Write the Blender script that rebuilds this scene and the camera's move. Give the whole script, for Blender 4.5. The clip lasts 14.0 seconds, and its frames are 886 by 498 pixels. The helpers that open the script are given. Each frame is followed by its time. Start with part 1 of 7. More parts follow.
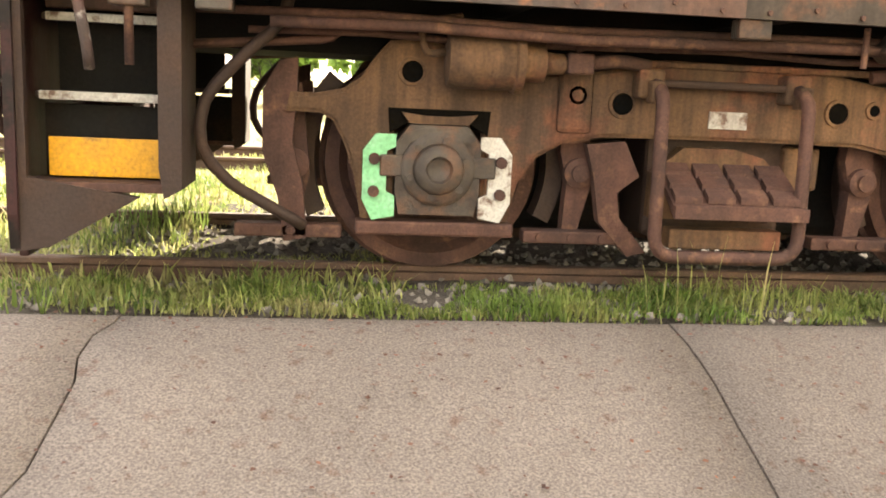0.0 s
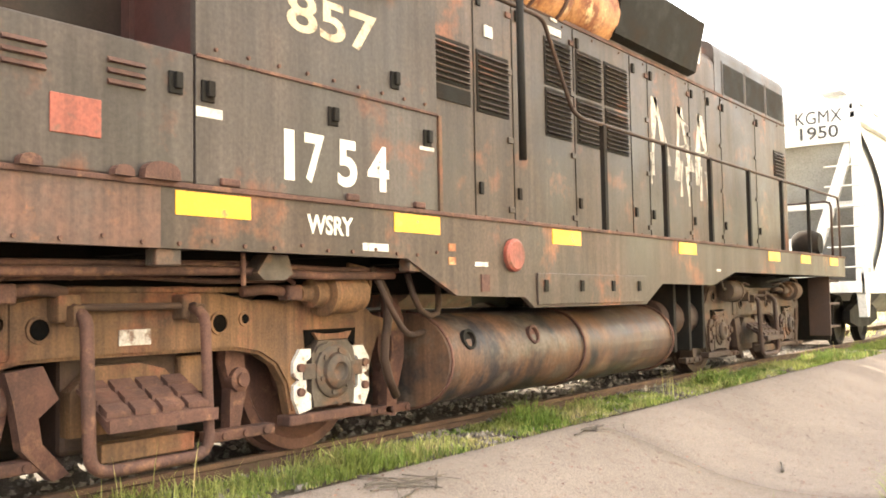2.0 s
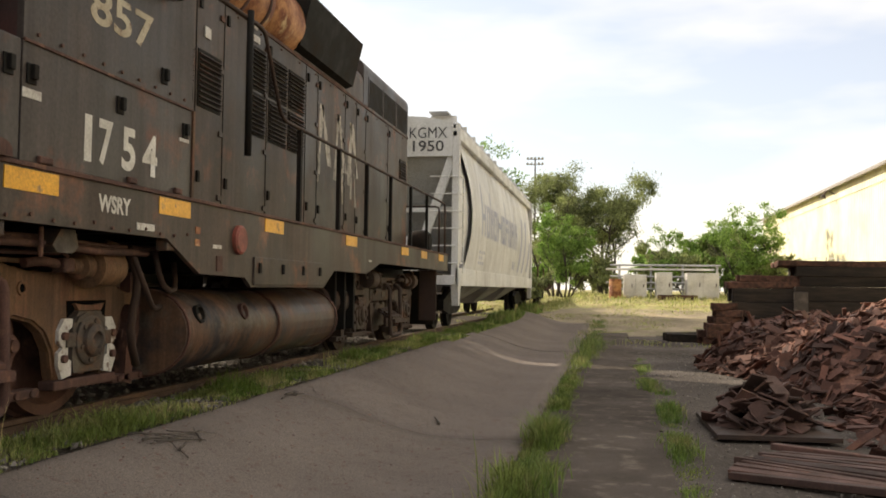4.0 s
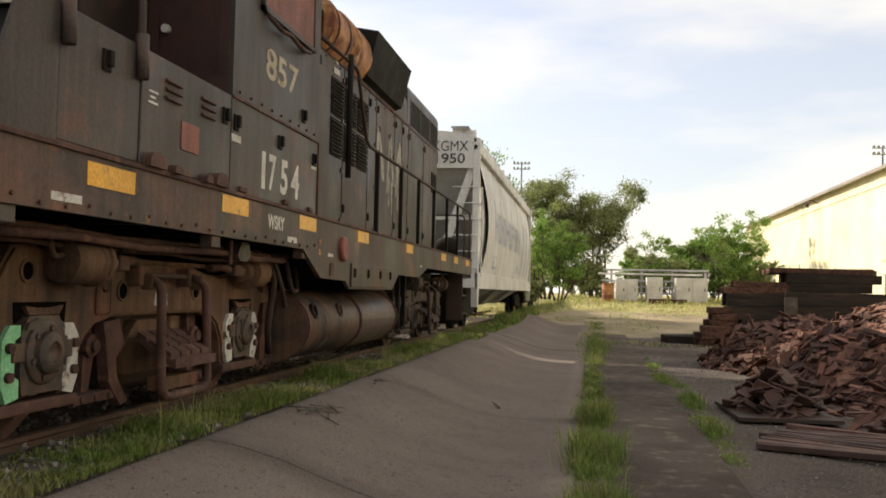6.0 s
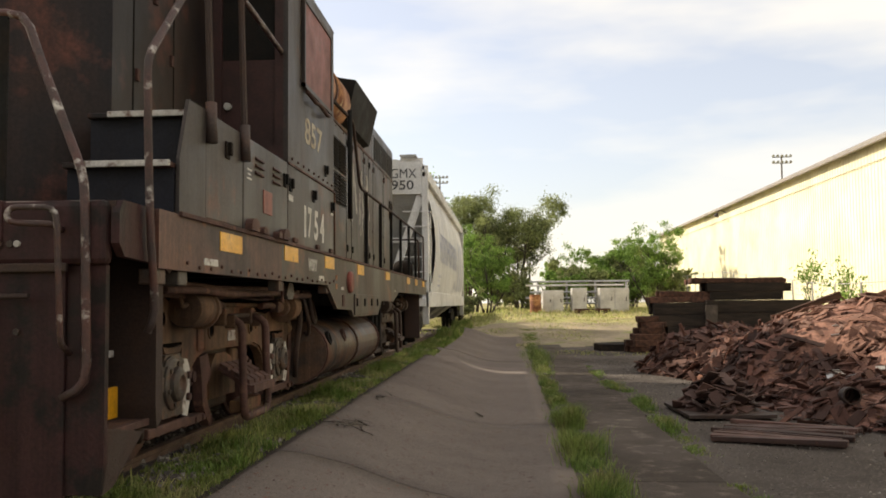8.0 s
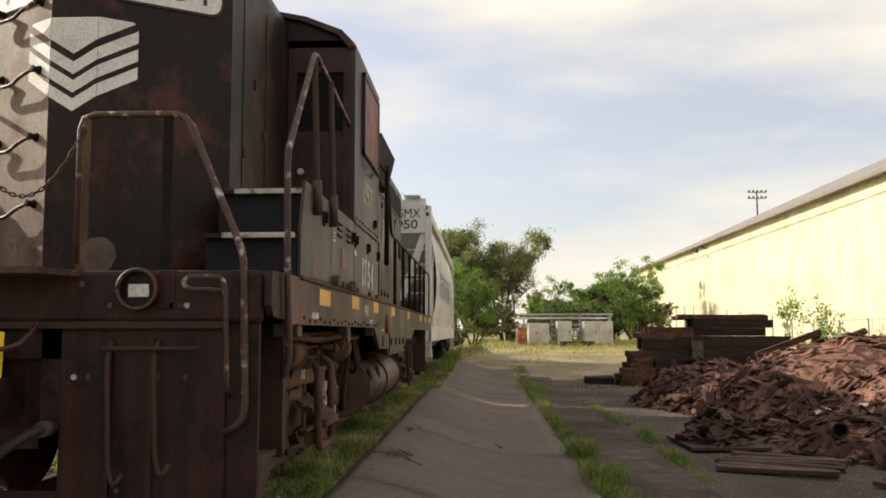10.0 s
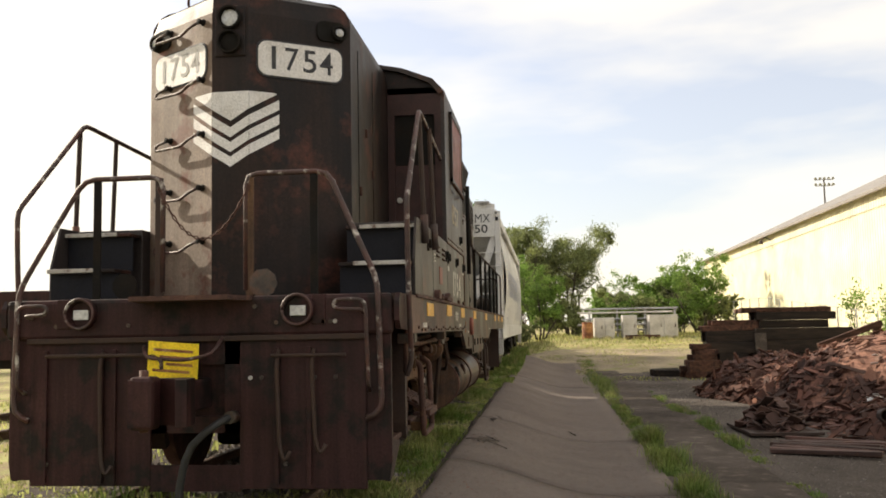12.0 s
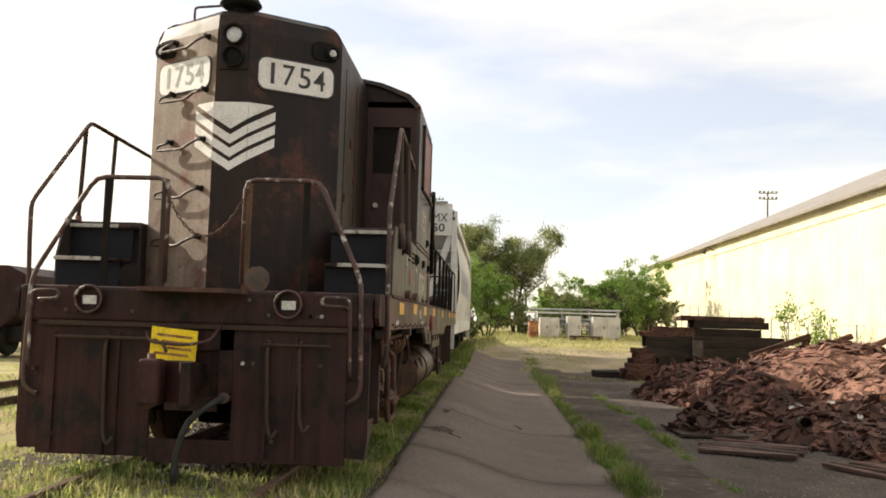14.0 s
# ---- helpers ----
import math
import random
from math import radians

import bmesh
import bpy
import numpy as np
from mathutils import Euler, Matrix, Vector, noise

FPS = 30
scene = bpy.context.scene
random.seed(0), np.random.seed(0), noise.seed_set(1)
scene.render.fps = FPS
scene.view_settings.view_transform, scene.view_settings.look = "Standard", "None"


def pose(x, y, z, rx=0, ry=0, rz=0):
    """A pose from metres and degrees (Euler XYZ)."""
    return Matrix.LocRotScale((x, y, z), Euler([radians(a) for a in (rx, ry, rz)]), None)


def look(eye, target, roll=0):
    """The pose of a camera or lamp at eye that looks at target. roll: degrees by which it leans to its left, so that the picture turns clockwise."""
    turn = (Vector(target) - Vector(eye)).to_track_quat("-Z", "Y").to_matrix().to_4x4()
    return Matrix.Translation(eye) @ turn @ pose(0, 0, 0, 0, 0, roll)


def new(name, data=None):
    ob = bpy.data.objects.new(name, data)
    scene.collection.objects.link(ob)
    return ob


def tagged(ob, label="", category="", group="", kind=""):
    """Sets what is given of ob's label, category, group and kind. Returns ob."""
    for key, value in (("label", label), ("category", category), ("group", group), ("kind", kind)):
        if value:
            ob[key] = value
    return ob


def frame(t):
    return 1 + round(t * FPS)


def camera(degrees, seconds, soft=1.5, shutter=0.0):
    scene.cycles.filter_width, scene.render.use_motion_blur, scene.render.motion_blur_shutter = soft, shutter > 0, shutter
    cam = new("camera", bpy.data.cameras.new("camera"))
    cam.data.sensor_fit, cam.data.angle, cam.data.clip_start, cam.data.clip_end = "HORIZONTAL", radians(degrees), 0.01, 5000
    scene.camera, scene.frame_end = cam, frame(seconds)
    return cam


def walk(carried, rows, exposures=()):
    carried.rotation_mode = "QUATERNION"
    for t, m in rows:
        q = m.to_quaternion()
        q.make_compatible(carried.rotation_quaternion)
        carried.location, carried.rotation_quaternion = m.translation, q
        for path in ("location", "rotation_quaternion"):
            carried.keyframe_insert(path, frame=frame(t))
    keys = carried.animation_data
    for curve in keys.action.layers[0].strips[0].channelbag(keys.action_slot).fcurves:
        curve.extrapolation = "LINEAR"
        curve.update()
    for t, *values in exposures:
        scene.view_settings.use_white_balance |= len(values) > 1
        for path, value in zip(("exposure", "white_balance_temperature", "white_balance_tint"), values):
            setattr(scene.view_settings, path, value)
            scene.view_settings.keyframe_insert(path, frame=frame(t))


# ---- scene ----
cam = camera(52.0, 14.0, soft=1.8)
PATH = [
    (0, (-1.833, -5.157, 0.888), (-1.59, -3.204, 0.528), 2.7),
    (0.5, (-1.986, -5.107, 0.89), (-1.366, -3.216, 0.698), 1.4),
    (1, (-2.202, -5.091, 0.915), (-1.151, -3.392, 0.825), 0.9),
    (1.5, (-2.451, -5.129, 0.93), (-1.052, -3.7, 0.957), -0.5),
    (2, (-2.767, -5.127, 0.932), (-1.173, -3.924, 1.046), -1.0),
    (2.5, (-3.107, -5.018, 0.931), (-1.316, -4.142, 1.089), -0.5),
    (3, (-3.46, -4.926, 0.901), (-1.569, -4.297, 1.074), 0.2),
    (3.5, (-3.816, -4.744, 0.889), (-1.885, -4.229, 0.962), 1.0),
    (3.7, (-3.96, -4.661, 0.886), (-2.007, -4.235, 0.957), 0.6),
    (5.8, (-5.591, -4.034, 0.882), (-3.611, -3.775, 0.993), 1.0),
    (6, (-5.729, -3.941, 0.878), (-3.757, -3.618, 0.969), 1.3),
    (6.5, (-6.074, -3.732, 0.91), (-4.101, -3.43, 1.035), 0.2),
    (7, (-6.427, -3.643, 0.922), (-4.446, -3.378, 1.009), -0.6),
    (7.5, (-6.739, -3.401, 0.973), (-4.752, -3.204, 1.082), -0.1),
    (8, (-7.132, -3.284, 1.011), (-5.14, -3.146, 1.131), -0.5),
    (10.3, (-8.378, -2.678, 1.175), (-6.389, -2.59, 1.363), 0.1),
    (10.5, (-8.539, -2.67, 1.194), (-6.551, -2.55, 1.38), -0.3),
    (11, (-8.895, -2.606, 1.222), (-6.91, -2.411, 1.375), -0.3),
    (11.5, (-9.277, -2.606, 1.228), (-7.292, -2.41, 1.38), -1.0),
    (12, (-9.619, -2.581, 1.233), (-7.639, -2.36, 1.407), -1.1),
    (12.5, (-9.896, -2.533, 1.251), (-7.912, -2.368, 1.437), -1.0),
    (13, (-10.181, -2.54, 1.245), (-8.197, -2.359, 1.419), 0.2),
    (13.5, (-10.39, -2.455, 1.248), (-8.411, -2.223, 1.422), 2.0),
    (14, (-10.5, -2.436, 1.298), (-8.509, -2.327, 1.455), 1.7),
]
SUN_TO = Vector((0.345, 0.82, 0.45)).normalized()
EXPOSURES = [(0, 2.5, 7000, 10), (0.5, 2.85, 7000, 10), (1, 3.17, 7000, 10), (1.5, 3.24, 7000, 10), (1.9, 3.14, 7000, 10), (2.3, 2.62, 7000, 10), (2.5, 2.32, 6950, 10), (3, 0.97, 6800, 10), (3.6, 0.62, 6800, 10), (6, 0.5, 6800, 10), (8, 0.46, 6800, 10), (10.5, 0.22, 6800, 10), (11.5, 0.43, 6800, 10), (14, 0.56, 6800, 10)]
walk(cam, [(t, look(eye, target, roll)) for t, eye, target, roll in PATH], EXPOSURES)

# ---- world and sun ----
world = bpy.data.worlds.new("sky")
scene.world = world
world.use_nodes = True
wn, wl = world.node_tree.nodes, world.node_tree.links
wn.clear()
sky = wn.new("ShaderNodeTexSky")
sky.sky_type, sky.sun_disc = "NISHITA", False
sky.sun_elevation = math.asin(SUN_TO.z)
sky.sun_rotation = math.atan2(SUN_TO.x, SUN_TO.y)
sky.air_density, sky.dust_density = 1.0, 1.6
wco = wn.new("ShaderNodeTexCoord")
wmap = wn.new("ShaderNodeMapping")
wmap.inputs["Scale"].default_value = (1.0, 1.6, 6.0)
wmap.inputs["Rotation"].default_value = (0.15, 0.1, 0.5)
wnoise = wn.new("ShaderNodeTexNoise")
wnoise.inputs["Scale"].default_value, wnoise.inputs["Detail"].default_value = 1.3, 5.0
wnoise.inputs["Roughness"].default_value = 0.5
wramp = wn.new("ShaderNodeValToRGB")
wramp.color_ramp.elements[0].position, wramp.color_ramp.elements[1].position = 0.36, 0.60
wramp.color_ramp.elements[0].color, wramp.color_ramp.elements[1].color = (0.34, 0.34, 0.34, 1), (0.96, 0.96, 0.96, 1)
wmix = wn.new("ShaderNodeMixRGB")
wmix.inputs[2].default_value = (11.2, 10.6, 9.4, 1)
wbg = wn.new("ShaderNodeBackground")
wbg.inputs["Strength"].default_value = 0.08
wout = wn.new("ShaderNodeOutputWorld")
wl.new(wco.outputs["Generated"], wmap.inputs["Vector"])
wl.new(wmap.outputs["Vector"], wnoise.inputs["Vector"])
wl.new(wnoise.outputs["Fac"], wramp.inputs["Fac"])
wl.new(wramp.outputs["Color"], wmix.inputs[0])
wtint = wn.new("ShaderNodeMixRGB")
wtint.blend_type = "MULTIPLY"
wtint.inputs[0].default_value = 1.0
wtint.inputs[2].default_value = (1.75, 1.72, 1.9, 1)
wl.new(sky.outputs["Color"], wtint.inputs[1])
wl.new(wtint.outputs["Color"], wmix.inputs[1])
wl.new(wmix.outputs["Color"], wbg.inputs["Color"])
wl.new(wbg.outputs["Background"], wout.inputs["Surface"])
sun = new("sun", bpy.data.lights.new("sun", "SUN"))
sun.data.energy, sun.data.angle, sun.data.color = 5.0, radians(0.6), (1.0, 0.9, 0.74)
sun.matrix_world = look((0, 0, 30), Vector((0, 0, 30)) - SUN_TO)


# ---- materials ----
def rgba(c):
    return (c[0], c[1], c[2], 1.0)


def surface(name, base, dirt, rough=0.7, metal=0.0, scale=2.0, cover=0.5, soft=0.12, fine=60.0, bump=0.25, stretch=(1, 1, 1), vary=0.25, third=None, third_cover=0.3, third_scale=6.0, island=0.0, obj=0.0, spec=0.4, streak=0.0, broad=0.18):
    """Weathered surface: a base colour, patches of a second and a third, fine grain and relief."""
    m = bpy.data.materials.new(name)
    m.use_nodes = True
    n, l = m.node_tree.nodes, m.node_tree.links
    b = n["Principled BSDF"]
    co = n.new("ShaderNodeTexCoord")
    mp = n.new("ShaderNodeMapping")
    mp.inputs["Scale"].default_value = stretch
    l.new(co.outputs["Object"], mp.inputs["Vector"])

    def noise_of(s, detail, vec):
        t = n.new("ShaderNodeTexNoise")
        t.inputs["Scale"].default_value, t.inputs["Detail"].default_value = s, detail
        t.inputs["Roughness"].default_value = 0.62
        l.new(vec, t.inputs["Vector"])
        return t

    def ramp_of(src, mid, half):
        r = n.new("ShaderNodeMapRange")
        r.inputs["From Min"].default_value, r.inputs["From Max"].default_value = mid - half, mid + half
        l.new(src, r.inputs["Value"])
        return r.outputs["Result"]

    def mix(fac, a, c, mode="MIX"):
        x = n.new("ShaderNodeMixRGB")
        x.blend_type = mode
        if isinstance(fac, float):
            x.inputs[0].default_value = fac
        else:
            l.new(fac, x.inputs[0])
        for i, v in ((1, a), (2, c)):
            if isinstance(v, tuple):
                x.inputs[i].default_value = v
            else:
                l.new(v, x.inputs[i])
        return x.outputs["Color"]

    big = noise_of(scale, 7.0, mp.outputs["Vector"])
    grain = noise_of(fine, 4.0, co.outputs["Object"])
    col = mix(ramp_of(big.outputs["Fac"], 1.0 - cover, soft), rgba(base), rgba(dirt))
    if third:
        sp = noise_of(third_scale, 8.0, co.outputs["Object"])
        col = mix(ramp_of(sp.outputs["Fac"], 1.0 - third_cover, 0.06), col, rgba(third))
    g = n.new("ShaderNodeMapRange")
    g.inputs["From Min"].default_value, g.inputs["From Max"].default_value = 0.3, 0.7
    g.inputs["To Min"].default_value, g.inputs["To Max"].default_value = 1.0 - vary, 1.0 + vary
    l.new(grain.outputs["Fac"], g.inputs["Value"])
    shade = n.new("ShaderNodeVectorMath")
    shade.operation = "SCALE"
    l.new(col, shade.inputs[0])
    l.new(g.outputs["Result"], shade.inputs["Scale"])
    out = shade.outputs["Vector"]
    # broad tonal drift, and runs that follow the way water goes down
    layers = [(broad, 0.55, (1, 1, 1))] + ([(streak, 1.0, (9.0, 9.0, 0.35)), (streak * 0.7, 1.0, (26.0, 26.0, 1.1))] if streak else [])
    for amount, s_, st in layers:
        mp2 = n.new("ShaderNodeMapping")
        mp2.inputs["Scale"].default_value = st
        l.new(co.outputs["Object"], mp2.inputs["Vector"])
        nz = noise_of(s_, 5.0, mp2.outputs["Vector"])
        mr = n.new("ShaderNodeMapRange")
        mr.inputs["From Min"].default_value, mr.inputs["From Max"].default_value = 0.32, 0.68
        mr.inputs["To Min"].default_value, mr.inputs["To Max"].default_value = 1.0 - amount, 1.0 + amount
        l.new(nz.outputs["Fac"], mr.inputs["Value"])
        sv = n.new("ShaderNodeVectorMath")
        sv.operation = "SCALE"
        l.new(out, sv.inputs[0])
        l.new(mr.outputs["Result"], sv.inputs["Scale"])
        out = sv.outputs["Vector"]
    for amount, node, socket in ((island, "ShaderNodeNewGeometry", "Random Per Island"), (obj, "ShaderNodeObjectInfo", "Random")):
        if amount:
            rnd = n.new(node)
            rr = n.new("ShaderNodeMapRange")
            rr.inputs["To Min"].default_value, rr.inputs["To Max"].default_value = 1.0 - amount, 1.0 + amount
            l.new(rnd.outputs[socket], rr.inputs["Value"])
            s2 = n.new("ShaderNodeVectorMath")
            s2.operation = "SCALE"
            l.new(out, s2.inputs[0])
            l.new(rr.outputs["Result"], s2.inputs["Scale"])
            out = s2.outputs["Vector"]
    l.new(out, b.inputs["Base Color"])
    rv = n.new("ShaderNodeMapRange")
    rv.inputs["From Min"].default_value, rv.inputs["From Max"].default_value = 0.3, 0.7
    rv.inputs["To Min"].default_value, rv.inputs["To Max"].default_value = max(0.05, rough - 0.14), min(1.0, rough + 0.14)
    l.new(big.outputs["Fac"], rv.inputs["Value"])
    l.new(rv.outputs["Result"], b.inputs["Roughness"])
    b.inputs["Metallic"].default_value = metal
    b.inputs["Specular IOR Level"].default_value = spec
    if bump:
        bp = n.new("ShaderNodeBump")
        bp.inputs["Strength"].default_value, bp.inputs["Distance"].default_value = bump, 0.01
        l.new(grain.outputs["Fac"], bp.inputs["Height"])
        l.new(bp.outputs["Normal"], b.inputs["Normal"])
    return m


M = {}
M["paint"] = surface("faded_black_paint", (0.026, 0.0195, 0.0185), (0.06, 0.041, 0.031), 0.5, scale=0.9, cover=0.48, soft=0.15, stretch=(1.3, 1.3, 0.7), third=(0.11, 0.042, 0.022), third_cover=0.385, third_scale=2.2, fine=45, bump=0.14, streak=0.24, broad=0.45, spec=0.26)
M["cab"] = surface("grey_cab_paint", (0.034, 0.029, 0.029), (0.062, 0.047, 0.041), 0.5, scale=1.1, cover=0.47, soft=0.17, stretch=(1.6, 1.6, 0.7), third=(0.09, 0.035, 0.021), third_cover=0.375, third_scale=2.2, fine=40, bump=0.12, streak=0.24, broad=0.4, spec=0.26)
M["sill"] = surface("rusty_red_sill", (0.125, 0.052, 0.034), (0.052, 0.038, 0.033), 0.62, scale=1.0, cover=0.5, soft=0.1, third=(0.19, 0.075, 0.033), third_cover=0.35, third_scale=5, fine=50, bump=0.2, streak=0.25, broad=0.3)
M["nose"] = surface("black_nose_paint", (0.0115, 0.0085, 0.0085), (0.03, 0.0165, 0.0125), 0.5, scale=1.3, cover=0.47, soft=0.14, stretch=(1.3, 1.3, 0.7), third=(0.07, 0.026, 0.018), third_cover=0.39, third_scale=2.6, fine=50, bump=0.1, streak=0.14, broad=0.35, spec=0.2)
M["pilot"] = surface("maroon_rusty_plate", (0.03, 0.0105, 0.0105), (0.042, 0.018, 0.016), 0.6, scale=1.8, cover=0.47, third=(0.012, 0.008, 0.007), third_cover=0.43, third_scale=4, fine=50, bump=0.25, streak=0.3, broad=0.35, spec=0.22)
M["truck"] = surface("ochre_rusted_casting", (0.124, 0.064, 0.029), (0.056, 0.033, 0.022), 0.8, scale=1.7, cover=0.49, soft=0.14, third=(0.12, 0.048, 0.027), third_cover=0.41, third_scale=3, fine=70, bump=0.5, streak=0.35, broad=0.4)
M["rust"] = surface("red_brown_rust", (0.088, 0.039, 0.028), (0.05, 0.026, 0.021), 0.82, scale=3, cover=0.5, third=(0.14, 0.07, 0.044), third_cover=0.38, third_scale=9, fine=90, bump=0.4, streak=0.15, broad=0.25)
M["darkrust"] = surface("dark_oily_rust", (0.034, 0.019, 0.014), (0.058, 0.031, 0.02), 0.75, scale=3, cover=0.42, fine=70, bump=0.3)
M["black"] = surface("sooty_black_steel", (0.010, 0.009, 0.008), (0.022, 0.015, 0.011), 0.8, scale=3, cover=0.4, fine=60, bump=0.2, spec=0.15)
M["tank"] = surface("flaking_tank_paint", (0.02, 0.018, 0.019), (0.085, 0.045, 0.026), 0.5, scale=1.5, cover=0.48, soft=0.06, stretch=(1.5, 0.8, 0.8), third=(0.075, 0.06, 0.047), third_cover=0.43, third_scale=2.8, fine=40, bump=0.3, streak=0.25, broad=0.4)
M["grey"] = surface("grey_greasy_steel", (0.07, 0.056, 0.045), (0.035, 0.025, 0.02), 0.55, scale=5, cover=0.5, third=(0.09, 0.048, 0.03), third_cover=0.45, third_scale=7, fine=80, bump=0.5)
M["white"] = surface("worn_white_paint", (0.46, 0.44, 0.41), (0.3, 0.27, 0.24), 0.6, scale=6, cover=0.42, third=(0.13, 0.08, 0.06), third_cover=0.4, third_scale=14, fine=80, bump=0.15)
M["letter"] = surface("chalky_white_lettering", (0.52, 0.5, 0.46), (0.4, 0.37, 0.33), 0.7, scale=6, cover=0.42, third=(0.1, 0.085, 0.075), third_cover=0.31, third_scale=16, fine=80, bump=0.05)
M["ghost"] = surface("faded_lettering", (0.36, 0.33, 0.29), (0.14, 0.12, 0.1), 0.7, scale=5, cover=0.42, third=(0.09, 0.08, 0.075), third_cover=0.42, third_scale=14, stretch=(3, 1, 0.6), fine=60, bump=0.05)
M["green"] = surface("pale_green_paint", (0.2, 0.5, 0.26), (0.3, 0.55, 0.36), 0.6, scale=8, cover=0.4, third=(0.12, 0.08, 0.05), third_cover=0.27, third_scale=18, fine=60, bump=0.1)
M["yellow"] = surface("yellow_reflector", (0.6, 0.29, 0.008), (0.5, 0.25, 0.02), 0.4, scale=5, cover=0.4, third=(0.2, 0.11, 0.04), third_cover=0.33, third_scale=12, fine=60, bump=0.05)
M["tag"] = surface("yellow_plastic_sign", (0.85, 0.62, 0.03), (0.75, 0.5, 0.03), 0.45, scale=7, cover=0.35, fine=60, bump=0.03)
M["orange"] = surface("orange_rust_drum", (0.42, 0.2, 0.08), (0.17, 0.06, 0.03), 0.7, scale=3.0, cover=0.5, soft=0.08, third=(0.5, 0.36, 0.2), third_cover=0.36, third_scale=5, fine=40, bump=0.15)
M["red"] = surface("dull_red_paint", (0.2, 0.045, 0.03), (0.12, 0.045, 0.035), 0.6, scale=3, cover=0.48, third=(0.1, 0.05, 0.035), third_cover=0.36, third_scale=9, fine=50, bump=0.15, streak=0.2)
M["navy"] = surface("dark_blue_riser", (0.009, 0.0095, 0.015), (0.018, 0.016, 0.018), 0.65, scale=4, cover=0.4, fine=60, bump=0.1, spec=0.2)
M["railsteel"] = surface("rusted_rail_steel", (0.1, 0.055, 0.036), (0.07, 0.042, 0.03), 0.7, scale=4, cover=0.5, fine=70, bump=0.25)
M["hopper"] = surface("pale_hopper_paint", (0.56, 0.56, 0.56), (0.44, 0.43, 0.41), 0.55, scale=0.8, cover=0.42, stretch=(2.5, 2.5, 0.4), third=(0.33, 0.27, 0.22), third_cover=0.3, third_scale=3, fine=40, bump=0.06)
# hopper paint darkened as shade for slope sheets, chutes and running boards
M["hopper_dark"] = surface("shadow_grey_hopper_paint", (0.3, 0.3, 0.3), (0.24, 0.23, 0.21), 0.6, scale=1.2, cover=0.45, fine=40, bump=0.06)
M["blueletter"] = surface("faded_blue_lettering", (0.3, 0.32, 0.42), (0.4, 0.41, 0.46), 0.6, scale=3, cover=0.42, fine=40, bump=0.03)
M["inkletter"] = surface("black_lettering", (0.03, 0.03, 0.035), (0.06, 0.06, 0.06), 0.6, scale=8, cover=0.4, fine=60, bump=0.02)
M["concrete"] = surface("old_concrete", (0.176, 0.149, 0.134), (0.152, 0.128, 0.115), 0.92, scale=0.8, cover=0.5, soft=0.28, stretch=(2.4, 0.5, 1), third=(0.128, 0.092, 0.077), third_cover=0.37, third_scale=13.0, fine=110, bump=0.3, vary=0.45, obj=0.05, spec=0.02, broad=0.13)
M["gravel"] = surface("gritty_yard_ground", (0.104, 0.089, 0.08), (0.074, 0.063, 0.056), 0.95, scale=0.6, cover=0.5, soft=0.15, third=(0.17, 0.15, 0.125), third_cover=0.4, third_scale=30, fine=110, bump=0.5, vary=0.5, spec=0.02, broad=0.3)
M["soil"] = surface("weedy_soil", (0.34, 0.31, 0.15), (0.29, 0.3, 0.11), 0.95, scale=0.5, cover=0.5, soft=0.2, third=(0.28, 0.2, 0.14), third_cover=0.46, third_scale=3, fine=60, bump=0.5, vary=0.4, spec=0.1, broad=0.3)
M["stone"] = surface("ballast_stone", (0.22, 0.195, 0.17), (0.14, 0.125, 0.11), 0.9, scale=6, cover=0.5, fine=60, bump=0.3, island=0.45)


def foliage(name, base, other, third, third_cover, scale, through_light=0.45):
    """Leaves and blades: patchy greens that let part of the light through."""
    m = surface(name, base, other, 0.55, scale=scale, cover=0.48, soft=0.15, fine=8, bump=0, island=0.45, third=third, third_cover=third_cover, third_scale=scale * 1.7, spec=0.25)
    n, l = m.node_tree.nodes, m.node_tree.links
    b = n["Principled BSDF"]
    src = b.inputs["Base Color"].links[0].from_socket
    tr = n.new("ShaderNodeBsdfTranslucent")
    mx = n.new("ShaderNodeMixShader")
    mx.inputs[0].default_value = through_light
    l.new(src, tr.inputs["Color"])
    l.new(b.outputs["BSDF"], mx.inputs[1])
    l.new(tr.outputs["BSDF"], mx.inputs[2])
    l.new(mx.outputs["Shader"], n["Material Output"].inputs["Surface"])
    return m


M["grass"] = foliage("grass_blades", (0.115, 0.19, 0.04), (0.2, 0.235, 0.065), (0.3, 0.28, 0.12), 0.42, 1.8)
M["dry"] = foliage("dry_grass_blades", (0.34, 0.34, 0.14), (0.28, 0.33, 0.09), (0.42, 0.35, 0.19), 0.44, 0.8, 0.55)
M["leaf"] = foliage("tree_leaves", (0.23, 0.26, 0.115), (0.29, 0.33, 0.13), (0.165, 0.19, 0.085), 0.45, 0.5)
M["leaf_light"] = foliage("young_leaves", (0.2, 0.31, 0.07), (0.15, 0.25, 0.055), (0.27, 0.36, 0.1), 0.4, 0.6)
M["flaked"] = surface("flaking_handrail_paint", (0.075, 0.03, 0.024), (0.045, 0.03, 0.027), 0.55, scale=6, cover=0.5, third=(0.45, 0.42, 0.38), third_cover=0.37, third_scale=9, fine=90, bump=0.2)
M["darkred"] = surface("dark_red_paint", (0.04, 0.012, 0.01), (0.025, 0.012, 0.011), 0.6, scale=4, cover=0.45, fine=50, bump=0.1)
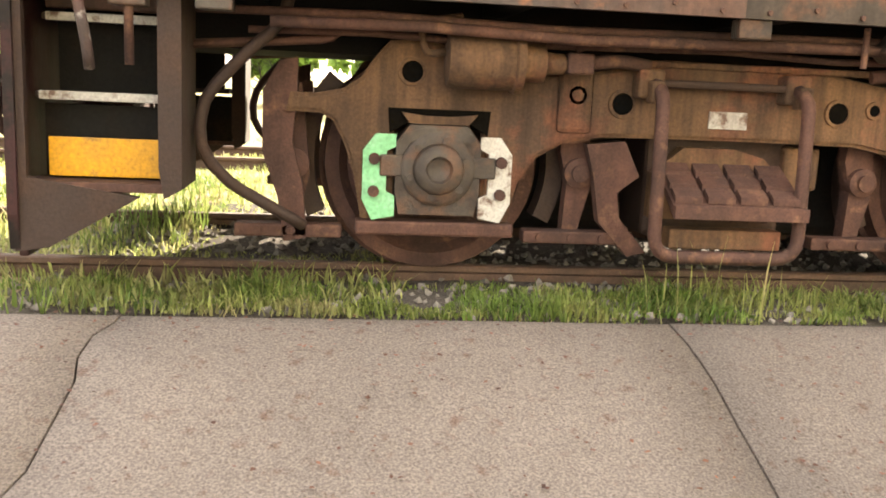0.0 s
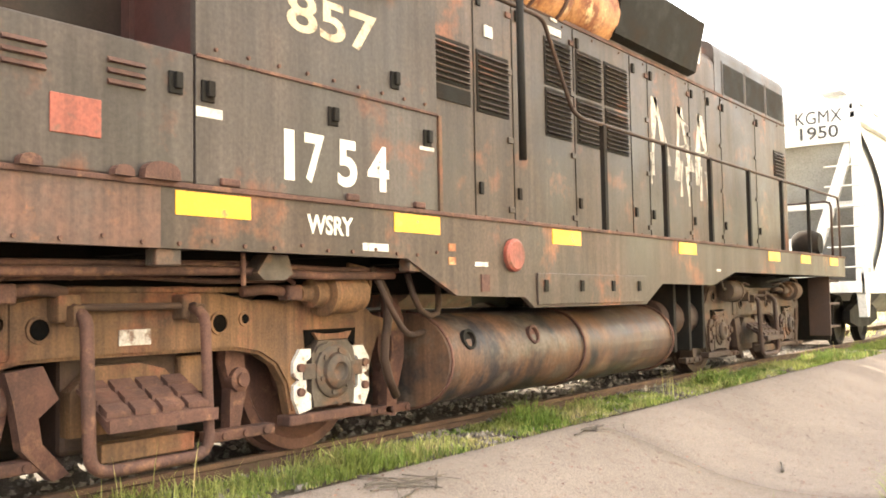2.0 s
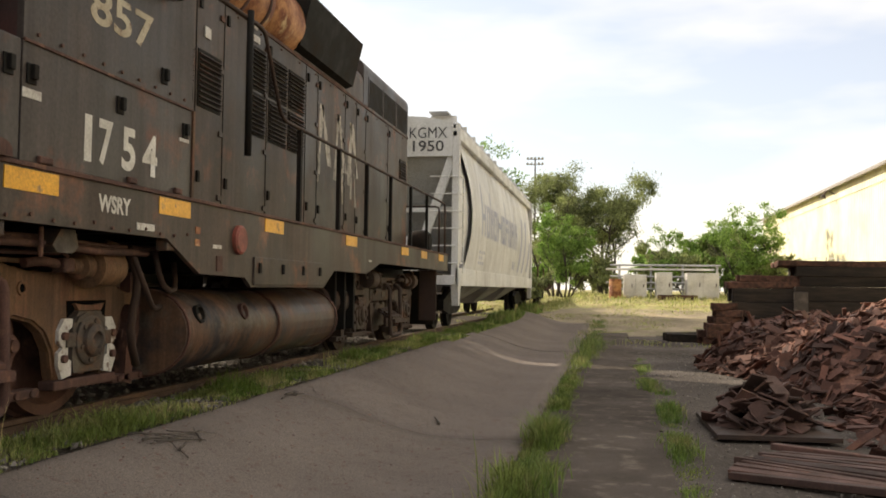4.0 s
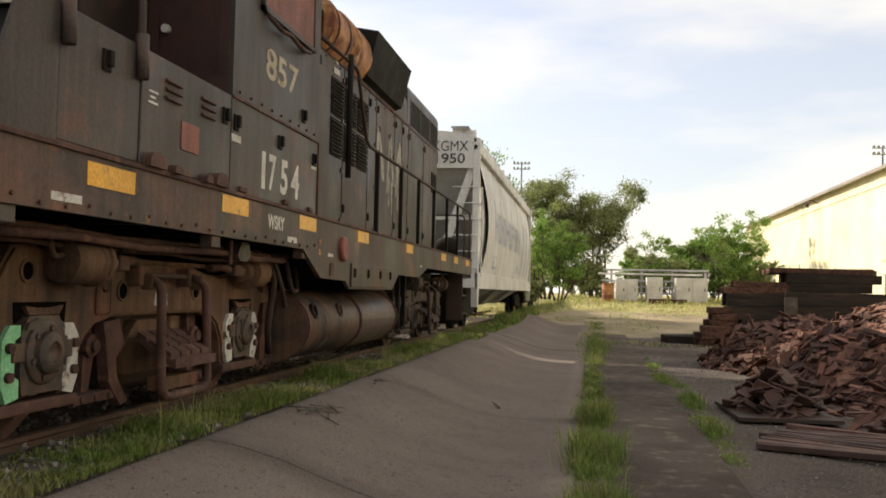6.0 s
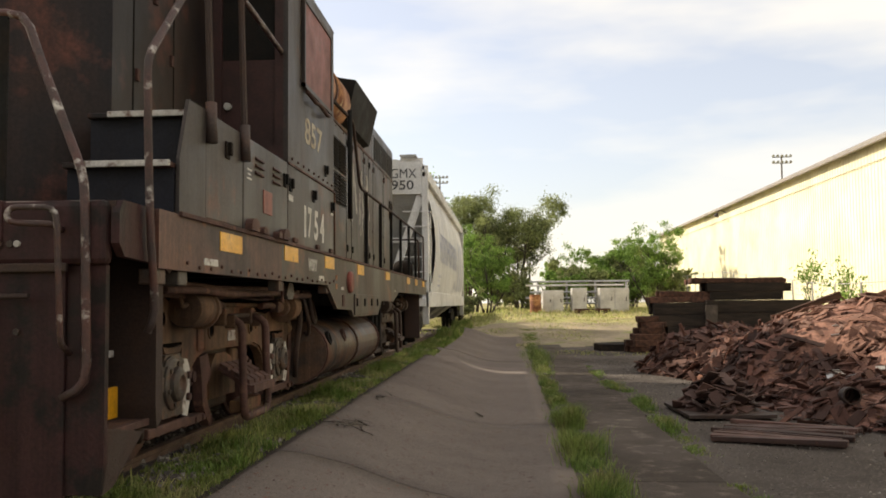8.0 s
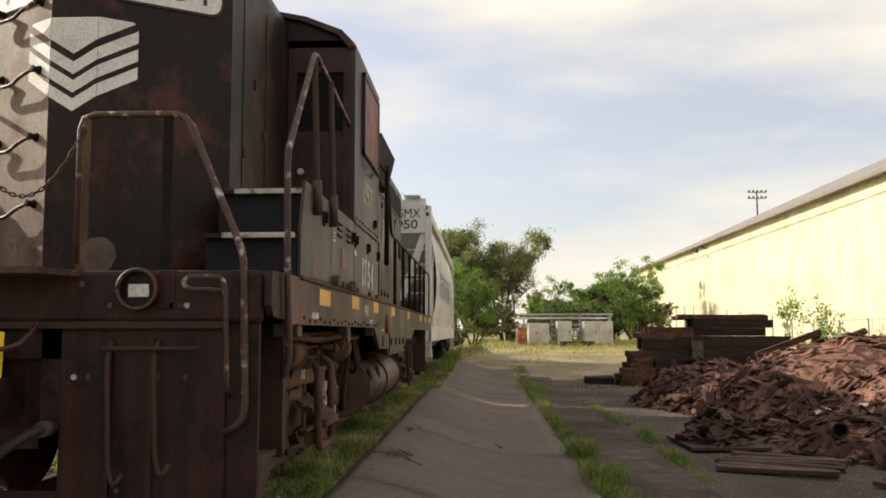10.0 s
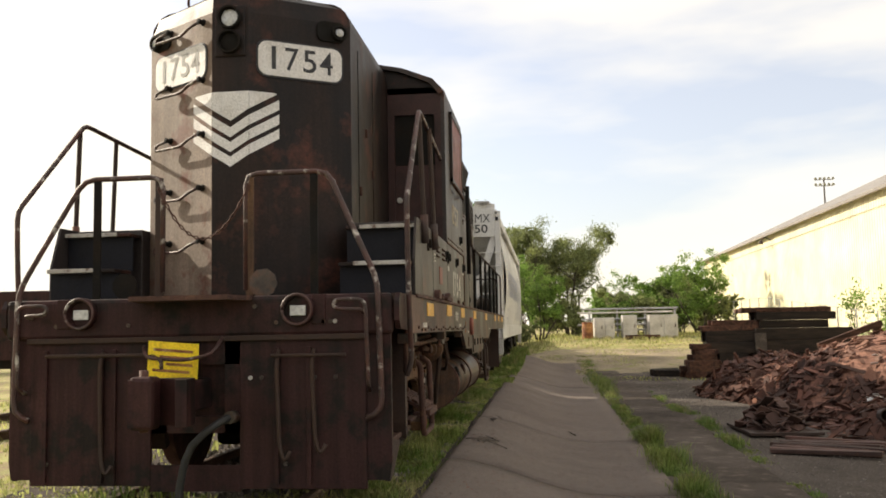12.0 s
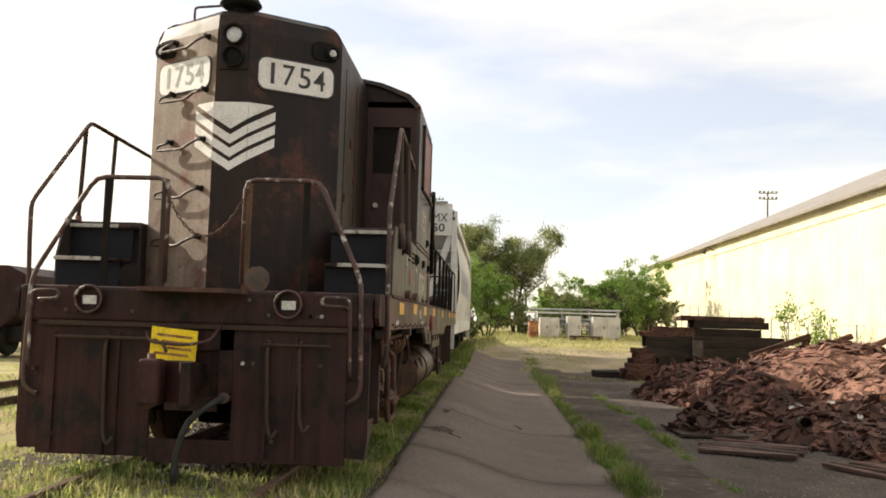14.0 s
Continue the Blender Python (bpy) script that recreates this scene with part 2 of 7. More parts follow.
# paler copy of the nose paint, sunlight mixed into the colour
M["nose_lit"] = surface("nose_paint_sunlight", (0.24, 0.18, 0.14), (0.16, 0.115, 0.088), 0.6, scale=1.2, cover=0.46, soft=0.14, stretch=(1.3, 1.3, 0.7), third=(0.15, 0.06, 0.04), third_cover=0.4, third_scale=3.2, fine=50, bump=0.1, streak=0.14, broad=0.3, spec=0.3)
M["creamletter"] = surface("cream_lettering", (0.4, 0.35, 0.26), (0.28, 0.23, 0.16), 0.7, scale=5, cover=0.45, third=(0.12, 0.07, 0.045), third_cover=0.4, third_scale=12, fine=80, bump=0.05)
M["darktruck"] = surface("dark_brown_casting", (0.04, 0.027, 0.02), (0.075, 0.042, 0.025), 0.7, scale=2.2, cover=0.45, soft=0.12, third=(0.1, 0.046, 0.026), third_cover=0.38, third_scale=4, fine=70, bump=0.4, streak=0.3, broad=0.3)
M["bars"] = surface("dark_rusted_bars", (0.078, 0.04, 0.032), (0.048, 0.028, 0.023), 0.8, scale=3, cover=0.5, third=(0.11, 0.05, 0.034), third_cover=0.36, third_scale=6, fine=60, bump=0.4, island=0.4, obj=0.5)
M["dirt"] = surface("sunlit_tan_dirt", (0.3, 0.245, 0.175), (0.22, 0.185, 0.13), 0.95, scale=0.4, cover=0.5, soft=0.2, third=(0.2, 0.2, 0.08), third_cover=0.4, third_scale=1.2, fine=60, bump=0.5, vary=0.4, spec=0.1, broad=0.3)
M["strip"] = surface("dirty_concrete_strip", (0.1, 0.084, 0.073), (0.072, 0.06, 0.052), 0.93, scale=1.0, cover=0.5, soft=0.2, third=(0.15, 0.125, 0.105), third_cover=0.4, third_scale=5, fine=110, bump=0.4, vary=0.4, obj=0.1, spec=0.02, broad=0.35)
# near-black colour that paints the shade inside holes and recesses
M["shade_black"] = surface("hollow_shade", (0.004, 0.004, 0.004), (0.006, 0.005, 0.004), 1.0, scale=4, cover=0.5, fine=50, bump=0, spec=0.0)
M["bark"] = surface("grey_bark", (0.09, 0.075, 0.06), (0.06, 0.05, 0.042), 0.9, scale=6, cover=0.5, stretch=(2, 2, 0.4), fine=50, bump=0.5)
M["cream"] = surface("cream_metal_cladding", (0.78, 0.72, 0.5), (0.72, 0.67, 0.47), 0.55, scale=0.5, cover=0.45, soft=0.25, fine=15, bump=0.04, vary=0.05)
M["eave"] = surface("grey_roof_sheet", (0.25, 0.225, 0.2), (0.21, 0.19, 0.17), 0.5, scale=1, cover=0.5, fine=20, bump=0.05)
M["locker"] = surface("weathered_white_sheet", (0.55, 0.53, 0.5), (0.42, 0.4, 0.37), 0.6, scale=2, cover=0.45, third=(0.28, 0.18, 0.12), third_cover=0.3, third_scale=6, fine=30, bump=0.08)
M["tie"] = surface("creosoted_timber", (0.022, 0.018, 0.016), (0.045, 0.034, 0.027), 0.9, scale=3, cover=0.45, stretch=(3, 0.4, 3), fine=50, bump=0.5, obj=0.3, spec=0.12)
M["tiebrown"] = surface("weathered_brown_timber", (0.12, 0.06, 0.042), (0.05, 0.03, 0.024), 0.9, scale=3, cover=0.5, stretch=(3, 0.4, 3), fine=50, bump=0.5, obj=0.4, spec=0.15)
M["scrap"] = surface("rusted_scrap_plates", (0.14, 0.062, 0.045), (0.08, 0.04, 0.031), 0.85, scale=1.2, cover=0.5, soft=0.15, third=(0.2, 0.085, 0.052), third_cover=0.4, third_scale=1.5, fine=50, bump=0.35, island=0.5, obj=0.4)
# sheets and fines of the tall mound, coloured paler than scrap to look sunlit
M["scrap_lit"] = surface("rust_sheets_painted_sun", (0.26, 0.135, 0.095), (0.19, 0.092, 0.065), 0.88, scale=1.4, cover=0.48, third=(0.32, 0.17, 0.12), third_cover=0.38, third_scale=4, fine=40, bump=0.4, island=0.35, obj=0.3)
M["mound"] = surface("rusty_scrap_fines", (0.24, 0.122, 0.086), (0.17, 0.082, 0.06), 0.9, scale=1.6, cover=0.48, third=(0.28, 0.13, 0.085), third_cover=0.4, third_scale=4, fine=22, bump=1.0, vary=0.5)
M["galv"] = surface("galvanised_steel", (0.4, 0.4, 0.4), (0.3, 0.3, 0.3), 0.45, 0.4, scale=6, cover=0.5, fine=40, bump=0.05)
M["lens"] = surface("lamp_glass", (0.55, 0.55, 0.55), (0.4, 0.4, 0.4), 0.12, 0.2, scale=8, cover=0.5, fine=40, bump=0.02)
M["chevron"] = surface("white_stripe_paint", (0.7, 0.68, 0.67), (0.6, 0.57, 0.55), 0.6, scale=5, cover=0.4, third=(0.2, 0.16, 0.14), third_cover=0.27, third_scale=12, fine=70, bump=0.05)
M["rubber"] = surface("black_rubber", (0.02, 0.02, 0.021), (0.035, 0.033, 0.03), 0.6, scale=8, cover=0.4, fine=60, bump=0.1)


# ---- building helpers ----
WHERE = {}


def thing(name, loc, label, category, group="", kind=""):
    ob = new(name)
    ob.empty_display_size = 0.2
    ob.location = loc
    WHERE[ob.name] = Vector(loc)
    return tagged(ob, label, category, group, kind)


def part(name, bm, material, parent=None, label="", loc=(0, 0, 0)):
    """Links a bmesh, in world coordinates about loc, as one mesh object under a thing or a part."""
    if isinstance(bm, bpy.types.Mesh):
        me = bm
    else:
        me = bpy.data.meshes.new(name)
        bm.normal_update()
        bm.to_mesh(me)
        bm.free()
    if not me.materials:
        me.materials.append(M[material])
    ob = new(name, me)
    ob.location = loc
    WHERE[ob.name] = Vector(loc)
    if parent is not None:
        ob.parent = parent
        ob.matrix_parent_inverse = Matrix.Translation(-WHERE[parent.name])
    return tagged(ob, label)


def B():
    return bmesh.new()


def box(bm, x0, x1, y0, y1, z0, z1, bev=0.0, m=None):
    x0, x1, y0, y1, z0, z1 = min(x0, x1), max(x0, x1), min(y0, y1), max(y0, y1), min(z0, z1), max(z0, z1)
    got = bmesh.ops.create_cube(bm, size=1.0)["verts"]
    for v in got:
        v.co = Vector(((x0 + x1) / 2 + v.co.x * (x1 - x0), (y0 + y1) / 2 + v.co.y * (y1 - y0), (z0 + z1) / 2 + v.co.z * (z1 - z0)))
    if bev:
        edges = list({e for v in got for e in v.link_edges})
        r = bmesh.ops.bevel(bm, geom=edges, offset=bev, segments=2, affect="EDGES", profile=0.5)
        got = list({v for f in r["faces"] for v in f.verts} | {v for v in got if v.is_valid})
    if m is not None:
        for v in got:
            v.co = m @ v.co
    return bm


def cyl(bm, p0, p1, r, seg=14, r1=None, cap=True):
    p0, p1 = Vector(p0), Vector(p1)
    r1 = r if r1 is None else r1
    ax = (p1 - p0).normalized()
    u = ax.orthogonal().normalized()
    w = ax.cross(u)
    rings = []
    for p, rad in ((p0, r), (p1, r1)):
        rings.append([bm.verts.new(p + rad * (math.cos(2 * math.pi * i / seg) * u + math.sin(2 * math.pi * i / seg) * w)) for i in range(seg)])
    for i in range(seg):
        f = bm.faces.new((rings[0][i], rings[0][(i + 1) % seg], rings[1][(i + 1) % seg], rings[1][i]))
        f.smooth = seg > 8
    if cap:
        bm.faces.new(rings[0][::-1])
        bm.faces.new(rings[1])
    return bm


def lathe(bm, centre, axis, prof, seg=24):
    """Turned shape: prof is a list of (distance along the axis, radius)."""
    centre, ax = Vector(centre), Vector(axis).normalized()
    u = ax.orthogonal().normalized()
    w = ax.cross(u)
    rings = []
    for d, r in prof:
        r = max(r, 0.0005)
        rings.append([bm.verts.new(centre + ax * d + r * (math.cos(2 * math.pi * i / seg) * u + math.sin(2 * math.pi * i / seg) * w)) for i in range(seg)])
    for a, b in zip(rings, rings[1:]):
        for i in range(seg):
            bm.faces.new((a[i], a[(i + 1) % seg], b[(i + 1) % seg], b[i])).smooth = True
    bm.faces.new(rings[0][::-1])
    bm.faces.new(rings[-1])
    for k, ring in enumerate(rings):
        if 0 < k < len(rings) - 1:
            p, q = Vector(prof[k]) - Vector(prof[k - 1]), Vector(prof[k + 1]) - Vector(prof[k])
            sharp = p.length > 0 and q.length > 0 and p.angle(q) > 0.6
        else:
            sharp = True
        if sharp:
            for i in range(seg):
                e = bm.edges.get((ring[i], ring[(i + 1) % seg]))
                if e:
                    e.smooth = False
    return bm


def tube(bm, pts, r, seg=8, taper=None):
    pts = [Vector(p) for p in pts]
    rings = []
    u = None
    for i, p in enumerate(pts):
        d = (pts[min(i + 1, len(pts) - 1)] - pts[max(i - 1, 0)]).normalized()
        u = d.orthogonal().normalized() if u is None else (u - d * u.dot(d)).normalized()
        w = d.cross(u)
        rad = r if taper is None else r + (taper - r) * i / (len(pts) - 1)
        rings.append([bm.verts.new(p + rad * (math.cos(2 * math.pi * k / seg) * u + math.sin(2 * math.pi * k / seg) * w)) for k in range(seg)])
    for a, b in zip(rings, rings[1:]):
        for k in range(seg):
            bm.faces.new((a[k], a[(k + 1) % seg], b[(k + 1) % seg], b[k])).smooth = True
    bm.faces.new(rings[0][::-1])
    bm.faces.new(rings[-1])
    return bm


def bend(pts, cut=0.06):
    """The corners of a line, rounded."""
    pts = [Vector(p) for p in pts]
    out = [pts[0]]
    for a, b, c in zip(pts, pts[1:], pts[2:]):
        k0, k1 = min(cut, (a - b).length / 2.2), min(cut, (c - b).length / 2.2)
        p, q = b + (a - b).normalized() * k0, b + (c - b).normalized() * k1
        out += [p, (p + 2 * b + q) / 4, q]
    return out + [pts[-1]]


def slabof(bm, poly, to3, d0, d1):
    a = [bm.verts.new(to3(p, d0)) for p in poly]
    b = [bm.verts.new(to3(p, d1)) for p in poly]
    n = len(poly)
    fa, fb = bm.faces.new(a[::-1]), bm.faces.new(b)
    for i in range(n):
        bm.faces.new((a[i], a[(i + 1) % n], b[(i + 1) % n], b[i]))
    bmesh.ops.recalc_face_normals(bm, faces=bm.faces[:])
    bmesh.ops.triangulate(bm, faces=[fa, fb])
    return bm


def prism_y(bm, poly, y0, y1):
    return slabof(bm, poly, lambda p, d: Vector((p[0], d, p[1])), y0, y1)


def prism_x(bm, poly, x0, x1):
    return slabof(bm, poly, lambda p, d: Vector((d, p[0], p[1])), x0, x1)


def prism_z(bm, poly, z0, z1):
    return slabof(bm, poly, lambda p, d: Vector((p[0], p[1], d)), z0, z1)


def raw(name, verts, faces):
    me = bpy.data.meshes.new(name)
    me.from_pydata(verts, [], faces)
    me.update()
    return me


def words(name, text, m, width, height, material, parent, label="", bold=0.0):
    """Raised lettering, width x height metres, its lower left corner at the pose m."""
    cu = bpy.data.curves.new(name, "FONT")
    cu.body, cu.extrude, cu.offset, cu.resolution_u = text, 0.0, bold, 4
    tmp = bpy.data.objects.new(name, cu)
    scene.collection.objects.link(tmp)
    bpy.context.view_layer.update()
    me = bpy.data.meshes.new_from_object(tmp.evaluated_get(bpy.context.evaluated_depsgraph_get()))
    bpy.data.objects.remove(tmp)
    xs, ys = [v.co.x for v in me.vertices], [v.co.y for v in me.vertices]
    x0, y0, sx, sy = min(xs), min(ys), width / (max(xs) - min(xs)), height / (max(ys) - min(ys))
    for v in me.vertices:
        v.co = m @ Vector(((v.co.x - x0) * sx, (v.co.y - y0) * sy, 0))
    me.materials.clear()
    return part(name, me, material, parent, label)


def at_side(x, y, z):
    return pose(x, y, z, 90, 0, 0)


rnd = random.Random(7)

# ---- ground, pavement, track ----
SLAB = ((-1.55, -0.06), (-1.75, -0.075), (-2.1, -0.16), (-2.6, -0.34), (-3.0, -0.425), (-3.4, -0.435), (-3.86, -0.425))


def slab_z(y):
    return float(np.interp(-y, [-p[0] for p in SLAB], [p[1] for p in SLAB]))


def ground_z(x, y):
    rise = 1.0 * min(max((x - 24) / 16, 0), 1.0)
    low = -0.44 + rise
    high = -0.095 + 0.7 * min(max((x - 34) / 30, 0), 1.0) + (0.02 * math.sin(1.7 * x) * math.sin(2.3 * y) if abs(y) < 12 else 0)
    if y > -1.5:
        return high
    if y > -3.9:
        k = (slab_z(y) + 0.06) / (-0.365)
        return high + (low - high) * min(max(k, 0), 1) - (0.07 if x < 27.3 and y > -3.6 else 0)
    return low + (0.012 * math.sin(2.1 * x + y) * math.sin(1.3 * y) if y > -14 else 0)


def ground():
    xs = [-900, -300, -100, -40] + [-20 + 0.7 * i for i in range(125)] + [75, 100, 160, 300, 900, 2500]
    ys = [-1500, -500, -150, -60, -30, -20, -16] + [-13 + 0.55 * i for i in range(17)] + [-3.95, -3.86, -3.4, -3.0, -2.6, -2.1, -1.75, -1.5, -1.2, -0.8, -0.3, 0.3, 0.8, 1.3, 2, 3, 4, 5, 6.5, 9, 13, 20, 40, 100, 300, 1200]
    v = [(x, y, ground_z(x, y)) for x in xs for y in ys]
    n = len(ys)
    f = [(i * n + j, (i + 1) * n + j, (i + 1) * n + j + 1, i * n + j + 1) for i in range(len(xs) - 1) for j in range(n - 1)]
    me = raw("ground", v, f)
    me.materials.append(M["gravel"])
    me.materials.append(M["soil"])
    me.materials.append(M["dirt"])
    for p in me.polygons:
        c = p.center
        p.use_smooth = True
        wob = 2.2 * noise.noise((c.x * 0.3, c.y * 0.3, 2.0))
        near_track = -1.6 < c.y < 1.7 and -3.0 < c.x < 33
        p.material_index = 0 if near_track else (1 if (c.y > -1.6 or c.x > 33 + wob or c.y < -40 or c.x < -25) else (2 if c.x > 23.5 + 2 * wob else 0))
    tagged(part("ground", me, "gravel"), "gritty grey yard ground turning to weedy soil", "ground", kind="structure")


ground()


def pavement():
    """Sloping concrete apron beside the track, in cracked panels, and a level strip beyond a grassy joint."""
    top = thing("pavement", (0, -2.7, -0.1), "old stained concrete apron sloping away from the track", "pavement", kind="structure")
    cuts = [-17, -9.4, -2.66, -0.42, 3.75, 15.2, 27.0]
    ys = [-1.55, -1.6, -1.68, -1.8, -1.95, -2.1, -2.3, -2.5, -2.7, -2.9, -3.1, -3.35, -3.6, -3.84]
    for i, (x0, x1) in enumerate(zip(cuts, cuts[1:])):
        lo = 0.004 if abs(x0 - 0.5) < 3.5 else 0.0008
        # the joints wander a little, one of them a jagged crack
        def joint(x, y, k):
            amp = 0.06 if abs(x + 2.66) < 0.1 else 0.012
            lean = 0.1 * (y + 1.6) if abs(x + 2.66) < 0.1 else 0.0
            return x + lean + amp * noise.noise((x * 3.1, y * 3.7, 0.3)) + 0.35 * amp * noise.noise((x, y * 17, 2.3)) + k
        nx = max(3, int((x1 - x0) / 0.3))
        v, f = [], []
        tilt = 0.002 * math.sin(i * 2.7)
        for a in range(nx + 1):
            for y in ys:
                xa, xb = joint(x0, y, lo), joint(x1, y, -0.004 if abs(x1 - 0.5) < 3.5 else -0.0008)
                x = xa + (xb - xa) * a / nx
                edge = 0.05 * noise.noise((x * 1.3, 5.1, 0)) + 0.025 * noise.noise((x * 6, 1.1, 0)) if y == ys[0] else 0
                z = slab_z(y) + tilt + 0.0018 * noise.noise((x * 0.6, y * 0.7, 0.4)) - (0.02 if y == ys[0] else 0)
                if x > 24:
                    z += 1.0 * (x - 24) / 16
                v.append((x, y + edge, z))
        n = len(ys)
        for a in range(nx):
            for b in range(n - 1):
                f.append((a * n + b, a * n + b + 1, (a + 1) * n + b + 1, (a + 1) * n + b))
        base = len(v)
        rim = [(a * n) for a in range(nx + 1)] + [nx * n + b for b in range(1, n)] + [a * n + n - 1 for a in range(nx - 1, -1, -1)] + [b for b in range(n - 2, 0, -1)]
        for q in rim:
            v.append((v[q][0], v[q][1], v[q][2] - 0.12))
        for q in range(len(rim)):
            r = (q + 1) % len(rim)
            f.append((rim[q], rim[r], base + r, base + q))
        me = raw("concrete_panel", v, f)
        for p in me.polygons[: nx * (n - 1)]:
            p.use_smooth = True
        part("concrete_panel", me, "concrete", top)
    cuts = [-17, -12.5, -8.2, -4.0, 0.3, 4.6, 8.9, 13.2, 17.5, 21.8, 26.0]
    for i, (x0, x1) in enumerate(zip(cuts, cuts[1:])):
        bm = B()
        y0, y1 = -4.0 + 0.02 * math.sin(i * 5), -5.02 + 0.03 * math.sin(i * 3.3)
        box(bm, x0 + 0.002, x1 - 0.002, y0, y1, -0.56, -0.42 + 0.002 * math.sin(i * 1.9) + (0.03 if x0 > 24 else 0), 0.003)
        part("concrete_strip", bm, "strip", top)


pavement()


def rail_track(name, yc, x0, x1, top, label):
    t = thing(name, (x0, yc, top), label, "railway track", kind="structure")
    prof = [(-0.07, -0.17), (0.07, -0.17), (0.07, -0.155), (0.012, -0.135), (0.01, -0.045), (0.036, -0.03), (0.036, -0.006), (0.028, 0.0), (-0.028, 0.0), (-0.036, -0.006), (-0.036, -0.03), (-0.01, -0.045), (-0.012, -0.135), (-0.07, -0.155)]
    for s in (-1, 1):
        bm = B()
        prism_x(bm, [(yc + s * 0.753 + a, top + b) for a, b in prof], x0, x1)
        part("rail", bm, "railsteel", t, "rust-brown steel rail")
    shared = None
    x = x0 + 0.3
    i = 0
    while x < x1:
        if shared is None:
            bm = B()
            box(bm, -0.11, 0.11, -1.3, 1.3, -0.16, 0.0, 0.012)
            shared = bpy.data.meshes.new("sleeper")
            bm.to_mesh(shared)
            bm.free()
            shared.materials.append(M["tiebrown"])
        part("sleeper", shared, "tiebrown", t, loc=(x + 0.03 * math.sin(i * 3.7), yc, top - 0.155 - 0.01 * (i % 3)))
        x += 0.53
        i += 1
    return t


rail_track("railway_track", 0.0, -16, 46, 0.0, "rusty rails on old timber sleepers overgrown with grass")
rail_track("railway_track", 5.2, -16, 40, 0.03, "second pair of rusty rails in sunlit grass")


def scatter_stones(name, label, n, area, size, seed, zf):
    r = np.random.RandomState(seed)
    v, f = [], []
    base = np.array([(1, 0, 0), (-1, 0, 0), (0, 1, 0), (0, -1, 0), (0, 0, 1), (0, 0, -1)], float)
    fc = [(0, 2, 4), (2, 1, 4), (1, 3, 4), (3, 0, 4), (2, 0, 5), (1, 2, 5), (3, 1, 5), (0, 3, 5)]
    for _ in range(n):
        x, y = r.uniform(area[0], area[1]), r.uniform(area[2], area[3])
        s = r.uniform(*size)
        q = Euler(r.uniform(0, 6.28, 3)).to_matrix()
        b = base * r.uniform(0.55, 1.2, (6, 1)) * s
        k = len(v)
        for p in b:
            w = q @ Vector(p)
            v.append((x + w.x, y + w.y, zf(x, y) + 0.2 * s + w.z))
        f += [(a + k, c + k, d + k) for a, c, d in fc]
    tagged(part(name, raw(name, v, f), "stone"), label, "ballast", kind="stuff")


scatter_stones("ballast", "grey crushed stone ballast between the rails", 9000, (-7, 16, -1.45, 1.5), (0.012, 0.035), 3, ground_z)
scatter_stones("gravel", "small loose stones strewn on the yard", 3500, (-3, 16, -9, -5.1), (0.006, 0.018), 4, ground_z)


def grass(name, label, n, where, height, material, seed, width=0.006, lean=0.5):
    """Blades of grass; where(r) gives a root x, y, z and a height factor."""
    r = np.random.RandomState(seed)
    v, f = [], []
    for _ in range(n):
        x, y, z, k = where(r)
        if k <= 0.02:
            continue
        h = r.uniform(*height) * k
        a = r.uniform(0, 6.283)
        d = r.uniform(0, lean) * h
        w = width * r.uniform(0.6, 1.4)
        cx, cy, dx, dy = math.cos(a), math.sin(a), math.cos(a + 1.57) * w, math.sin(a + 1.57) * w
        i = len(v)
        v += [(x - dx, y - dy, z - 0.01), (x + dx, y + dy, z - 0.01), (x + cx * d * 0.4 + dx * 0.8, y + cy * d * 0.4 + dy * 0.8, z + h * 0.6), (x + cx * d * 0.4 - dx * 0.8, y + cy * d * 0.4 - dy * 0.8, z + h * 0.6), (x + cx * d, y + cy * d, z + h)]
        f += [(i, i + 1, i + 2, i + 3), (i + 3, i + 2, i + 4)]
    tagged(part(name, raw(name, v, f), material), label, "grass", kind="stuff")


def clump(x, y, s, o=0.0):
    return max(0.0, 0.5 + 1.3 * noise.noise((x * s, y * s, o)))


def verge(r):
    x = r.uniform(-7, 24) if r.rand() < 0.8 else r.uniform(-16, 40)
    y = -1.52 + 0.66 * r.beta(1.3, 1.6)
    return x, y, ground_z(x, min(y, -1.1)) + 0.015, max(0.0, 0.2 + 1.3 * noise.noise((x * 0.7, y * 0.9, 0)) + 1.0 * noise.noise((x * 2.6, y * 3.0, 5))) * (1.0 if y < -1.0 else 0.6)


def dry_verge(r):
    x = r.uniform(-7, 20)
    y = -1.55 + 0.7 * r.beta(1.2, 1.3)
    return x, y, ground_z(x, min(y, -1.1)) + 0.012, max(0.0, 0.25 + 1.5 * noise.noise((x * 1.1, y * 1.4, 21.0)) + 0.7 * noise.noise((x * 4.0, y * 4.0, 23.0)))


def front_verge(r):
    x, y = r.uniform(-12, -2.6), r.uniform(-1.5, 3.4)
    return x, y, ground_z(x, y), clump(x, y, 0.9, 1.0) * 0.9


def front_straw(r):
    x, y = r.uniform(-9, -1.5), r.uniform(-1.3, 5.5)
    return x, y, ground_z(x, y), clump(x, y, 0.7, 31.0)


def far_side(r):
    x, y = r.uniform(-14, 16), r.uniform(1.1, 9)
    return x, y, ground_z(x, y), clump(x, y, 0.5, 3.0)


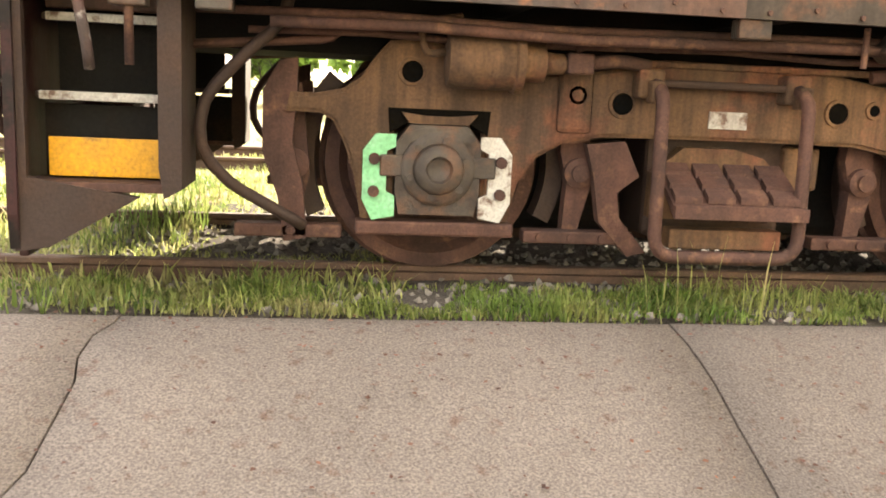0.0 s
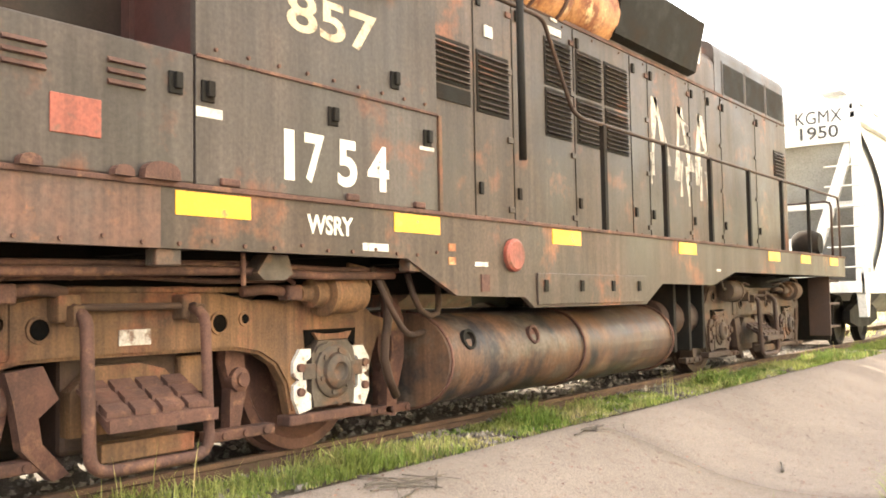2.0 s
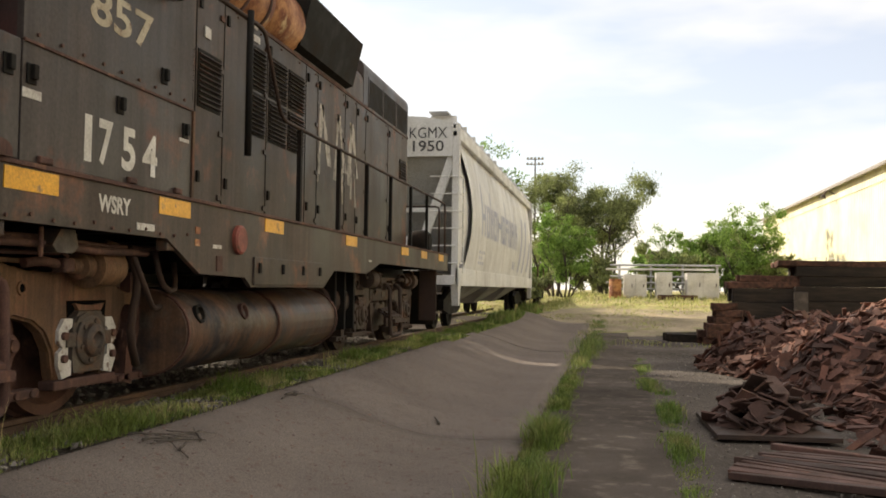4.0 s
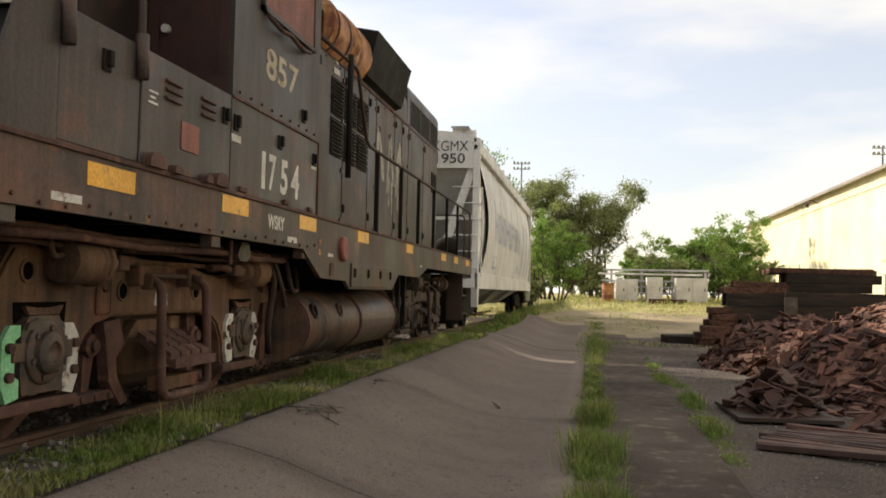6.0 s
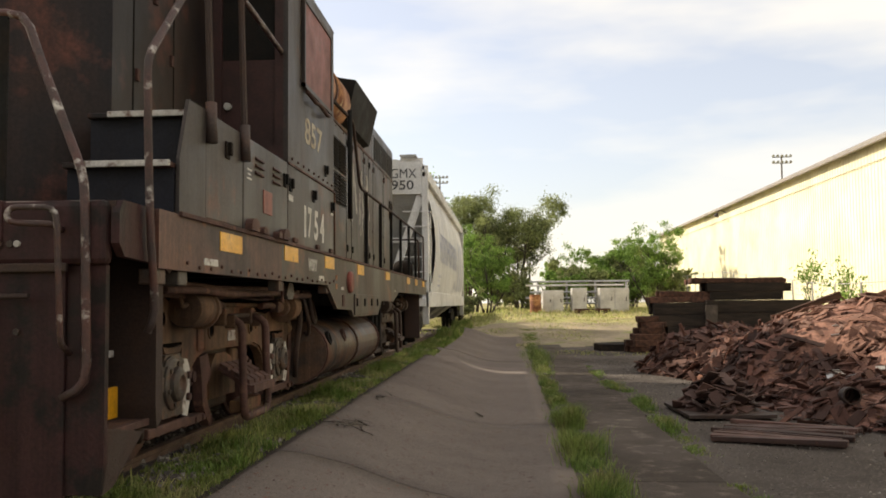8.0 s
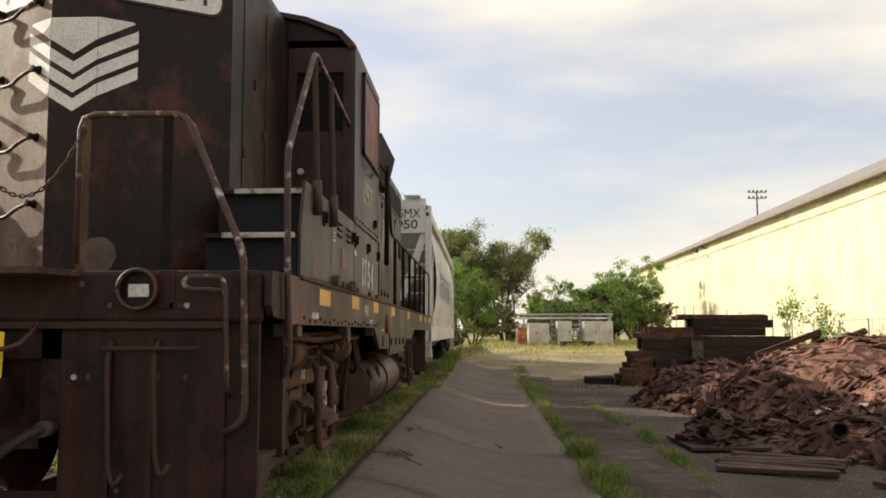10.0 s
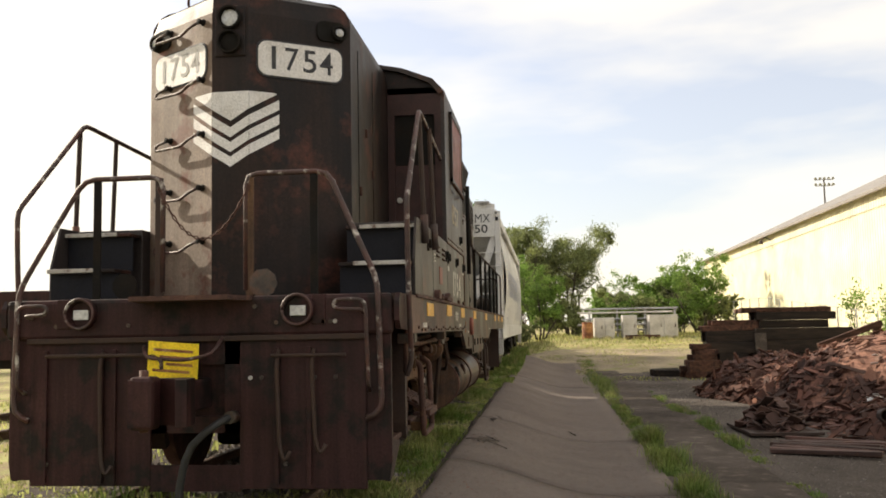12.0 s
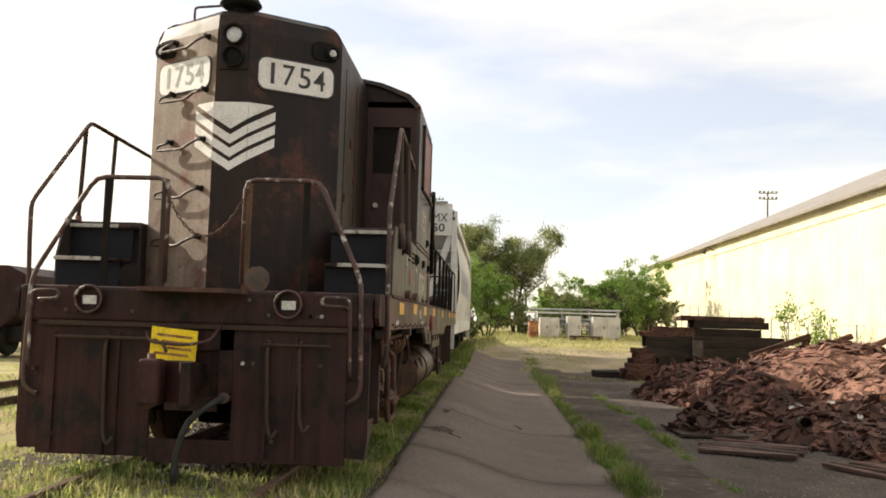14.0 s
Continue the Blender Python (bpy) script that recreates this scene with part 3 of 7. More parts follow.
def joint_one(r):
    """A ragged ribbon of weeds: thick where the slab has opened, thin or bare between."""
    x = r.uniform(-3, 9.5) if r.rand() < 0.75 else r.uniform(9.5, 30)
    open_here = float(np.interp(x, [-3, -1, 0.5, 4.6, 6, 8.6, 9.4, 10.6, 11.5, 13.5, 14.5, 16, 19, 20.5, 30], [0.5, 0.8, 1.0, 0.85, 0.5, 0.4, 0.75, 0.4, 0.8, 0.9, 0.4, 0.8, 0.9, 0.4, 0.6]))
    far = min(max((x - 10) / 8, 0), 1)
    y = -4.0 - 0.14 * far + r.normal(0, (0.03 + 0.06 * open_here) * (1 + 1.6 * far))
    tall = open_here * max(0.0, 0.42 + 0.9 * noise.noise((x * 0.9, 0.3, 9.0)) + 0.9 * noise.noise((x * 2.6, y * 2.6, 9.0)))
    return x, y, max(ground_z(x, -3.97), ground_z(x, y) if y < -3.9 else slab_z(y) - 0.01), tall


def joint_two(r):
    x = r.uniform(-1.5, 14)
    y = -5.06 - 0.02 * x * (x < 8) + r.normal(0, 0.07)
    return x, y, -0.44, max(0.0, 0.3 + 1.1 * noise.noise((x * 0.75, 7.3, 4.0)) + 0.5 * noise.noise((x * 2.9, y * 3, 4.0)))


def far_field(r):
    x, y = r.uniform(18, 60), r.uniform(-14, -1.6) if r.rand() < 0.8 else r.uniform(-1.6, 4)
    return x, y, ground_z(x, y), max(0.0, 0.1 + 1.5 * noise.noise((x * 0.3, y * 0.45, 6.0)) + 1.1 * min(max((x - 32) / 5, 0), 1)) * (1.0 if y > -13 else 0.6)


def hopper_edge(r):
    x = r.uniform(12, 34)
    y = r.uniform(-1.75, -1.0)
    return x, y, max(ground_z(x, y), slab_z(y) if y < -1.55 else -9), clump(x, y, 0.4, 8.0) * (1.0 if x > 15 else 0.4)


grass("verge_grass", "green grass and weeds along the rail", 64000, verge, (0.03, 0.18), "grass", 11, 0.0042, 1.7)
grass("verge_straw", "yellowing short grass along the slab's edge", 22000, dry_verge, (0.02, 0.11), "dry", 19, 0.004, 1.8)
grass("front_grass", "patchy green grass between rails before the locomotive", 22000, front_verge, (0.05, 0.2), "grass", 12, 0.005, 1.0)
grass("front_straw", "pale dry grass before the locomotive", 26000, front_straw, (0.03, 0.14), "dry", 20, 0.006, 1.4)
grass("sunlit_grass", "yellowish sunlit grass beyond the locomotive", 24000, far_side, (0.02, 0.1), "dry", 13, 0.012)
grass("joint_grass", "tall green weeds growing in a pavement joint", 26000, joint_one, (0.05, 0.34), "grass", 14, 0.0042, 1.2)
grass("joint_grass", "thin weeds in a second pavement joint", 8000, joint_two, (0.03, 0.17), "grass", 15, 0.004, 1.3)


def stalks(r):
    x = r.uniform(-3, 14)
    y = -1.45 + 0.4 * r.beta(1.3, 1.6)
    return x, y, ground_z(x, min(y, -1.1)), max(0.0, 0.1 + 1.6 * noise.noise((x * 0.9, y, 12.0)))


grass("verge_weeds", "tall pale weed stalks along the slab's edge", 420, stalks, (0.2, 0.45), "dry", 18, 0.0035, 0.5)
grass("field_grass", "rough yellow-green grass at the end of the yard", 30000, far_field, (0.04, 0.15), "dry", 16, 0.014, 1.2)
grass("siding_grass", "long green grass beside the hopper wagon", 9000, hopper_edge, (0.12, 0.45), "grass", 17, 0.012)

# ---- locomotive ----
loco = thing("locomotive", (4.7, 0, 0), "derelict high-nosed diesel locomotive with faded grey paint and rust", "locomotive")
HW, CW, TOP = 0.92, 1.55, 4.15


def mirror(fn):
    for s in (-1, 1):
        fn(s)


def underframe():
    for s in (-1, 1):
        low = [(-2.7, 1.5), (-2.7, 1.2), (1.6, 1.2), (2.12, 0.965), (2.97, 0.95), (3.11, 0.87), (5.08, 0.87), (5.47, 1.06), (6.8, 1.05), (7.5, 1.2), (12.5, 1.2), (12.5, 1.5)]
        # the sill is cut where the paint changes from bare red to grey
        def clip(a, b):
            out = []
            for (x0, z0), (x1, z1) in zip(low, low[1:] + low[:1]):
                for x, z in ((x0, z0),):
                    if a <= x <= b:
                        out.append((x, z))
                for c in (a, b):
                    if (x0 - c) * (x1 - c) < 0:
                        out.append((c, z0 + (z1 - z0) * (c - x0) / (x1 - x0)))
            return out
        bm = B()
        prism_y(bm, clip(-2.7, -0.2), s * 1.55, s * 1.51)
        part("side_sill", bm, "sill", loco, "rust-red bare steel sill")
        bm = B()
        prism_y(bm, clip(-0.2, 12.5), s * 1.55, s * 1.51)
        part("side_sill", bm, "paint", loco, "dark grey painted sill and skirt")
        # access boxes in the skirt
        bm = B()
        box(bm, 3.14, 5.06, s * 1.55, s * 1.565, 0.89, 1.13, 0.006)
        skirt = part("skirt_panel", bm, "paint", loco)
        for x in (3.25, 3.82, 4.38, 4.9):
            bm = B()
            box(bm, x - 0.025, x + 0.025, s * 1.565, s * 1.58, 0.99, 1.08, 0.004)
            part("latch", bm, "black", skirt)
    bm = B()
    box(bm, -3.1, 12.5, -1.5, 1.5, 1.45, 1.497)
    part("deck", bm, "darkrust", loco)
    bm = B()
    box(bm, -2.9, 12.3, -0.75, 0.75, 1.0, 1.44)
    part("centre_sill", bm, "black", loco)
    for x in (-2.2, -1.1, 0.0, 1.1, 2.2, 4.5, 7.0, 8.3, 9.4, 10.5, 11.6):
        bm = B()
        box(bm, x - 0.05, x + 0.05, -1.5, 1.5, 1.2, 1.45)
        part("crossbeam", bm, "black", loco)
    # rub rail along the top of the sill, bolts and small lugs
    for s in (-1, 1):
        bm = B()
        box(bm, -2.42, 12.5, s * 1.545, s * 1.568, 1.488, 1.515, 0.004)
        part("sill_lip", bm, "rust", loco)
    for x0 in (-1.73, -0.12, 1.48, 3.39, 5.88, 8.7, 10.1, 11.6):
        bm = B()
        low_end = 1.345 if x0 < -1 else 1.362
        box(bm, x0, x0 + 0.46, -1.5545, -1.55, low_end, low_end + 0.116)
        part("reflector_strip", bm, "yellow", loco, "yellow reflective strip")
    for x0, w, z, h in ((-2.02, 0.25, 1.245, 0.04), (1.19, 0.23, 1.235, 0.045), (2.33, 0.16, 1.165, 0.03), (6.9, 0.12, 1.2, 0.025)):
        bm = B()
        box(bm, x0, x0 + w, -1.554, -1.55, z, z + h)
        part("label_plate", bm, "white", loco, "small white label")
    for z in (1.17, 1.26):
        bm = B()
        box(bm, 2.03, 2.11, -1.554, -1.55, z, z + 0.05)
        part("label_plate", bm, "orange", loco, "small orange label")
    bm = B()
    lathe(bm, (2.81, -1.55, 1.255), (0, -1, 0), [(0, 0.12), (0.03, 0.12), (0.045, 0.1), (0.045, 0.0)], 24)
    part("filler_cap", bm, "red", loco, "round dull red filler cap")
    bm = B()
    box(bm, 2.4, 2.5, -1.56, -1.55, 0.99, 1.11)
    part("notice_plate", bm, "rust", loco)
    # small step-like lugs hanging under the sill
    for x in (-2.62, -2.3, -0.14, 1.72):
        bm = B()
        box(bm, x - 0.07, x + 0.07, -1.53, -1.44, 1.12, 1.2, 0.008)
        part("jacking_lug", bm, "grey", loco)


underframe()


def rounded(half, top, r=0.22, base=1.5):
    pts = [(half, base), (half, top - r)]
    for i in range(1, 6):
        a = i * math.pi / 10
        pts.append((half - r + r * math.cos(a), top - r + r * math.sin(a)))
    return pts + [(-y, z) for y, z in reversed(pts)]


def nose():
    """High short hood with a three-sided front."""
    bm = B()
    prism_x(bm, rounded(HW, TOP), -1.86, 0.05)
    top = [(-1.86, HW), (-2.37, 0.16), (-2.37, -0.16), (-1.86, -HW)]
    lo = [bm.verts.new((x, y, 1.5)) for x, y in top]
    mid = [bm.verts.new((x, y, TOP - 0.22)) for x, y in top]
    low = [bm.verts.new((x + (0.03 if abs(y) < 0.5 else 0), y * (1 if abs(y) < 0.5 else 0.93), TOP - 0.065)) for x, y in top]
    hi = [bm.verts.new((x + (0.12 if abs(y) < 0.5 else 0), y * (1 if abs(y) < 0.5 else 0.76), TOP)) for x, y in top]
    for a, b in ((lo, mid), (mid, low), (low, hi)):
        for i in range(3):
            bm.faces.new((a[i], a[i + 1], b[i + 1], b[i]))
    bm.faces.new(hi)
    bmesh.ops.recalc_face_normals(bm, faces=bm.faces[:])
    part("short_hood", bm, "nose", loco, "tall black nose with a bevelled front")
    # the slanting plate on the sun's side is tan, sunlight painted into it
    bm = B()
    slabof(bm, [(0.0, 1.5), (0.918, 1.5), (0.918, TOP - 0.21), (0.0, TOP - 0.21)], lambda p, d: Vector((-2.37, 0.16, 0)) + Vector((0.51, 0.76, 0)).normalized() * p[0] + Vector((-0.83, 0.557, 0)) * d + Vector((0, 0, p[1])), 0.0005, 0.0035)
    part("nose_plate", bm, "nose_lit", loco, "tan slanting nose plate with painted-in sunlight")
    # headlamps one over the other in a recessed housing
    bm = B()
    box(bm, -2.385, -2.36, -0.135, 0.135, 3.55, 3.99, 0.01)
    housing = part("headlamp_housing", bm, "nose", loco)
    for z, mat in ((3.88, "lens"), (3.67, "black")):
        bm = B()
        lathe(bm, (-2.385, 0, z), (-1, 0, 0), [(0, 0.1), (0.05, 0.1), (0.05, 0.085), (0.01, 0.08)], 24)
        part("lamp_ring", bm, "black", housing)
        bm = B()
        lathe(bm, (-2.387, 0, z), (-1, 0, 0), [(0, 0.08), (0.012, 0.07), (0.02, 0.03), (0.022, 0.0)], 20)
        part("headlamp", bm, mat, housing, "clear headlamp glass" if mat == "lens" else "empty black lamp socket")
    # things on the two slanting faces
    for s in (-1, 1):
        u = Vector((0.51, s * 0.76, 0)).normalized()
        nrm = Vector((-0.76, s * 0.51, 0)).normalized()
        o = Vector((-2.37, s * 0.16, 0))

        def put(a, z, d):
            return o + u * a + nrm * d + Vector((0, 0, z))

        def plate(bm, a0, a1, z0, z1, d0, d1, r=0.0):
            pts = [(a0, z0), (a1, z0), (a1, z1), (a0, z1)]
            if r:
                pts = []
                for ca, cz, st in ((a0 + r, z0 + r, 180), (a1 - r, z0 + r, 270), (a1 - r, z1 - r, 0), (a0 + r, z1 - r, 90)):
                    pts += [(ca + r * math.cos(radians(st + k * 22.5)), cz + r * math.sin(radians(st + k * 22.5))) for k in range(5)]
            slabof(bm, pts, lambda p, d: put(p[0], p[1], d), d0, d1)
            return bm

        board = part("number_board", plate(B(), 0.06, 0.84, 3.385, 3.71, 0.0, 0.012, 0.09), "inkletter", loco, "rounded number board")
        part("number_panel", plate(B(), 0.075, 0.825, 3.4, 3.695, 0.012, 0.018, 0.08), "chevron", board, "white number panel")
        # numerals read from before the nose
        left = put(0.16 if s < 0 else 0.74, 3.455, 0.021)
        xax = u if s < 0 else -u
        mm = Matrix((xax, Vector((0, 0, 1)), nrm)).transposed().to_4x4()
        mm.translation = left
        for k, digit in enumerate("1754"):
            m2 = mm @ Matrix.Translation(((0.03, 0.15, 0.31, 0.46)[k], 0, 0))
            words("numeral", digit, m2, 0.038 if digit == "1" else 0.12, 0.2, "inkletter" if s < 0 else "hopper_dark", board, "black numeral" if s < 0 else "faded grey numeral", 0.0 if digit == "1" else 0.006)
        bm = B()
        c = put(0.8, 3.84, 0)
        plate(bm, 0.6, 0.86, 3.76, 3.94, 0.0, 0.02, 0.06)
        lathe(bm, c, nrm, [(0.01, 0.075), (0.06, 0.07), (0.065, 0.05), (0.03, 0.045), (0.03, 0.0)], 18)
        marker = part("marker_lamp", bm, "black", loco, "round marker lamp in a black socket")
        bm = B()
        lathe(bm, c, nrm, [(0.028, 0.045), (0.05, 0.035), (0.058, 0.0)], 16)
        part("marker_lens", bm, "lens", marker, "pale lamp glass")
        # chevron stripes wrapped over the bevel
        for k in range(4):
            zb = 3.01 - 0.12 * k
            h = 0.085
            bm = B()
            if k == 0:
                quad0 = [Vector((-2.374, 0, 3.0)), Vector((-2.374, s * 0.16, 3.1)), Vector((-2.374, s * 0.16, 3.25)), Vector((-2.374, 0, 3.25))]
                part_pts = [put(0.0, 3.1, 0.004), put(0.24, 3.24, 0.004), put(0.22, 3.25, 0.004), put(0.0, 3.25, 0.004)]
            else:
                z0 = 2.98 - 0.125 * (k - 1) - 0.12
                quad0 = [Vector((-2.374, 0, z0)), Vector((-2.374, s * 0.16, z0 + 0.1)), Vector((-2.374, s * 0.16, z0 + 0.1 + h)), Vector((-2.374, 0, z0 + h))]
                part_pts = [put(0.0, z0 + 0.1, 0.004), put(0.26, z0 + 0.25, 0.004), put(0.26, z0 + 0.25 + h, 0.004), put(0.0, z0 + 0.1 + h, 0.004)]
            for q in (quad0, part_pts):
                vs = [bm.verts.new(p) for p in q]
                bm.faces.new(vs if s < 0 else vs[::-1])
            part("chevron_stripe", bm, "chevron", loco, "white painted chevron stripe")
        if s > 0:
            for z in (3.83, 3.33, 2.86, 2.4, 1.95):
                bm = B()
                pts = [put(0.6, z + 0.06, 0.0), put(0.6, z + 0.06, 0.04), put(0.63, z + 0.045, 0.055), put(0.74, z + 0.03, 0.065), put(0.75, z - 0.02, 0.07), put(0.36, z - 0.03, 0.07), put(0.24, z + 0.02, 0.065), put(0.13, z + 0.05, 0.045), put(0.12, z + 0.05, 0.0)]
                tube(bm, bend(pts, 0.035), 0.013)
                iron = part("grab_iron", bm, "flaked", loco, "bent steel grab iron with flaking paint")
                for a, dz in ((0.6, 0.06), (0.12, 0.05)):
                    bm = B()
                    lathe(bm, put(a, z + dz, 0.0), nrm, [(0, 0.03), (0.015, 0.03), (0.022, 0.02), (0.045, 0.02), (0.05, 0.026), (0.06, 0.024), (0.064, 0.0)], 10)
                    part("bolt_boss", bm, "black", iron)
    # bell-shaped horn dish and roof grab
    bm = B()
    lathe(bm, (-2.15, 0.02, TOP), (0, 0, 1), [(0, 0.06), (0.05, 0.06), (0.06, 0.17), (0.09, 0.2), (0.16, 0.16), (0.2, 0.05), (0.21, 0)], 24)
    part("roof_beacon", bm, "black", loco, "dark domed roof beacon")
    bm = B()
    tube(bm, bend([(-2.05, 0.5, TOP - 0.02), (-2.05, 0.5, TOP + 0.1), (-2.12, 0.14, TOP + 0.1), (-2.12, 0.14, TOP)], 0.03), 0.012)
    part("grab_iron", bm, "rust", loco)
    # small fittings and bolts on the hood side
    for x, z in ((-1.2, 3.1), (-0.9, 2.75), (-1.5, 2.5)):
        bm = B()
        box(bm, x - 0.02, x + 0.02, -HW - 0.02, -HW, z - 0.04, z + 0.04, 0.004)
        part("hood_latch", bm, "rust", loco)
    for x in (-1.55, -0.85):
        bm = B()
        box(bm, x - 0.006, x + 0.006, -HW - 0.005, -HW + 0.002, 2.15, 3.8)
        part("door_seam", bm, "black", loco)


nose()


def platform_boxes():
    for s in (-1, 1):
        bm = B()
        prism_y(bm, [(-2.42, 1.5), (-2.42, 1.8), (-2.28, 2.15), (-2.0, 2.15), (-2.0, 1.5)], s * 1.55, s * 1.53)
        part("box_cheek", bm, "cab", loco, "grey side plate of the steps")
        bm = B()
        box(bm, -2.0, -1.25, s * 1.55, s * 0.93, 1.517, 2.15, 0.01)
        part("battery_box", bm, "cab", loco, "grey battery box")
        bm = B()
        box(bm, -1.235, -0.01, s * 1.55, s * 0.93, 1.517, 2.15, 0.01)
        part("battery_box", bm, "cab", loco, "grey battery box with louvres")
        # two steps up from the front platform
        for x0, x1, z in ((-2.5, -2.2, 1.775), (-2.22, -1.98, 2.1)):
            bm = B()
            box(bm, x0, x1, s * 0.94, s * 1.525, z - 0.03, z, 0.006)
            tr = part("stair_tread", bm, "nose", loco)
            bm = B()
            box(bm, x0 - 0.012, x0 + 0.012, s * 1.06, s * 1.525, z - 0.028, z + 0.006, 0.004)
            part("tread_nosing", bm, "white", tr, "worn white step edge")
        for x, z0, z1 in ((-2.44, 1.5, 1.745), (-2.17, 1.776, 2.07)):
            bm = B()
            box(bm, x, x + 0.02, s * 0.94, s * 1.525, z0, z1)
            part("stair_riser", bm, "navy", loco)
    # louvres, hatch and fittings on the near box
    for x0, z0 in ((-0.96, 1.9), (-0.48, 1.9)):
        for k in range(3):
            bm = B()
            z = z0 + 0.02 + k * 0.05
            prism_x(bm, [(-1.55, z), (-1.572, z + 0.004), (-1.55, z + 0.028)], x0, x0 + 0.19)
            part("louvre", bm, "rust", loco)
    bm = B()
    box(bm, -0.75, -0.51, -1.556, -1.55, 1.67, 1.84, 0.003)
    part("patch_panel", bm, "red", loco, "dull red painted square")
    for x in (-1.1, -0.85, -0.42, -0.22):
        bm = B()
        hw, hh = (0.05, 0.05) if x in (-0.85, -0.42) else (0.1, 0.085)
        prism_y(bm, [(x + hw * math.cos(radians(a)), 1.513 + hh * max(0.0, math.sin(radians(a))) ** 0.6) for a in range(0, 181, 20)], -1.55, -1.6)
        part("hinge_boss", bm, "rust", loco, "rusty half-round hinge cover")
    for x, z in ((-1.6, 1.98), (-0.12, 1.99), (0.07, 1.98), (0.95, 1.99), (1.82, 1.98), (1.5, 2.3)):
        bm = B()
        box(bm, x - 0.04, x + 0.04, -1.562, -1.55, z - 0.055, z + 0.055, 0.006)
        latch = part("latch", bm, "black", loco)
        bm = B()
        box(bm, x - 0.015, x + 0.025, -1.585, -1.562, z - 0.03, z + 0.05, 0.004)
        part("latch_handle", bm, "black", latch)
    for x0, w, z, h in ((0.0, 0.16, 1.85, 0.05), (1.74, 0.15, 1.9, 0.025)):
        bm = B()
        box(bm, x0, x0 + w, -1.5545, -1.55, z, z + h)
        part("label_plate", bm, "white", loco, "small white label")
    for k in range(3):
        bm = B()
        box(bm, -1.16 + 0.02 * (k % 2), -1.05 - 0.03 * (k % 2), -1.5535, -1.55, 1.865 + 0.03 * k, 1.877 + 0.03 * k)
        part("stencil_line", bm, "letter", loco, "white stencilled line")


platform_boxes()


def cab():
    eave, peak = 3.8, 4.2
    prof = [(CW, 2.15), (CW, eave), (1.43, 3.93), (1.1, 4.06), (0.6, 4.16), (0, peak)]
    prof = prof + [(-y, z) for y, z in reversed(prof[:-1])]
    # roof shell
    bm = B()
    rim = [(y, z) for y, z in prof if z >= eave]
    prism_x(bm, rim + [(y * 0.97, z - 0.04) for y, z in reversed(rim)], -0.06, 1.98)
    part("cab_roof", bm, "paint", loco, "curved dark cab roof")
    for x0 in (0.0, 1.9):
        bm = B()
        prism_x(bm, [(y * 0.985, z - 0.02) for y, z in rim], x0, x0 + 0.04)
        part("cab_gable", bm, "nose" if x0 == 0 else "paint", loco)
    for s in (-1, 1):
        # side wall round a window opening
        bm = B()
        y0, y1 = s * 1.55, s * 1.51
        box(bm, 0.0, 1.93, y0, y1, 1.517, 2.146, 0.004)
        part("cab_side", bm, "cab", loco, "grey lower cab side")
        bm = B()
        box(bm, 0.0, 1.93, y0, y1, 2.154, 2.93)
        box(bm, 0.0, 0.53, y0, y1, 2.93, 3.62)
        box(bm, 1.62, 1.93, y0, y1, 2.93, 3.62)
        box(bm, 0.0, 1.93, y0, y1, 3.62, 3.81)
        part("cab_side", bm, "cab", loco, "grey upper cab side")
        bm = B()
        box(bm, 0.5, 1.65, s * 1.545, s * 1.575, 2.92, 3.64, 0.006)
        win = part("window_board", bm, "red", loco, "red board over the cab window")
        bm = B()
        for a, b, c, d in ((0.46, 0.5, 2.88, 3.68), (1.65, 1.69, 2.88, 3.68), (0.46, 1.69, 2.88, 2.92), (0.46, 1.69, 3.64, 3.68)):
            box(bm, a, b, s * 1.55, s * 1.585, c, d, 0.003)
        part("window_frame", bm, "paint", win)
        bm = B()
        tube(bm, [(0.55, s * 1.58, 2.86), (0.75, s * 1.62, 2.8), (1.0, s * 1.6, 2.84), (1.2, s * 1.63, 2.78), (1.55, s * 1.58, 2.85)], 0.018)
        part("window_awning_bar", bm, "rust", loco)
        # rusty weld seam over the lower panel
        bm = B()
        box(bm, 0.0, 1.93, s * 1.548, s * 1.562, 2.14, 2.16, 0.004)
        part("panel_seam", bm, "rust", loco)
        bm = B()
        box(bm, 1.935, 1.97, s * 1.54, s * 1.562, 1.51, 2.15, 0.004)
        part("corner_strip", bm, "truck", loco, "yellowed corner strip")
        # front wall with a door opening, dark behind
        bm = B()
        box(bm, 0.0, 0.04, s * 0.925, s * 1.0, 2.15, 3.85)
        box(bm, 0.0, 0.04, s * 1.44, s * 1.51, 2.15, 3.82)
        box(bm, 0.0, 0.04, s * 1.0, s * 1.44, 3.55, 3.85)
        box(bm, 0.0, 0.04, s * 1.0, s * 1.44, 2.15, 2.3)
        part("cab_front", bm, "darkred", loco, "dark red cab front wall")
        bm = B()
        box(bm, 0.03, 0.05, s * 1.0, s * 1.44, 2.3, 3.0)
        dr = part("cab_door", bm, "darkred", loco, "dark red front cab door")
        bm = B()
        box(bm, 0.034, 0.046, s * 1.0, s * 1.44, 3.0, 3.55)
        part("door_panel", bm, "black", dr, "blackened upper door panel")
        bm = B()
        cyl(bm, (-0.01, s * 1.05, 2.62), (0.03, s * 1.05, 2.62), 0.03, 10)
        part("door_handle", bm, "white", dr)
    bm = B()
    box(bm, 1.9, 1.94, -1.51, 1.51, 1.51, 3.83)
    part("cab_rear", bm, "paint", loco)
    bm = B()
    box(bm, 0.06, 1.88, -1.5, 1.5, 2.12, 2.15)
    part("cab_floor", bm, "black", loco)
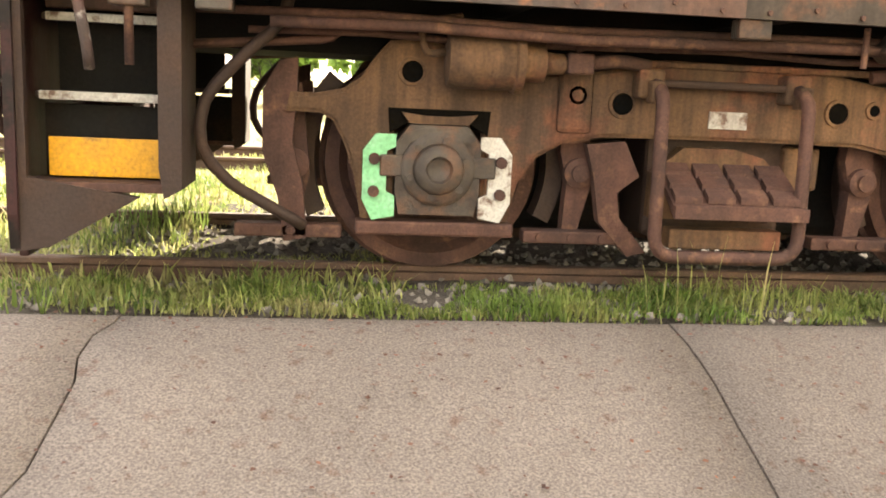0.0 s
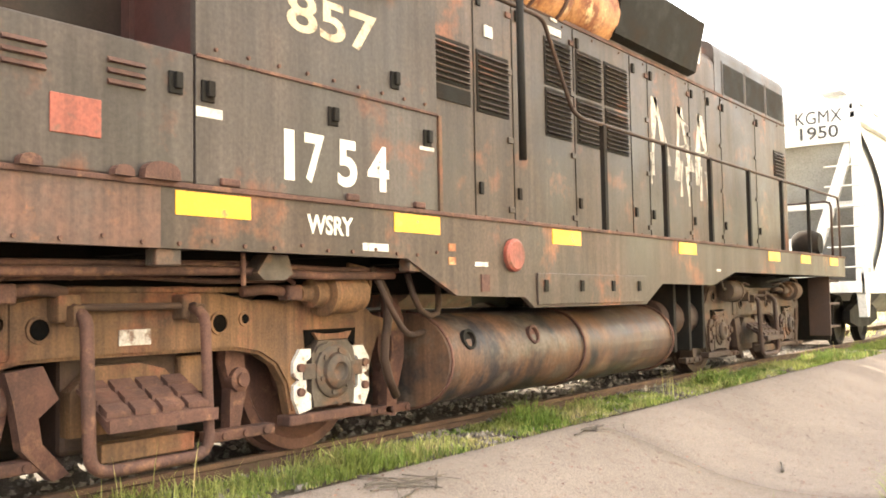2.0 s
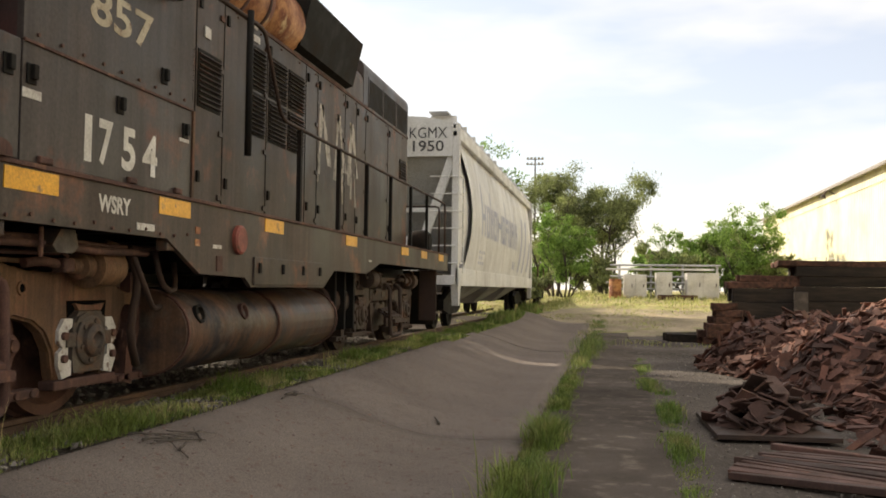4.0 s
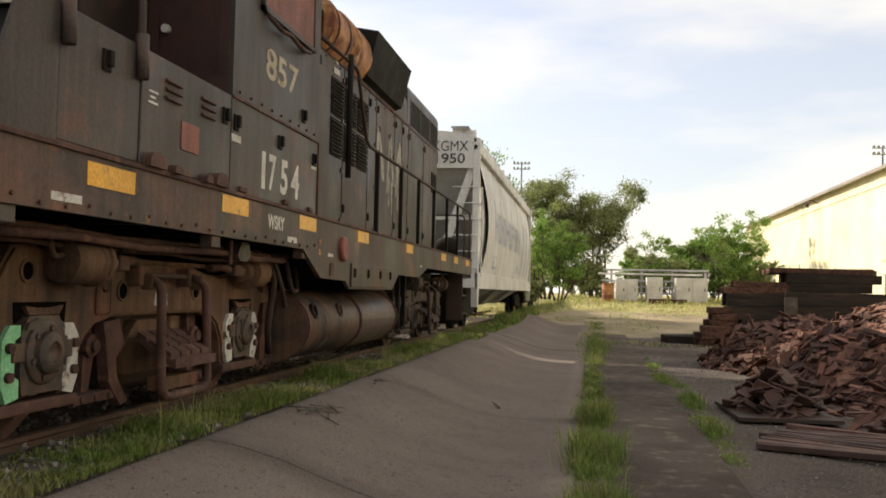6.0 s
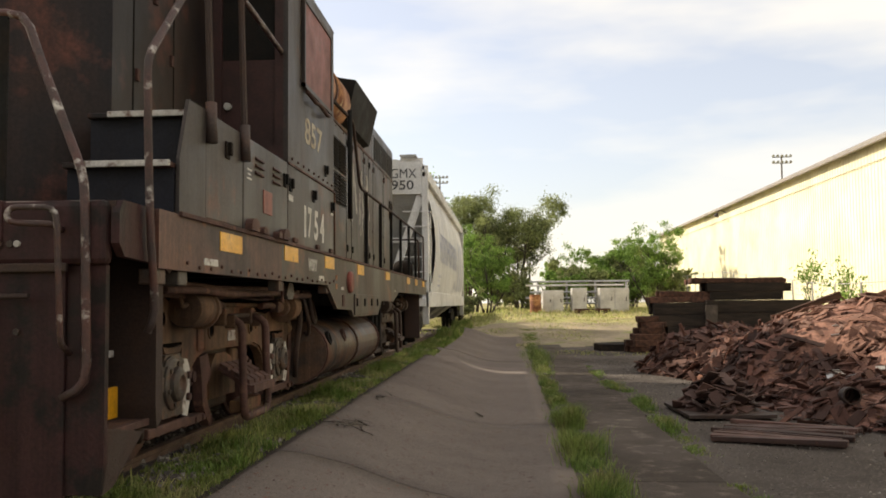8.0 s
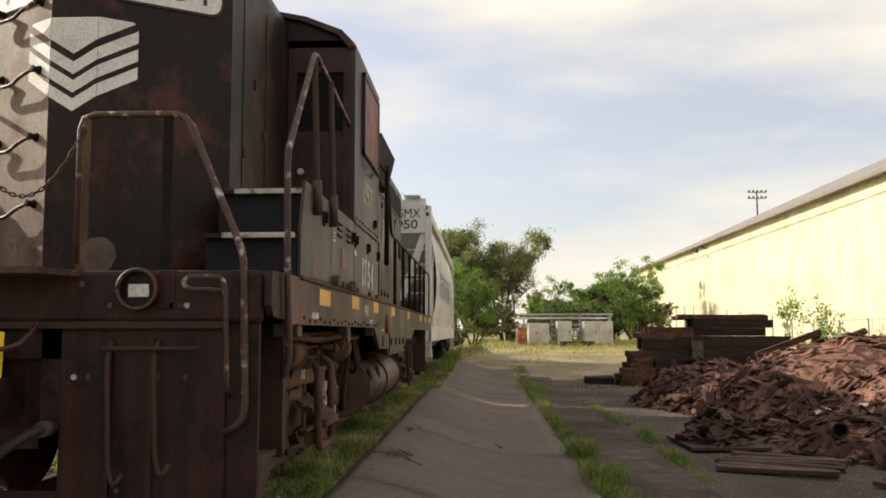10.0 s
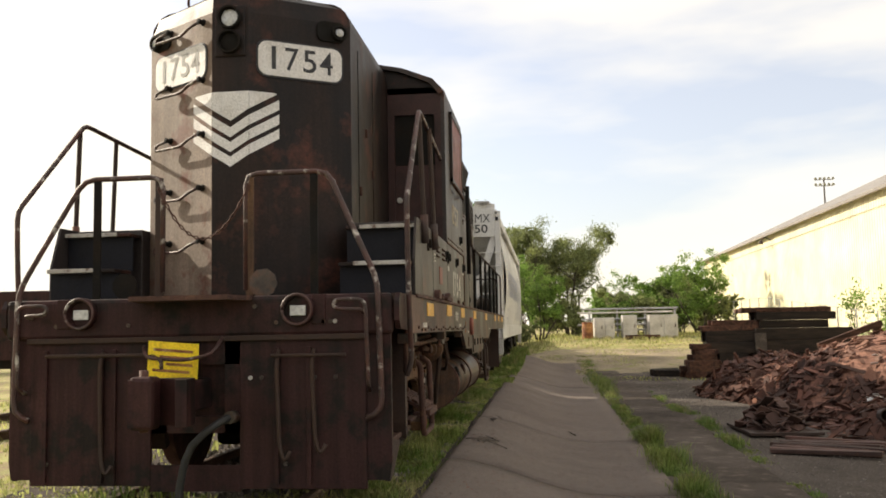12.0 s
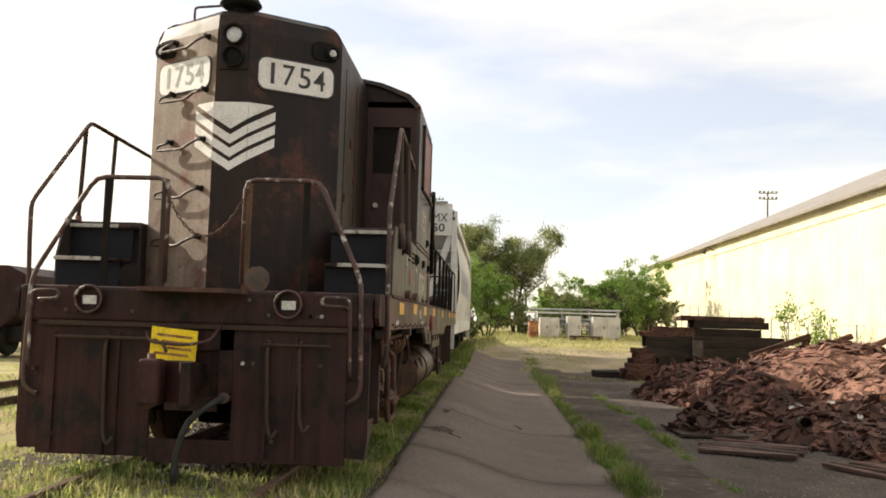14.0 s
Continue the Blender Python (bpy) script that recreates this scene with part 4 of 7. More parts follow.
    for digit, dx, w, bold in (("1", 0.0, 0.075, 0.03), ("7", 0.15, 0.155, 0.03), ("5", 0.41, 0.165, 0.03), ("4", 0.665, 0.195, 0.03)):
        words("painted_numeral", digit, at_side(0.575 + dx, -1.5525, 1.595), w, 0.275, "letter", loco, "white painted numeral", bold)
    words("painted_number", "857", at_side(0.6, -1.5525, 2.42), 0.74, 0.235, "creamletter", loco, "cream painted number", 0.02)
    words("painted_mark", "WSRY", at_side(0.74, -1.5525, 1.312), 0.37, 0.11, "letter", loco, "white stencilled letters", 0.035)


cab()


def long_hood():
    bm = B()
    prism_x(bm, rounded(HW, 4.12, 0.2), 1.94, 11.75)
    part("long_hood", bm, "paint", loco, "long dark engine hood with streaked paint")
    # door seams and latches
    for x in (2.5, 3.26, 3.85, 4.95, 6.2, 6.65, 7.85, 8.4, 8.92, 10.3):
        bm = B()
        box(bm, x - 0.006, x + 0.006, -HW - 0.005, -HW + 0.002, 1.52, 3.55)
        part("door_seam", bm, "black", loco)
        for z in (1.85, 3.42):
            bm = B()
            box(bm, x + 0.05, x + 0.1, -HW - 0.02, -HW, z - 0.05, z + 0.05, 0.004)
            part("door_latch", bm, "black", loco)
    bm = B()
    box(bm, 1.95, 11.74, -HW - 0.012, -HW + 0.002, 3.56, 3.6)
    part("hood_gutter", bm, "rust", loco)
    # louvred panels
    def louvres(x0, x1, z0, z1, n):
        bm = B()
        box(bm, x0 - 0.02, x1 + 0.02, -HW - 0.008, -HW + 0.004, z0 - 0.02, z1 + 0.02)
        pan = part("louvre_panel", bm, "black", loco, "louvred door panel")
        st = (z1 - z0) / n
        for k in range(n):
            bm = B()
            z = z0 + k * st
            prism_x(bm, [(-HW - 0.008, z + st * 0.2), (-HW - 0.034, z + st * 0.25), (-HW - 0.008, z + st * 0.75)], x0, x1)
            part("louvre", bm, "paint", pan)

    louvres(2.62, 3.18, 2.66, 2.98, 7)
    louvres(3.32, 3.76, 2.5, 2.98, 10)
    bm = B()
    box(bm, 2.7, 3.2, -HW - 0.012, -HW, 2.5, 2.62)
    part("mesh_grille", bm, "black", loco)
    for x0, x1 in ((4.42, 4.86), (5.02, 5.5), (5.62, 6.1)):
        louvres(x0, x1, 2.93, 3.34, 9)
        louvres(x0, x1, 2.45, 2.86, 9)
    louvres(2.9, 3.95, 3.66, 3.98, 10)
    louvres(11.15, 11.6, 2.75, 3.1, 7)
    # rear radiator openings
    for x0, x1 in ((9.05, 9.85), (9.95, 10.75), (10.85, 11.62)):
        bm = B()
        box(bm, x0 - 0.04, x1 + 0.04, -HW - 0.014, -HW, 3.57, 4.06, 0.004)
        pan = part("radiator_panel", bm, "paint", loco)
        bm = B()
        box(bm, x0, x1, -HW - 0.018, -HW - 0.01, 3.61, 4.03)
        part("radiator_mesh", bm, "black", pan, "black radiator mesh")
    # labels
    for x0, w, z, h in ((3.42, 0.12, 3.13, 0.1), (4.46, 0.25, 3.4, 0.07), (4.52, 0.12, 3.53, 0.06)):
        bm = B()
        box(bm, x0, x0 + w, -HW - 0.012, -HW, z, z + h)
        part("label_plate", bm, "white", loco, "small white label")
    # ghost of old lettering: worn, running strokes
    def stroke(x0, z0, x1, z1, w):
        bm = B()
        n = 6
        rows = []
        for k in range(n + 1):
            q = k / n
            ww = w * (0.75 + 0.35 * math.sin(5.1 * q + x0 * 7))
            rows.append([bm.verts.new((x0 + (x1 - x0) * q + e * ww / 2, -HW - 0.004, z0 + (z1 - z0) * q)) for e in (-1, 1)])
        for a, b in zip(rows, rows[1:]):
            bm.faces.new((a[0], a[1], b[1], b[0]))
        part("faded_stroke", bm, "ghost", loco, "faded white lettering stroke")

    for x in (6.72, 7.42, 8.05):
        stroke(x, 2.3, x + 0.1, 3.2, 0.16)
        stroke(x + 0.12, 3.2, x + 0.45, 2.45, 0.18)
        if x > 7:
            stroke(x + 0.12, 2.72, x + 0.36, 2.76, 0.2)
            stroke(x + 0.12, 2.12, x + 0.14, 2.55, 0.09)
            stroke(x + 0.36, 2.02, x + 0.3, 2.5, 0.1)
    stroke(7.45, 3.15, 7.75, 3.0, 0.08)
    stroke(6.7, 2.2, 6.7, 2.55, 0.05)
    # rust-orange roof drum and dark slanted hatch
    bm = B()
    cyl(bm, (3.95, -0.72, 3.86), (4.75, -0.72, 3.86), 0.36, 28)
    drum = part("roof_drum", bm, "orange", loco, "rust-orange air reservoir on the roof")
    for x in (4.1, 4.6):
        bm = B()
        cyl(bm, (x, -0.72, 3.86), (x + 0.05, -0.72, 3.86), 0.37, 28)
        part("drum_band", bm, "rust", drum)
    bm = B()
    cyl(bm, (4.75, -0.7, 3.9), (5.7, -0.7, 3.9), 0.38, 28)
    part("roof_drum", bm, "orange", loco, "rust-orange air reservoir on the roof")
    bm = B()
    prism_x(bm, [(-0.9, 3.62), (-1.02, 3.66), (-1.16, 4.24), (-0.6, 4.34), (0.6, 4.34), (1.16, 4.24), (1.02, 3.66), (0.9, 3.62)], 5.68, 7.86)
    part("roof_hatch", bm, "black", loco, "dark slanted roof hatch")
    bm = B()
    prism_x(bm, [(-0.9, 3.7), (-0.95, 4.1), (-0.5, 4.25), (0.5, 4.25), (0.95, 4.1), (0.9, 3.7)], 7.86, 8.25)
    part("roof_cowl", bm, "galv", loco)
    bm = B()
    prism_x(bm, rounded(0.925, 4.3, 0.16, 3.6), 8.75, 11.74)
    part("fan_hood", bm, "paint", loco, "raised rear fan housing")
    for x in (9.2, 10.2, 11.1):
        bm = B()
        cyl(bm, (x, 0, 4.28), (x, 0, 4.36), 0.42, 24)
        part("roof_fan", bm, "black", loco)


long_hood()


def rivets():
    """Bolt heads, hinges and brackets scattered as the panels have them."""
    bm = B()
    cyl(bm, (0, 0, 0), (0, -0.012, 0), 0.011, 8)
    head = bpy.data.meshes.new("bolt_head")
    bm.to_mesh(head)
    bm.free()
    head.materials.append(M["rust"])
    for k in range(22):
        part("bolt_head", head, "rust", loco, "", (-2.3 + 0.2 * k, -1.55, 1.225 if k % 3 else 1.245))
    for k in range(9):
        part("bolt_head", head, "rust", loco, "", (0.12 + 0.21 * k, -1.55, 2.2))
    for k in range(16):
        part("bolt_head", head, "rust", loco, "", (2.2 + 0.6 * k, -HW, 1.62))
        part("bolt_head", head, "rust", loco, "", (2.35 + 0.6 * k, -HW, 3.52))
    for z in (1.7, 2.3, 2.9, 3.4):
        for x in (2.45, 3.8, 4.92, 6.62, 7.82, 8.9, 10.28):
            bm = B()
            box(bm, x - 0.05, x + 0.03, -HW - 0.016, -HW, z - 0.025, z + 0.025, 0.004)
            part("hinge", bm, "rust" if (z * 10) % 2 < 1 else "paint", loco)
    # rusty brackets under the cab wall
    for x, w in ((0.2, 0.06), (1.72, 0.05), (1.1, 0.05)):
        bm = B()
        box(bm, x - w, x + w, -1.575, -1.55, 1.52, 1.56, 0.008)
        part("wall_bracket", bm, "rust", loco)


rivets()


def handrails():
    r = 0.019
    for s in (-1, 1):
        y = s * 1.5
        bm = B()
        tube(bm, bend([(1.95, y, 3.14), (3.3, y, 3.17), (3.42, y, 3.15), (3.85, y, 2.5), (4.0, y, 2.45), (12.4, y, 2.45), (12.45, y, 2.3), (12.45, y, 1.3)], 0.05), r)
        part("handrail", bm, "darkrust", loco, "long black handrail")
        for x in (4.4, 5.72, 6.93, 8.2, 9.5, 10.75):
            bm = B()
            box(bm, x - 0.028, x + 0.028, y - 0.022, y + 0.022, 1.3, 2.45, 0.004)
            part("handrail_post", bm, "black", loco)
        bm = B()
        cyl(bm, (3.02, s * 1.53, 1.98), (3.02, s * 1.53, 3.22), 0.03, 10)
        part("vent_pipe", bm, "black", loco)
        # rail that climbs from the steps to the cab
        bm = B()
        tube(bm, bend([(-2.76, s * 1.52, 0.88), (-2.76, s * 1.56, 0.98), (-2.84, s * 1.56, 1.4), (-2.88, s * 1.56, 1.9), (-2.89, s * 1.56, 2.22), (-1.93, s * 1.53, 3.11), (-1.85, s * 1.53, 3.13), (-0.02, s * 1.5, 3.05)], 0.07), 0.021)
        part("stair_handrail", bm, "flaked", loco, "rusty bent stair handrail with flaking paint")
        for x, zt in ((-1.97, 3.06), (-1.28, 3.1)):
            bm = B()
            cyl(bm, (x, s * 1.575, 1.98), (x, s * 1.54, zt), 0.022, 8)
            part("rail_stanchion", bm, "darkrust", loco)
            bm = B()
            cyl(bm, (x, s * 1.578, 1.96), (x, s * 1.57, 2.2), 0.034, 10)
            part("stanchion_socket", bm, "sill", loco)
        # front rail
        bm = B()
        tube(bm, bend([(-2.95, s * 0.33, 1.55), (-2.95, s * 0.33, 2.44), (-2.95, s * 0.97, 2.44), (-3.03, s * 1.12, 2.12), (-3.13, s * 1.36, 1.62), (-3.15, s * 1.38, 1.5), (-3.15, s * 1.4, 0.66), (-3.14, s * 1.28, 0.6)], 0.09), 0.021)
        part("front_handrail", bm, "flaked", loco, "rusty bent front handrail")
        for yy, mat in ((0.36, "truck" if s < 0 else "darkrust"), (0.86, "black")):
            bm = B()
            box(bm, -2.96, -2.94, s * yy - 0.03, s * yy + 0.03, 1.5, 2.43, 0.003)
            part("rail_stanchion", bm, mat, loco)
    # sagging chain across the gap in the front rail
    for k in range(25):
        a, b = k / 25, (k + 1) / 25
        def pt(q):
            return Vector((-2.97, 0.36 - 0.72 * q, 2.35 - 1.6 * q * (1 - q) * 1.0))
        bm = B()
        p, q = pt(a), pt(b)
        mid, d = (p + q) / 2, (q - p)
        side = Vector((1, 0, 0)) if k % 2 else d.normalized().cross(Vector((1, 0, 0)))
        ring = [mid + d * 0.62 * math.cos(t * math.pi / 4) + side * 0.011 * math.sin(t * math.pi / 4) for t in range(9)]
        tube(bm, ring, 0.0055, 5)
        part("chain_link", bm, "rust", loco)


handrails()

def front_end():
    # pilot plate in pieces round the coupler opening
    bm = B()
    box(bm, -3.12, -3.08, 0.34, 1.28, 0.12, 1.2, 0.006)
    part("pilot_plate", bm, "pilot", loco, "maroon rusty pilot plate")
    bm = B()
    box(bm, -3.12, -3.08, -1.28, -0.34, 0.1, 1.2, 0.006)
    part("pilot_plate", bm, "pilot", loco, "maroon rusty pilot plate")
    bm = B()
    box(bm, -3.115, -3.085, -0.34, 0.34, 0.08, 0.27)
    part("pilot_plate", bm, "pilot", loco, "lower bar of the pilot")
    bm = B()
    box(bm, -3.1, -3.0, -0.34, 0.34, 0.5, 0.62)
    box(bm, -3.1, -3.0, -0.34, -0.22, 0.5, 1.2)
    box(bm, -3.1, -3.0, 0.22, 0.34, 0.5, 1.2)
    box(bm, -3.1, -3.0, -0.34, 0.34, 1.0, 1.2)
    box(bm, -3.04, -3.0, -0.34, 0.34, 0.53, 1.2)
    part("draft_pocket", bm, "pilot", loco)
    bm = B()
    box(bm, -3.14, -3.06, -1.48, 1.48, 1.2, 1.5, 0.03)
    part("end_beam", bm, "pilot", loco, "maroon end beam")
    bm = B()
    box(bm, -3.16, -3.13, -1.3, 1.3, 1.17, 1.21, 0.006)
    part("beam_lip", bm, "darkrust", loco)
    bm = B()
    prism_z(bm, [(-3.1, 0.45), (-3.46, 0.36), (-3.46, -0.36), (-3.1, -0.45)], 1.465, 1.5)
    part("footboard", bm, "rust", loco, "worn ledge over the coupler")
    # ribs, bolts, patches
    for y in (0.72, 0.62, -0.62, -0.86, 1.16):
        bm = B()
        box(bm, -3.145, -3.12, y - 0.018, y + 0.018, 0.14, 1.12, 0.004)
        part("pilot_rib", bm, "pilot", loco)
    for i in range(26):
        y, z = rnd.uniform(-1.2, 1.2), rnd.choice([0.28, 0.9, 1.06, 1.12, 1.3, 1.42])
        if abs(y) < 0.38:
            continue
        bm = B()
        cyl(bm, (-3.135 if z < 1.2 else -3.15, y, z), (-3.1, y, z), 0.016, 8)
        part("bolt", bm, "grey" if i % 4 else "white", loco)
    # round lamps in collars
    for y in (0.87, -0.79):
        bm = B()
        lathe(bm, (-3.14, y, 1.39), (-1, 0, 0), [(0, 0.12), (0.05, 0.12), (0.055, 0.095), (0.012, 0.09), (0.012, 0.0)], 24)
        col = part("lamp_collar", bm, "pilot", loco, "round marker lamp collar")
        bm = B()
        tube(bm, [(-3.196, y + 0.11 * math.cos(a * math.pi / 12), 1.39 + 0.11 * math.sin(a * math.pi / 12)) for a in range(25)], 0.011, 6)
        part("lamp_rim", bm, "flaked", col, "pale worn lamp rim")
        bm = B()
        box(bm, -3.17, -3.152, y - 0.06, y + 0.06, 1.345, 1.42, 0.006)
        part("lamp_element", bm, "lens", col)
        bm = B()
        box(bm, -3.15, -3.1, y + (0.1 if y > 0 else -0.2), y + (0.2 if y > 0 else -0.1), 1.28, 1.5, 0.006)
        part("lamp_bracket", bm, "pilot", loco)
    bm = B()
    lathe(bm, (-2.97, -0.47, 1.6), (-1, 0, 0), [(0, 0.11), (0.012, 0.11), (0.016, 0.0)], 9)
    part("reflector_disc", bm, "grey", loco, "worn grey round disc")
    bm = B()
    lathe(bm, (-2.97, 0.62, 1.6), (-1, 0, 0), [(0, 0.1), (0.012, 0.1), (0.016, 0.0)], 12)
    part("reflector_disc", bm, "black", loco)
    # coupler
    bm = B()
    box(bm, -3.6, -2.9, -0.1, 0.1, 0.68, 0.9, 0.02)
    shank = part("coupler", bm, "pilot", loco, "rusty knuckle coupler")
    bm = B()
    prism_z(bm, [(-3.55, -0.12), (-3.62, -0.2), (-3.82, -0.22), (-3.86, -0.16), (-3.72, -0.1), (-3.68, 0.02), (-3.74, 0.1), (-3.84, 0.1), (-3.88, 0.16), (-3.7, 0.2), (-3.55, 0.14)], 0.62, 0.93)
    part("knuckle", bm, "pilot", shank)
    bm = B()
    box(bm, -3.86, -3.7, 0.0, 0.17, 0.6, 0.95, 0.03)
    part("knuckle_face", bm, "pilot", shank)
    bm = B()
    cyl(bm, (-3.76, 0.1, 0.58), (-3.76, 0.1, 0.99), 0.03, 10)
    part("knuckle_pin", bm, "rust", shank)
    # uncoupling lever
    bm = B()
    tube(bm, bend([(-3.2, 1.12, 1.08), (-3.22, 0.3, 1.08), (-3.35, 0.16, 1.04), (-3.6, 0.05, 1.0)], 0.05), 0.014)
    part("uncoupling_lever", bm, "darkrust", loco)
    bm = B()
    tube(bm, bend([(-3.2, 0.36, 1.14), (-3.3, 0.3, 1.06), (-3.34, 0.0, 1.04), (-3.3, -0.2, 1.08), (-3.2, -0.24, 1.2)], 0.06), 0.014)
    part("cut_lever_loop", bm, "flaked", loco)
    bm = B()
    tube(bm, bend([(-3.2, -0.6, 1.06), (-3.2, -1.15, 1.06)], 0.05), 0.013)
    part("uncoupling_lever", bm, "darkrust", loco)
    # hoses
    bm = B()
    tube(bm, bend([(-3.1, -0.3, 0.62), (-3.3, -0.28, 0.62), (-3.38, -0.06, 0.45), (-3.36, 0.02, 0.15), (-3.35, 0.03, -0.06)], 0.12), 0.028, 10)
    part("brake_hose", bm, "rubber", loco, "black rubber brake hose")
    bm = B()
    cyl(bm, (-3.12, -0.3, 0.62), (-3.22, -0.29, 0.62), 0.045, 12)
    part("hose_fitting", bm, "grey", loco)
    for y, z0 in ((0.7, 0.2), (-0.64, 0.3), (-0.9, 0.35)):
        bm = B()
        tube(bm, bend([(-3.14, y, 1.1), (-3.2, y, 1.0), (-3.2, y - 0.02, z0 + 0.12), (-3.22, y - 0.06, z0), (-3.2, y - 0.1, z0 + 0.08)], 0.05), 0.016)
        part("train_line_hose", bm, "darkrust", loco)
    # yellow sign hung over the coupler
    top = pose(-3.24, 0.12, 1.03, 0, -6, 0)
    bm = B()
    box(bm, -0.003, 0.003, -0.19, 0.19, -0.14, 0.14, 0.0, top @ pose(0, 0, 0, 5, 0, 0))
    sign = part("hanging_sign", bm, "tag", loco, "yellow plastic warning sign")
    for k in range(4):
        bm = B()
        box(bm, -0.006, -0.004, -0.15 + 0.02 * (k % 2), 0.15 - 0.05 * (k % 3), 0.07 - 0.05 * k, 0.09 - 0.05 * k, 0.0, top @ pose(0, 0, 0, 5, 0, 0))
        part("sign_line", bm, "orange", sign)
    # looped grab irons on the corners
    for s in (-1, 1):
        bm = B()
        tube(bm, bend([(-3.13, s * 1.27, 1.36), (-3.24, s * 1.27, 1.38), (-3.27, s * 1.1, 1.385), (-3.27, s * 1.075, 1.42), (-3.27, s * 1.1, 1.455), (-3.27, s * 1.29, 1.45), (-3.27, s * 1.31, 1.4), (-3.24, s * 1.32, 0.85), (-3.13, s * 1.31, 0.8)], 0.035), 0.014)
        part("corner_grab_iron", bm, "flaked", loco, "looped corner grab iron")

    # corner steps
    for s in (-1, 1):
        for x0, x1, z, yo in ((-3.05, -2.52, 1.1, 1.12), (-3.05, -2.52, 0.78, 1.24), (-3.06, -2.49, 0.43, 1.42)):
            bm = B()
            box(bm, x0, x1, s * (yo - 0.26), s * yo, z - 0.03, z, 0.006)
            st = part("step_tread", bm, "darkrust" if z > 0.5 else "rust", loco)
            bm = B()
            box(bm, x0 + 0.02, x1 - 0.02, s * (yo - 0.008), s * (yo + 0.015), z - 0.032, z + 0.004, 0.004)
            part("step_nosing", bm, "white" if z > 0.5 else "rust", st, "worn white step edge" if z > 0.5 else "")
            bm = B()
            box(bm, x0 + 0.03, x1 - 0.03, s * (yo - 0.26), s * (yo - 0.245), z, z + 0.3)
            part("step_back", bm, "black", st)
        bm = B()
        box(bm, -2.99, -2.54, s * 1.26, s * 1.28, 0.44, 0.6, 0.004)
        part("step_riser", bm, "yellow", loco, "orange-yellow step riser")
        bm = B()
        prism_y(bm, [(-2.52, 1.5), (-2.43, 1.5), (-2.43, 0.42), (-2.5, 0.38), (-2.52, 0.5)], s * 1.47, s * 1.1)
        part("step_side", bm, "darkrust", loco)
        bm = B()
        prism_y(bm, [(-3.08, 1.5), (-3.03, 1.5), (-3.03, 0.45), (-2.6, 0.38), (-2.95, 0.17), (-3.08, 0.15)], s * 1.44, s * 1.4)
        part("step_side", bm, "darkrust", loco)
        bm = B()
        prism_x(bm, [(s * 1.28, 0.16), (s * 1.44, 0.16), (s * 1.46, 0.3), (s * 1.46, 1.2), (s * 1.4, 1.26), (s * 1.28, 1.26)], -3.1, -3.06)
        part("step_shield", bm, "pilot", loco)
        bm = B()
        box(bm, -3.05, -2.5, s * 1.04, s * 1.07, 1.12, 1.499, 0.01)
        part("platform_edge", bm, "sill", loco)
        bm = B()
        prism_y(bm, [(-3.06, 1.24), (-3.12, 1.3), (-3.12, 1.44), (-3.08, 1.5), (-2.42, 1.5), (-2.42, 1.22), (-2.5, 1.18), (-2.6, 1.22)], s * 1.53, s * 1.49)
        part("platform_fascia", bm, "pilot", loco, "maroon fascia with a rounded corner over the steps")
    bm = B()
    tube(bm, [(-2.62, -1.49, 0.9), (-2.62, -1.5, 1.5)], 0.018)
    part("step_grab", bm, "rust", loco)


front_end()


def rear_end():
    for s in (-1, 1):
        bm = B()
        box(bm, 12.46, 12.5, s * 0.34, s * 1.3, 0.2, 1.2)
        part("rear_pilot_plate", bm, "black", loco)
        bm = B()
        for z in (0.45, 0.8, 1.15):
            box(bm, 11.9, 12.45, s * 1.15, s * 1.46, z - 0.03, z)
        box(bm, 11.86, 11.9, s * 1.15, s * 1.46, 0.3, 1.2)
        part("rear_steps", bm, "darkrust", loco)
    for s in (-1, 1):
        bm = B()
        tube(bm, bend([(12.4, s * 1.4, 1.5), (12.4, s * 1.4, 2.4), (12.4, s * 0.4, 2.4), (12.4, s * 0.4, 1.5)], 0.08), 0.02)
        part("rear_handrail", bm, "darkrust", loco)
    bm = B()
    box(bm, 12.4, 13.25, -0.1, 0.1, 0.65, 0.9, 0.02)
    box(bm, 13.1, 13.4, -0.18, 0.18, 0.6, 0.95, 0.03)
    part("coupler", bm, "darkrust", loco)
    bm = B()
    lathe(bm, (12.1, -1.1, 1.72), (0, 1, 0), [(-0.2, 0.0), (-0.2, 0.16), (-0.1, 0.22), (0.1, 0.22), (0.2, 0.16), (0.2, 0)], 16)
    part("brake_wheel_drum", bm, "black", loco)


rear_end()


def arc(cx, cz, r, a0, a1, n):
    return [(cx + r * math.cos(radians(a0 + (a1 - a0) * i / n)), cz + r * math.sin(radians(a0 + (a1 - a0) * i / n))) for i in range(n + 1)]


